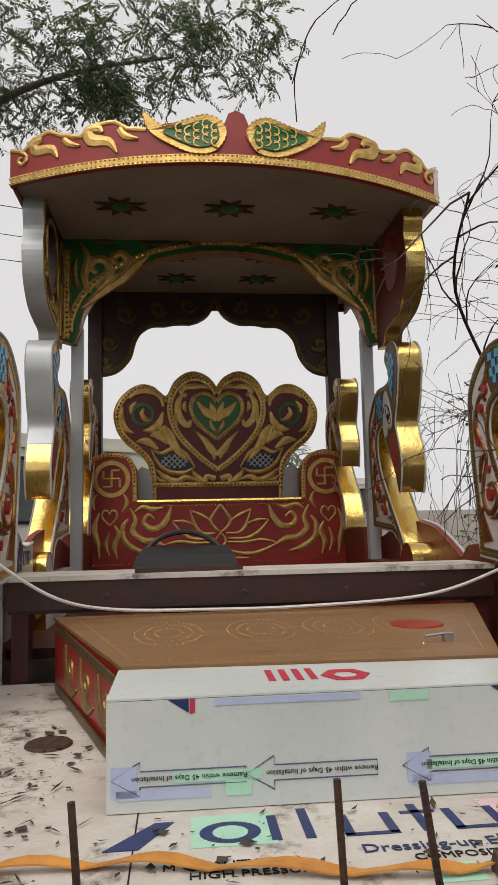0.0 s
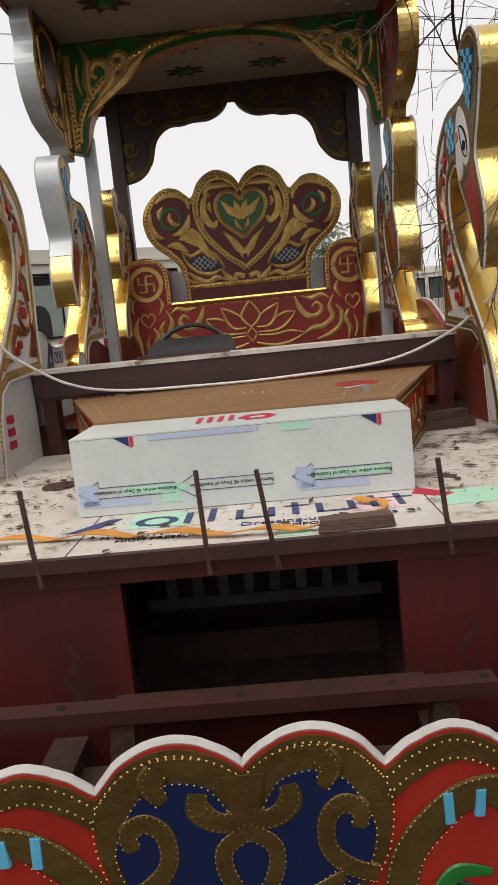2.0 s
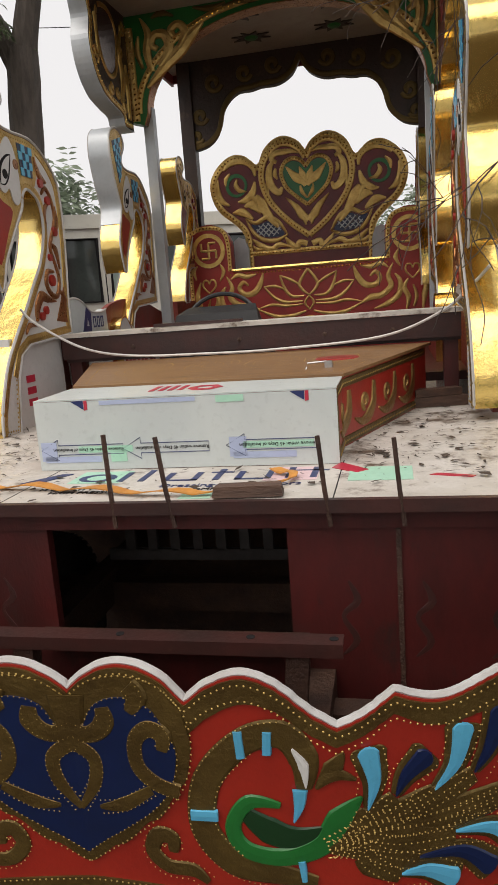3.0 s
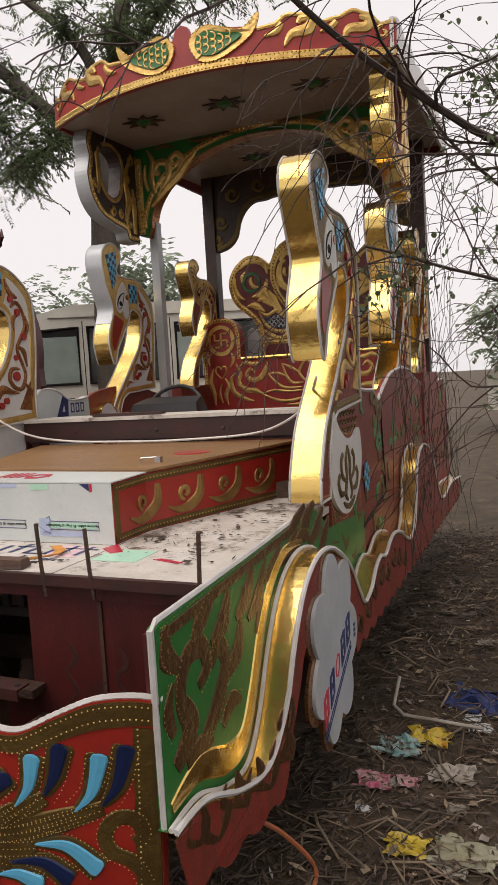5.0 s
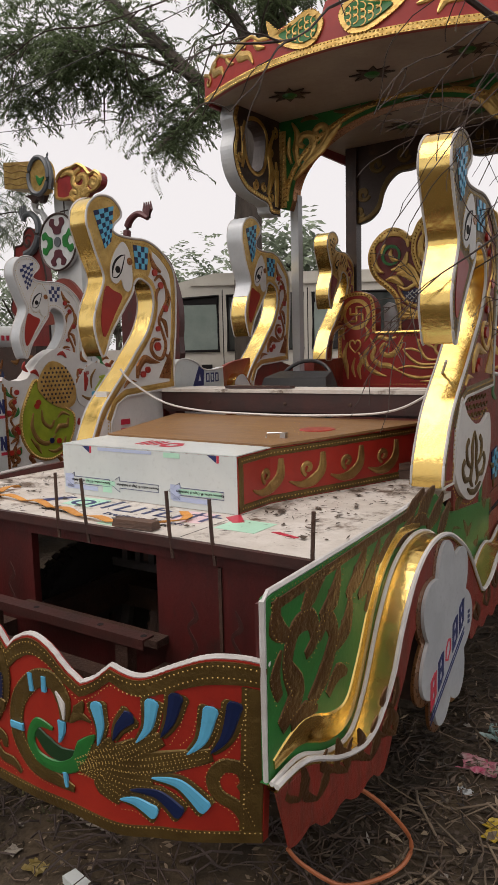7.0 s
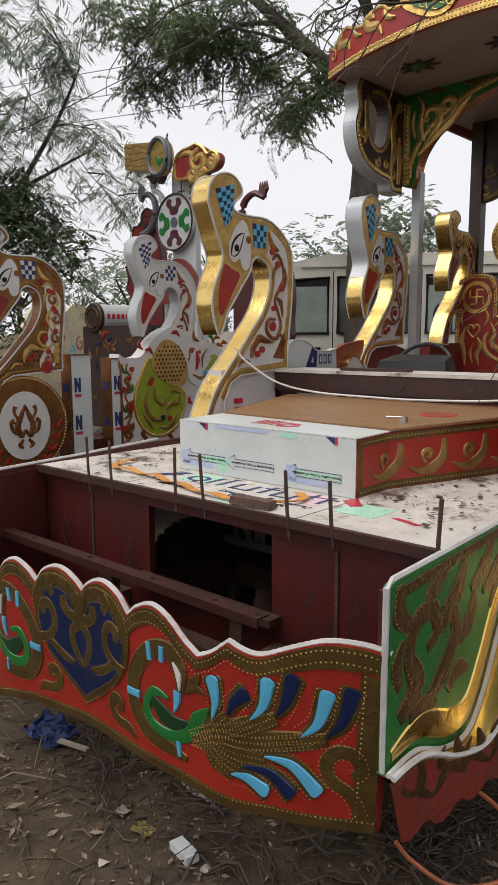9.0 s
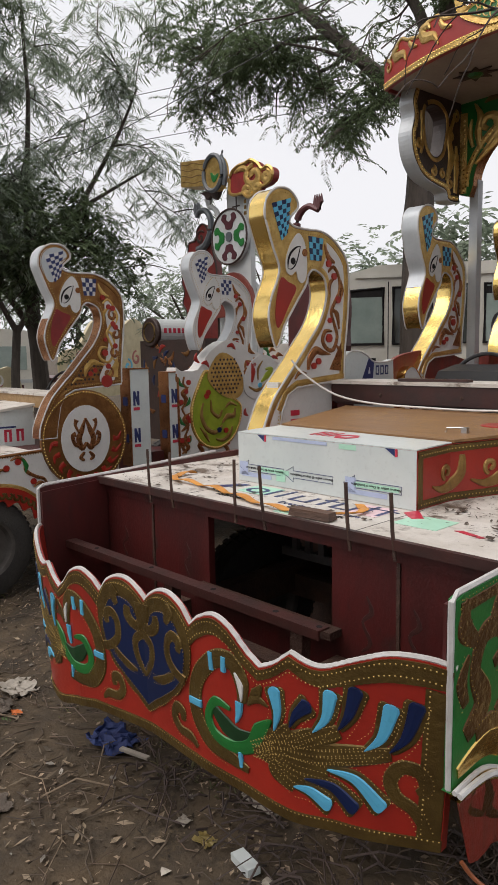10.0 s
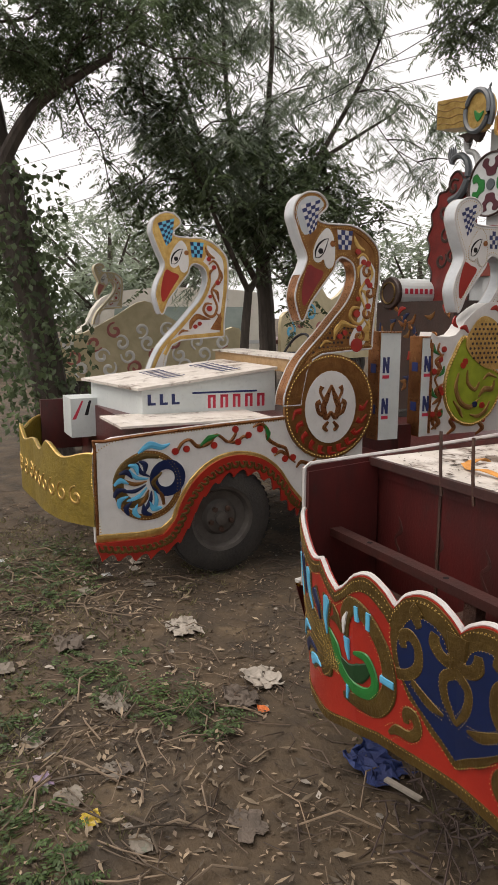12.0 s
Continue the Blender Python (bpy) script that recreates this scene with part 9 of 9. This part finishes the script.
for i in range(120):
    x, y = (rnd.uniform(0.9, 2.0), rnd.uniform(0.0, 4.5)) if i % 3 == 0 else (rnd.uniform(-4.5, 0.9), rnd.uniform(-1.6, 1.5))
    p = Vector((x, y, ground_z(x, y) + 0.006))
    s, w = rnd.uniform(0.006, 0.024), rnd.uniform(0, 6.28)
    ring = [p + Vector((s * rnd.uniform(0.5, 1.2) * math.cos(w + a), s * rnd.uniform(0.4, 1.0) * math.sin(w + a), rnd.uniform(0, 0.006))) for a in (0, 1.1, 2.2, 3.1, 4.2, 5.2)]
    gp.add([*ring, p + Vector((0, 0, rnd.uniform(0.002, 0.008)))], [(k, (k + 1) % 6, 6) for k in range(6)])
gb = Geo()
for i in range(22000):
    x, y = rnd.uniform(-4.6, 0.2), rnd.uniform(-1.9, 0.6)
    if noise.noise(Vector((x * 1.1, y * 1.1, 11.0))) + 0.35 * noise.noise(Vector((x * 6, y * 6, 2.0))) < 0.02 + 0.25 * (y + 0.6):
        continue
    leaflet(gb, Vector((x, y, ground_z(x, y) - 0.004)), Vector((rnd.uniform(-1, 1), rnd.uniform(-1, 1), rnd.uniform(0.25, 1.1))).normalized(), rvec(1), rnd.uniform(0.02, 0.06), rnd.uniform(0.0018, 0.004))
part("grass", gb, surf("dry_grass", (0.085, 0.105, 0.035), (0.15, 0.125, 0.06), 2, 0.7, vary=0.5, thin=0.3), None, "sparse short grass in the trodden soil", "stuff")
for i in range(13000):
    x, y = rnd.uniform(-4.2, 0.9), rnd.uniform(-1.9, 0.7)
    if noise.noise(Vector((x * 1.7, y * 1.7, 5.0))) < rnd.uniform(-0.35, 0.3):
        continue
    d = Vector((rnd.uniform(-1, 1), rnd.uniform(-1, 1), rnd.uniform(-0.05, 0.3))).normalized()
    leaflet(g, Vector((x, y, ground_z(x, y) + 0.004 + 0.006 * rnd.random())), d, Vector((0, 0, 1)) + rvec(0.7), rnd.uniform(0.006, 0.03), rnd.uniform(0.0015, 0.006))
for i in range(420):
    x, y = (rnd.uniform(-3.6, -0.2), rnd.uniform(-1.9, -0.1)) if i % 3 else (rnd.uniform(0.9, 2.2), rnd.uniform(0.0, 4.0))
    d = Vector((rnd.uniform(-1, 1), rnd.uniform(-1, 1), rnd.uniform(0, 0.3))).normalized()
    leaflet(gp, Vector((x, y, ground_z(x, y) + 0.008)), d, Vector((0, 0, 1)) + rvec(0.8), rnd.uniform(0.02, 0.06), rnd.uniform(0.006, 0.018))
part("leaf_mulch", gm, surf("dark_mulch", (0.085, 0.056, 0.038), (0.036, 0.025, 0.018), 4, 0.8, vary=0.7), None, "dark brown leaf mulch beside the carriage", "stuff")
part("dry_leaves", g, STRAW, None, "dry brown leaf litter strewn over the soil", "stuff")
part("dry_twigs", gt, surf("dead_twig", (0.095, 0.063, 0.042), (0.045, 0.031, 0.022), 9, 0.8, vary=0.6), None, "dry twigs and straw strewn over the soil", "stuff")
part("paper_scraps", gp, PAPER, None, "torn pale paper scraps on the soil", "stuff")
# bigger chips, straws and twigs, lying in drifts
gc, gk = Geo(), Geo()
for i in range(5200):
    x, y = rnd.uniform(-3.7, 0.9), rnd.uniform(-1.75, 0.75)
    drift = noise.noise(Vector((x * 1.3, y * 1.3, 21.0))) + 0.30 * noise.noise(Vector((x * 5, y * 5, 4.0))) - 0.42 * (y + 0.5)
    if drift < rnd.uniform(-0.25, 0.35):
        continue
    p = Vector((x, y, ground_z(x, y) + 0.006 + 0.010 * rnd.random()))
    w = rnd.uniform(0, 6.28)
    d = Vector((math.cos(w), math.sin(w), rnd.uniform(-0.05, 0.25))).normalized()
    if i % 4:
        leaflet(gc, p, d, Vector((0, 0, 1)) + rvec(0.8), rnd.uniform(0.025, 0.085), rnd.uniform(0.003, 0.011))
    else:
        ln = rnd.uniform(0.06, 0.30)
        gk.tube([p, p + 0.5 * ln * d + Vector((-0.12 * ln * d.y, 0.12 * ln * d.x, 0.01)), p + ln * Vector((d.x, d.y, 0.0))], rnd.uniform(0.0015, 0.0048), 5)
for i in range(2600):
    x, y = 1.05 + 1.3 * rnd.random() ** 1.4, rnd.uniform(0.0, 5.0)
    if noise.noise(Vector((x * 2.2, y * 2.2, 8.0))) < rnd.uniform(-0.3, 0.4):
        continue
    p = Vector((x, y, ground_z(x, y) + 0.006 + 0.012 * rnd.random()))
    w = rnd.uniform(0, 6.28)
    d = Vector((math.cos(w), math.sin(w), rnd.uniform(-0.05, 0.3))).normalized()
    if i % 3:
        leaflet(gc, p, d, Vector((0, 0, 1)) + rvec(0.9), rnd.uniform(0.02, 0.08), rnd.uniform(0.004, 0.018))
    else:
        ln = rnd.uniform(0.08, 0.40)
        gk.tube([p, p + 0.5 * ln * d + Vector((-0.12 * ln * d.y, 0.12 * ln * d.x, 0.02)), p + ln * Vector((d.x, d.y, 0.0))], rnd.uniform(0.0015, 0.005), 5)
part("chips", gc, surf("pale_chip", (0.23, 0.178, 0.12), (0.11, 0.08, 0.05), 4, 0.8, vary=0.7), None, "pale wood chips and dry leaves in drifts", "stuff")
part("broken_twigs", gk, surf("bleached_twig", (0.17, 0.125, 0.085), (0.09, 0.065, 0.042), 9, 0.8, vary=0.6), None, "broken dry twigs strewn over the soil", "stuff")
# weeds with feathery leaves
for cx, cy, n, r, h in ((-1.38, -0.44, 60, 0.12, 0.12), (-1.17, -0.30, 34, 0.09, 0.08), (-1.69, -0.66, 34, 0.11, 0.09), (-2.95, -0.66, 110, 0.32, 0.10), (-3.35, -0.50, 90, 0.30, 0.11), (-0.63, -1.05, 26, 0.08, 0.07), (-1.45, -1.05, 22, 0.10, 0.06), (-2.3, -0.95, 40, 0.22, 0.06), (-0.82, -1.12, 44, 0.20, 0.05), (-1.05, -1.22, 40, 0.22, 0.05), (-0.55, -1.22, 34, 0.16, 0.06), (-1.75, -0.95, 36, 0.25, 0.05), (-1.95, -0.55, 34, 0.2, 0.05)):
    g = Geo()
    for _ in range(n):
        a, q = rnd.uniform(0, 6.28), r * rnd.random() ** 0.7
        x, y = cx + q * math.cos(a), cy + q * math.sin(a)
        spray(g, Vector((x, y, ground_z(x, y))), Vector((0.8 * math.cos(a) + rnd.uniform(-0.4, 0.4), 0.8 * math.sin(a) + rnd.uniform(-0.4, 0.4), rnd.uniform(0.5, 1.3))), h * rnd.uniform(0.6, 1.25), 6, 0.024, 0.0055, 0.9)
    tagged(part("weed_clump", g, GRASS, None, "small feathery green weed on the bare soil", "stuff"), category="weeds")


def crumple(name, label, x, y, s, material, flat=0.35, seed=1):
    """A crumpled scrap: a sheet folded by noise."""
    n, gg = (12 if s > 0.09 else 6), Geo()
    z0 = ground_z(x, y)
    for i in range(n + 1):
        for j in range(n + 1):
            u, v = (i / n - 0.5), (j / n - 0.5)
            q = Vector((u * 4, v * 4, seed * 3.7))
            du, dv = 0.25 * noise.noise(q * 1.3), 0.25 * noise.noise(q * 1.3 + Vector((9, 0, 0)))
            h = abs(noise.noise(q)) * flat * s + abs(noise.noise(q * 2.3)) * flat * 0.5 * s
            gg.v.append((x + s * (u + du) * 1.3, y + s * (v + dv), z0 + 0.008 + h))
    w = n + 1
    gg.f = [(i * w + j, (i + 1) * w + j, (i + 1) * w + j + 1, i * w + j + 1) for i in range(n) for j in range(n)]
    ob = part(name, gg, material, None, label)
    mod = ob.modifiers.new("thickness", "SOLIDIFY")
    mod.thickness = 0.002
    return tagged(ob, category=name.replace("_", " "))


SACK = surf("brown_sack", (0.115, 0.09, 0.07), (0.07, 0.055, 0.042), 9, 0.8, 0, 0.4)
DULLPAPER = surf("dull_wrapping", (0.20, 0.175, 0.14), (0.12, 0.10, 0.075), 12, 0.6, 0, 0.4, 40, (0.09, 0.13, 0.09), 0.62)
YELLOW = surf("yellow_foil", (0.50, 0.37, 0.03), (0.36, 0.25, 0.03), 12, 0.3, 0, 0.2, 30, (0.6, 0.03, 0.05), 0.60)
TEAL = surf("teal_plastic", (0.05, 0.18, 0.18), (0.30, 0.36, 0.33), 14, 0.35)
PINK = surf("pink_wrapper", (0.36, 0.04, 0.10), (0.40, 0.33, 0.3), 14, 0.35)
crumple("blue_rag", "crumpled dark blue patterned cloth on the soil", -0.64, 0.10, 0.17, CLOTH, 0.30, 1)
crumple("wrapper", "crumpled yellow and red snack wrapper", 1.30, 1.68, 0.14, YELLOW, 0.30, 2)
crumple("wrapper", "crumpled teal plastic wrapper", 1.19, 1.55, 0.13, TEAL, 0.30, 3)
crumple("wrapper", "torn pink and white wrapper", 1.15, 1.27, 0.10, PINK, 0.25, 4)
crumple("wrapper", "pale yellow wrapper in the litter", 1.34, 0.93, 0.10, YELLOW, 0.25, 5)
crumple("paper_scrap", "crumpled pale paper on the soil", 1.43, 1.42, 0.12, PAPER, 0.3, 6)
crumple("paper_scrap", "crumpled pale paper on the soil", -2.02, -0.09, 0.15, PAPER, 0.2, 7)
crumple("paper_scrap", "crumpled pale paper on the soil", -1.38, 0.03, 0.14, PAPER, 0.25, 8)
crumple("paper_scrap", "crumpled pale paper on the soil", 0.12, 0.27, 0.12, PAPER, 0.2, 9)
for i in range(46):
    x, y = (rnd.uniform(-3.6, -0.5), rnd.uniform(-1.7, 0.2)) if i < 18 and i % 4 else (1.12 + 0.9 * rnd.random() ** 1.5, rnd.uniform(0.3, 4.2))
    crumple("litter_scrap", "small crumpled scrap lying on the soil", x, y, rnd.uniform(0.035, 0.085), (PAPER, STRAW, DULLPAPER, GREYPAINT, SACK)[i % 5], 0.3, 20 + i)
crumple("blue_rag", "dark blue cloth in the leaf litter", 1.47, 2.12, 0.24, CLOTH, 0.25, 10)
ORANGE = surf("orange_wrapper", (0.55, 0.14, 0.02), (0.45, 0.10, 0.02), 12, 0.4)
PURPLE = surf("faded_purple_wrapper", (0.20, 0.14, 0.22), (0.26, 0.22, 0.25), 14, 0.5)
for nm, lb, x, y, sz, mt, fl in (("cloth_scrap", "crumpled brown cloth scrap on the soil", -2.13, -0.67, 0.17, SACK, 0.3), ("paper_scrap", "crumpled white wrapping beside the weeds", -1.49, -0.62, 0.13, DULLPAPER, 0.3), ("sack_scrap", "crumpled grey sack scrap on the soil", -1.28, -0.13, 0.15, SACK, 0.4), ("wrapper", "small orange wrapper on the soil", -1.15, -0.09, 0.05, ORANGE, 0.4),
                             ("paper_scrap", "flat pale paper scrap on the soil", -1.05, -0.76, 0.09, DULLPAPER, 0.2), ("paper_scrap", "flat pale paper scrap on the soil", -0.98, -0.93, 0.10, DULLPAPER, 0.2), ("paper_scrap", "pale triangular paper scrap on the soil", -1.37, -0.98, 0.10, DULLPAPER, 0.15), ("wrapper", "small torn yellow wrapper in the straw", -0.84, -0.89, 0.07, YELLOW, 0.3), ("wrapper", "faded purple wrapper in the straw", -1.11, -0.99, 0.07, PURPLE, 0.2),
                             ("paper_scrap", "muddy paper trodden into the soil", -0.59, -0.44, 0.12, SACK, 0.1), ("paper_scrap", "muddy paper trodden into the soil", -0.67, -0.78, 0.08, DULLPAPER, 0.2), ("paper_scrap", "pale paper by the wheel", -2.76, -0.43, 0.10, DULLPAPER, 0.25), ("paper_scrap", "pale paper by the wheel", -2.74, -0.04, 0.09, DULLPAPER, 0.25),
                             ("wrapper", "pink and white wrapper in the leaf litter", 1.27, 1.31, 0.10, PINK, 0.3), ("paper_scrap", "small pale scrap in the leaf litter", 1.47, 1.19, 0.07, DULLPAPER, 0.3), ("paper_scrap", "small white paper triangle on the soil", -0.03, -0.01, 0.05, PAPER, 0.1), ("wrapper", "dull yellow packet below the panel", 0.10, -0.02, 0.07, surf("mustard_packet", (0.22, 0.16, 0.04), (0.15, 0.11, 0.03), 9, 0.5), 0.25)):
    crumple(nm, lb, x, y, 0.78 * sz, mt, fl, 60 + int(10 * abs(x) + 7 * abs(y)))
crumple("plastic_sheet", "dusty olive plastic sheet in the litter", 1.54, 0.94, 0.16, surf("olive_film", (0.20, 0.19, 0.11), (0.28, 0.27, 0.2), 8, 0.4), 0.2, 11)
tagged(part("carton", Geo().hexa([(0.24, -0.03, 0.005), (0.34, -0.05, 0.005), (0.35, -0.005, 0.005), (0.25, 0.015, 0.005)], [(0.24, -0.03, 0.03), (0.34, -0.05, 0.034), (0.35, -0.005, 0.034), (0.25, 0.015, 0.03)]), ACP, None, "small crushed white and blue carton"), category="carton")
tagged(part("wood_strip", Geo().hexa([(-0.54, 0.06, 0.008), (-0.40, 0.10, 0.008), (-0.405, 0.12, 0.008), (-0.545, 0.082, 0.008)], [(-0.54, 0.06, 0.018), (-0.40, 0.10, 0.018), (-0.405, 0.12, 0.018), (-0.545, 0.082, 0.018)]), PAPER, None, "pale wood strip lying on the soil"), category="wood strip")
hose = curve([(1.02, 0.36, 0.40), (1.08, 0.48, 0.28), (1.13, 0.60, 0.10), (1.10, 0.55, 0.02), (1.0, 0.40, 0.03), (0.90, 0.33, 0.10), (0.86, 0.30, 0.16)], 6)
tagged(part("hose", Geo().tube(hose, 0.007, 7), surf("orange_hose", (0.42, 0.13, 0.05), (0.32, 0.10, 0.04), 9, 0.5), None, "orange-brown hose looped beside the carriage", smooth=True), category="hose")
tagged(part("pale_stick", Geo().tube([(1.12, 1.98, 0.12), (1.11, 1.87, 0.03), (1.17, 1.80, 0.02), (1.33, 1.77, 0.03), (1.52, 1.75, 0.03)], 0.008, 6), PAPER, None, "bent pale plastic pipe in the litter"), category="pipe")
tagged(part("brushwood", (lambda gg: [(lambda x, y, a, b, q: gg.tube([(x, y, 0.012), (x + 0.5 * q * a - 0.1 * q * b, y + 0.5 * q * b + 0.1 * q * a, 0.02 + 0.2 * q * rnd.random()), (x + q * a, y + q * b, 0.015)], rnd.uniform(0.0015, 0.005), 4))(rnd.uniform(-0.5, 1.05), rnd.uniform(-0.05, 0.6), rnd.uniform(-1, 1), rnd.uniform(-1, 1), rnd.uniform(0.06, 0.32)) for _ in range(330)] and gg)(Geo()), TWIG, None, "heap of dry brushwood below the carriage front", "stuff"), category="brushwood")

# flakes of dry dirt on the deck
g = Geo()
drifts = [(-0.80, 0.9, 0.16), (-0.62, 0.6, 0.14), (-0.90, 1.25, 0.10), (-0.55, 1.1, 0.10), (-0.75, 0.42, 0.10), (0.60, 1.05, 0.10), (0.78, 1.15, 0.12), (0.72, 0.80, 0.10), (0.66, 1.40, 0.12), (0.88, 1.35, 0.08), (0.85, 0.62, 0.09), (0.56, 0.75, 0.08), (-0.2, 0.40, 0.10), (0.25, 0.46, 0.08)]
for i in range(1150):
    cx, cy, sp = drifts[min(int(rnd.random() ** 1.3 * len(drifts)), len(drifts) - 1)] if i % 7 else (rnd.choice((-0.7, 0.72)), rnd.uniform(0.4, 1.6), 0.2)
    x, y = rnd.gauss(cx, sp), rnd.gauss(cy, 1.3 * sp)
    if abs(x) > 0.955 or y < 0.31 or y > 1.8 or (abs(x) < 0.50 and y > 0.62) or (abs(x) < 0.64 and y > 1.3):
        continue
    leaflet(g, Vector((x, y, 1.063 + 0.004 * rnd.random())), Vector((rnd.uniform(-1, 1), rnd.uniform(-1, 1), 0.03)).normalized(), Vector((0, 0, 1)), 0.004 + 0.055 * rnd.random() ** 4, 0.002 + 0.014 * rnd.random() ** 3)
part("deck_dirt", g, surf("dried_mud", (0.075, 0.05, 0.034), (0.04, 0.028, 0.02), 9, 0.9), None, "flakes of dried mud and bark on the deck", "stuff")
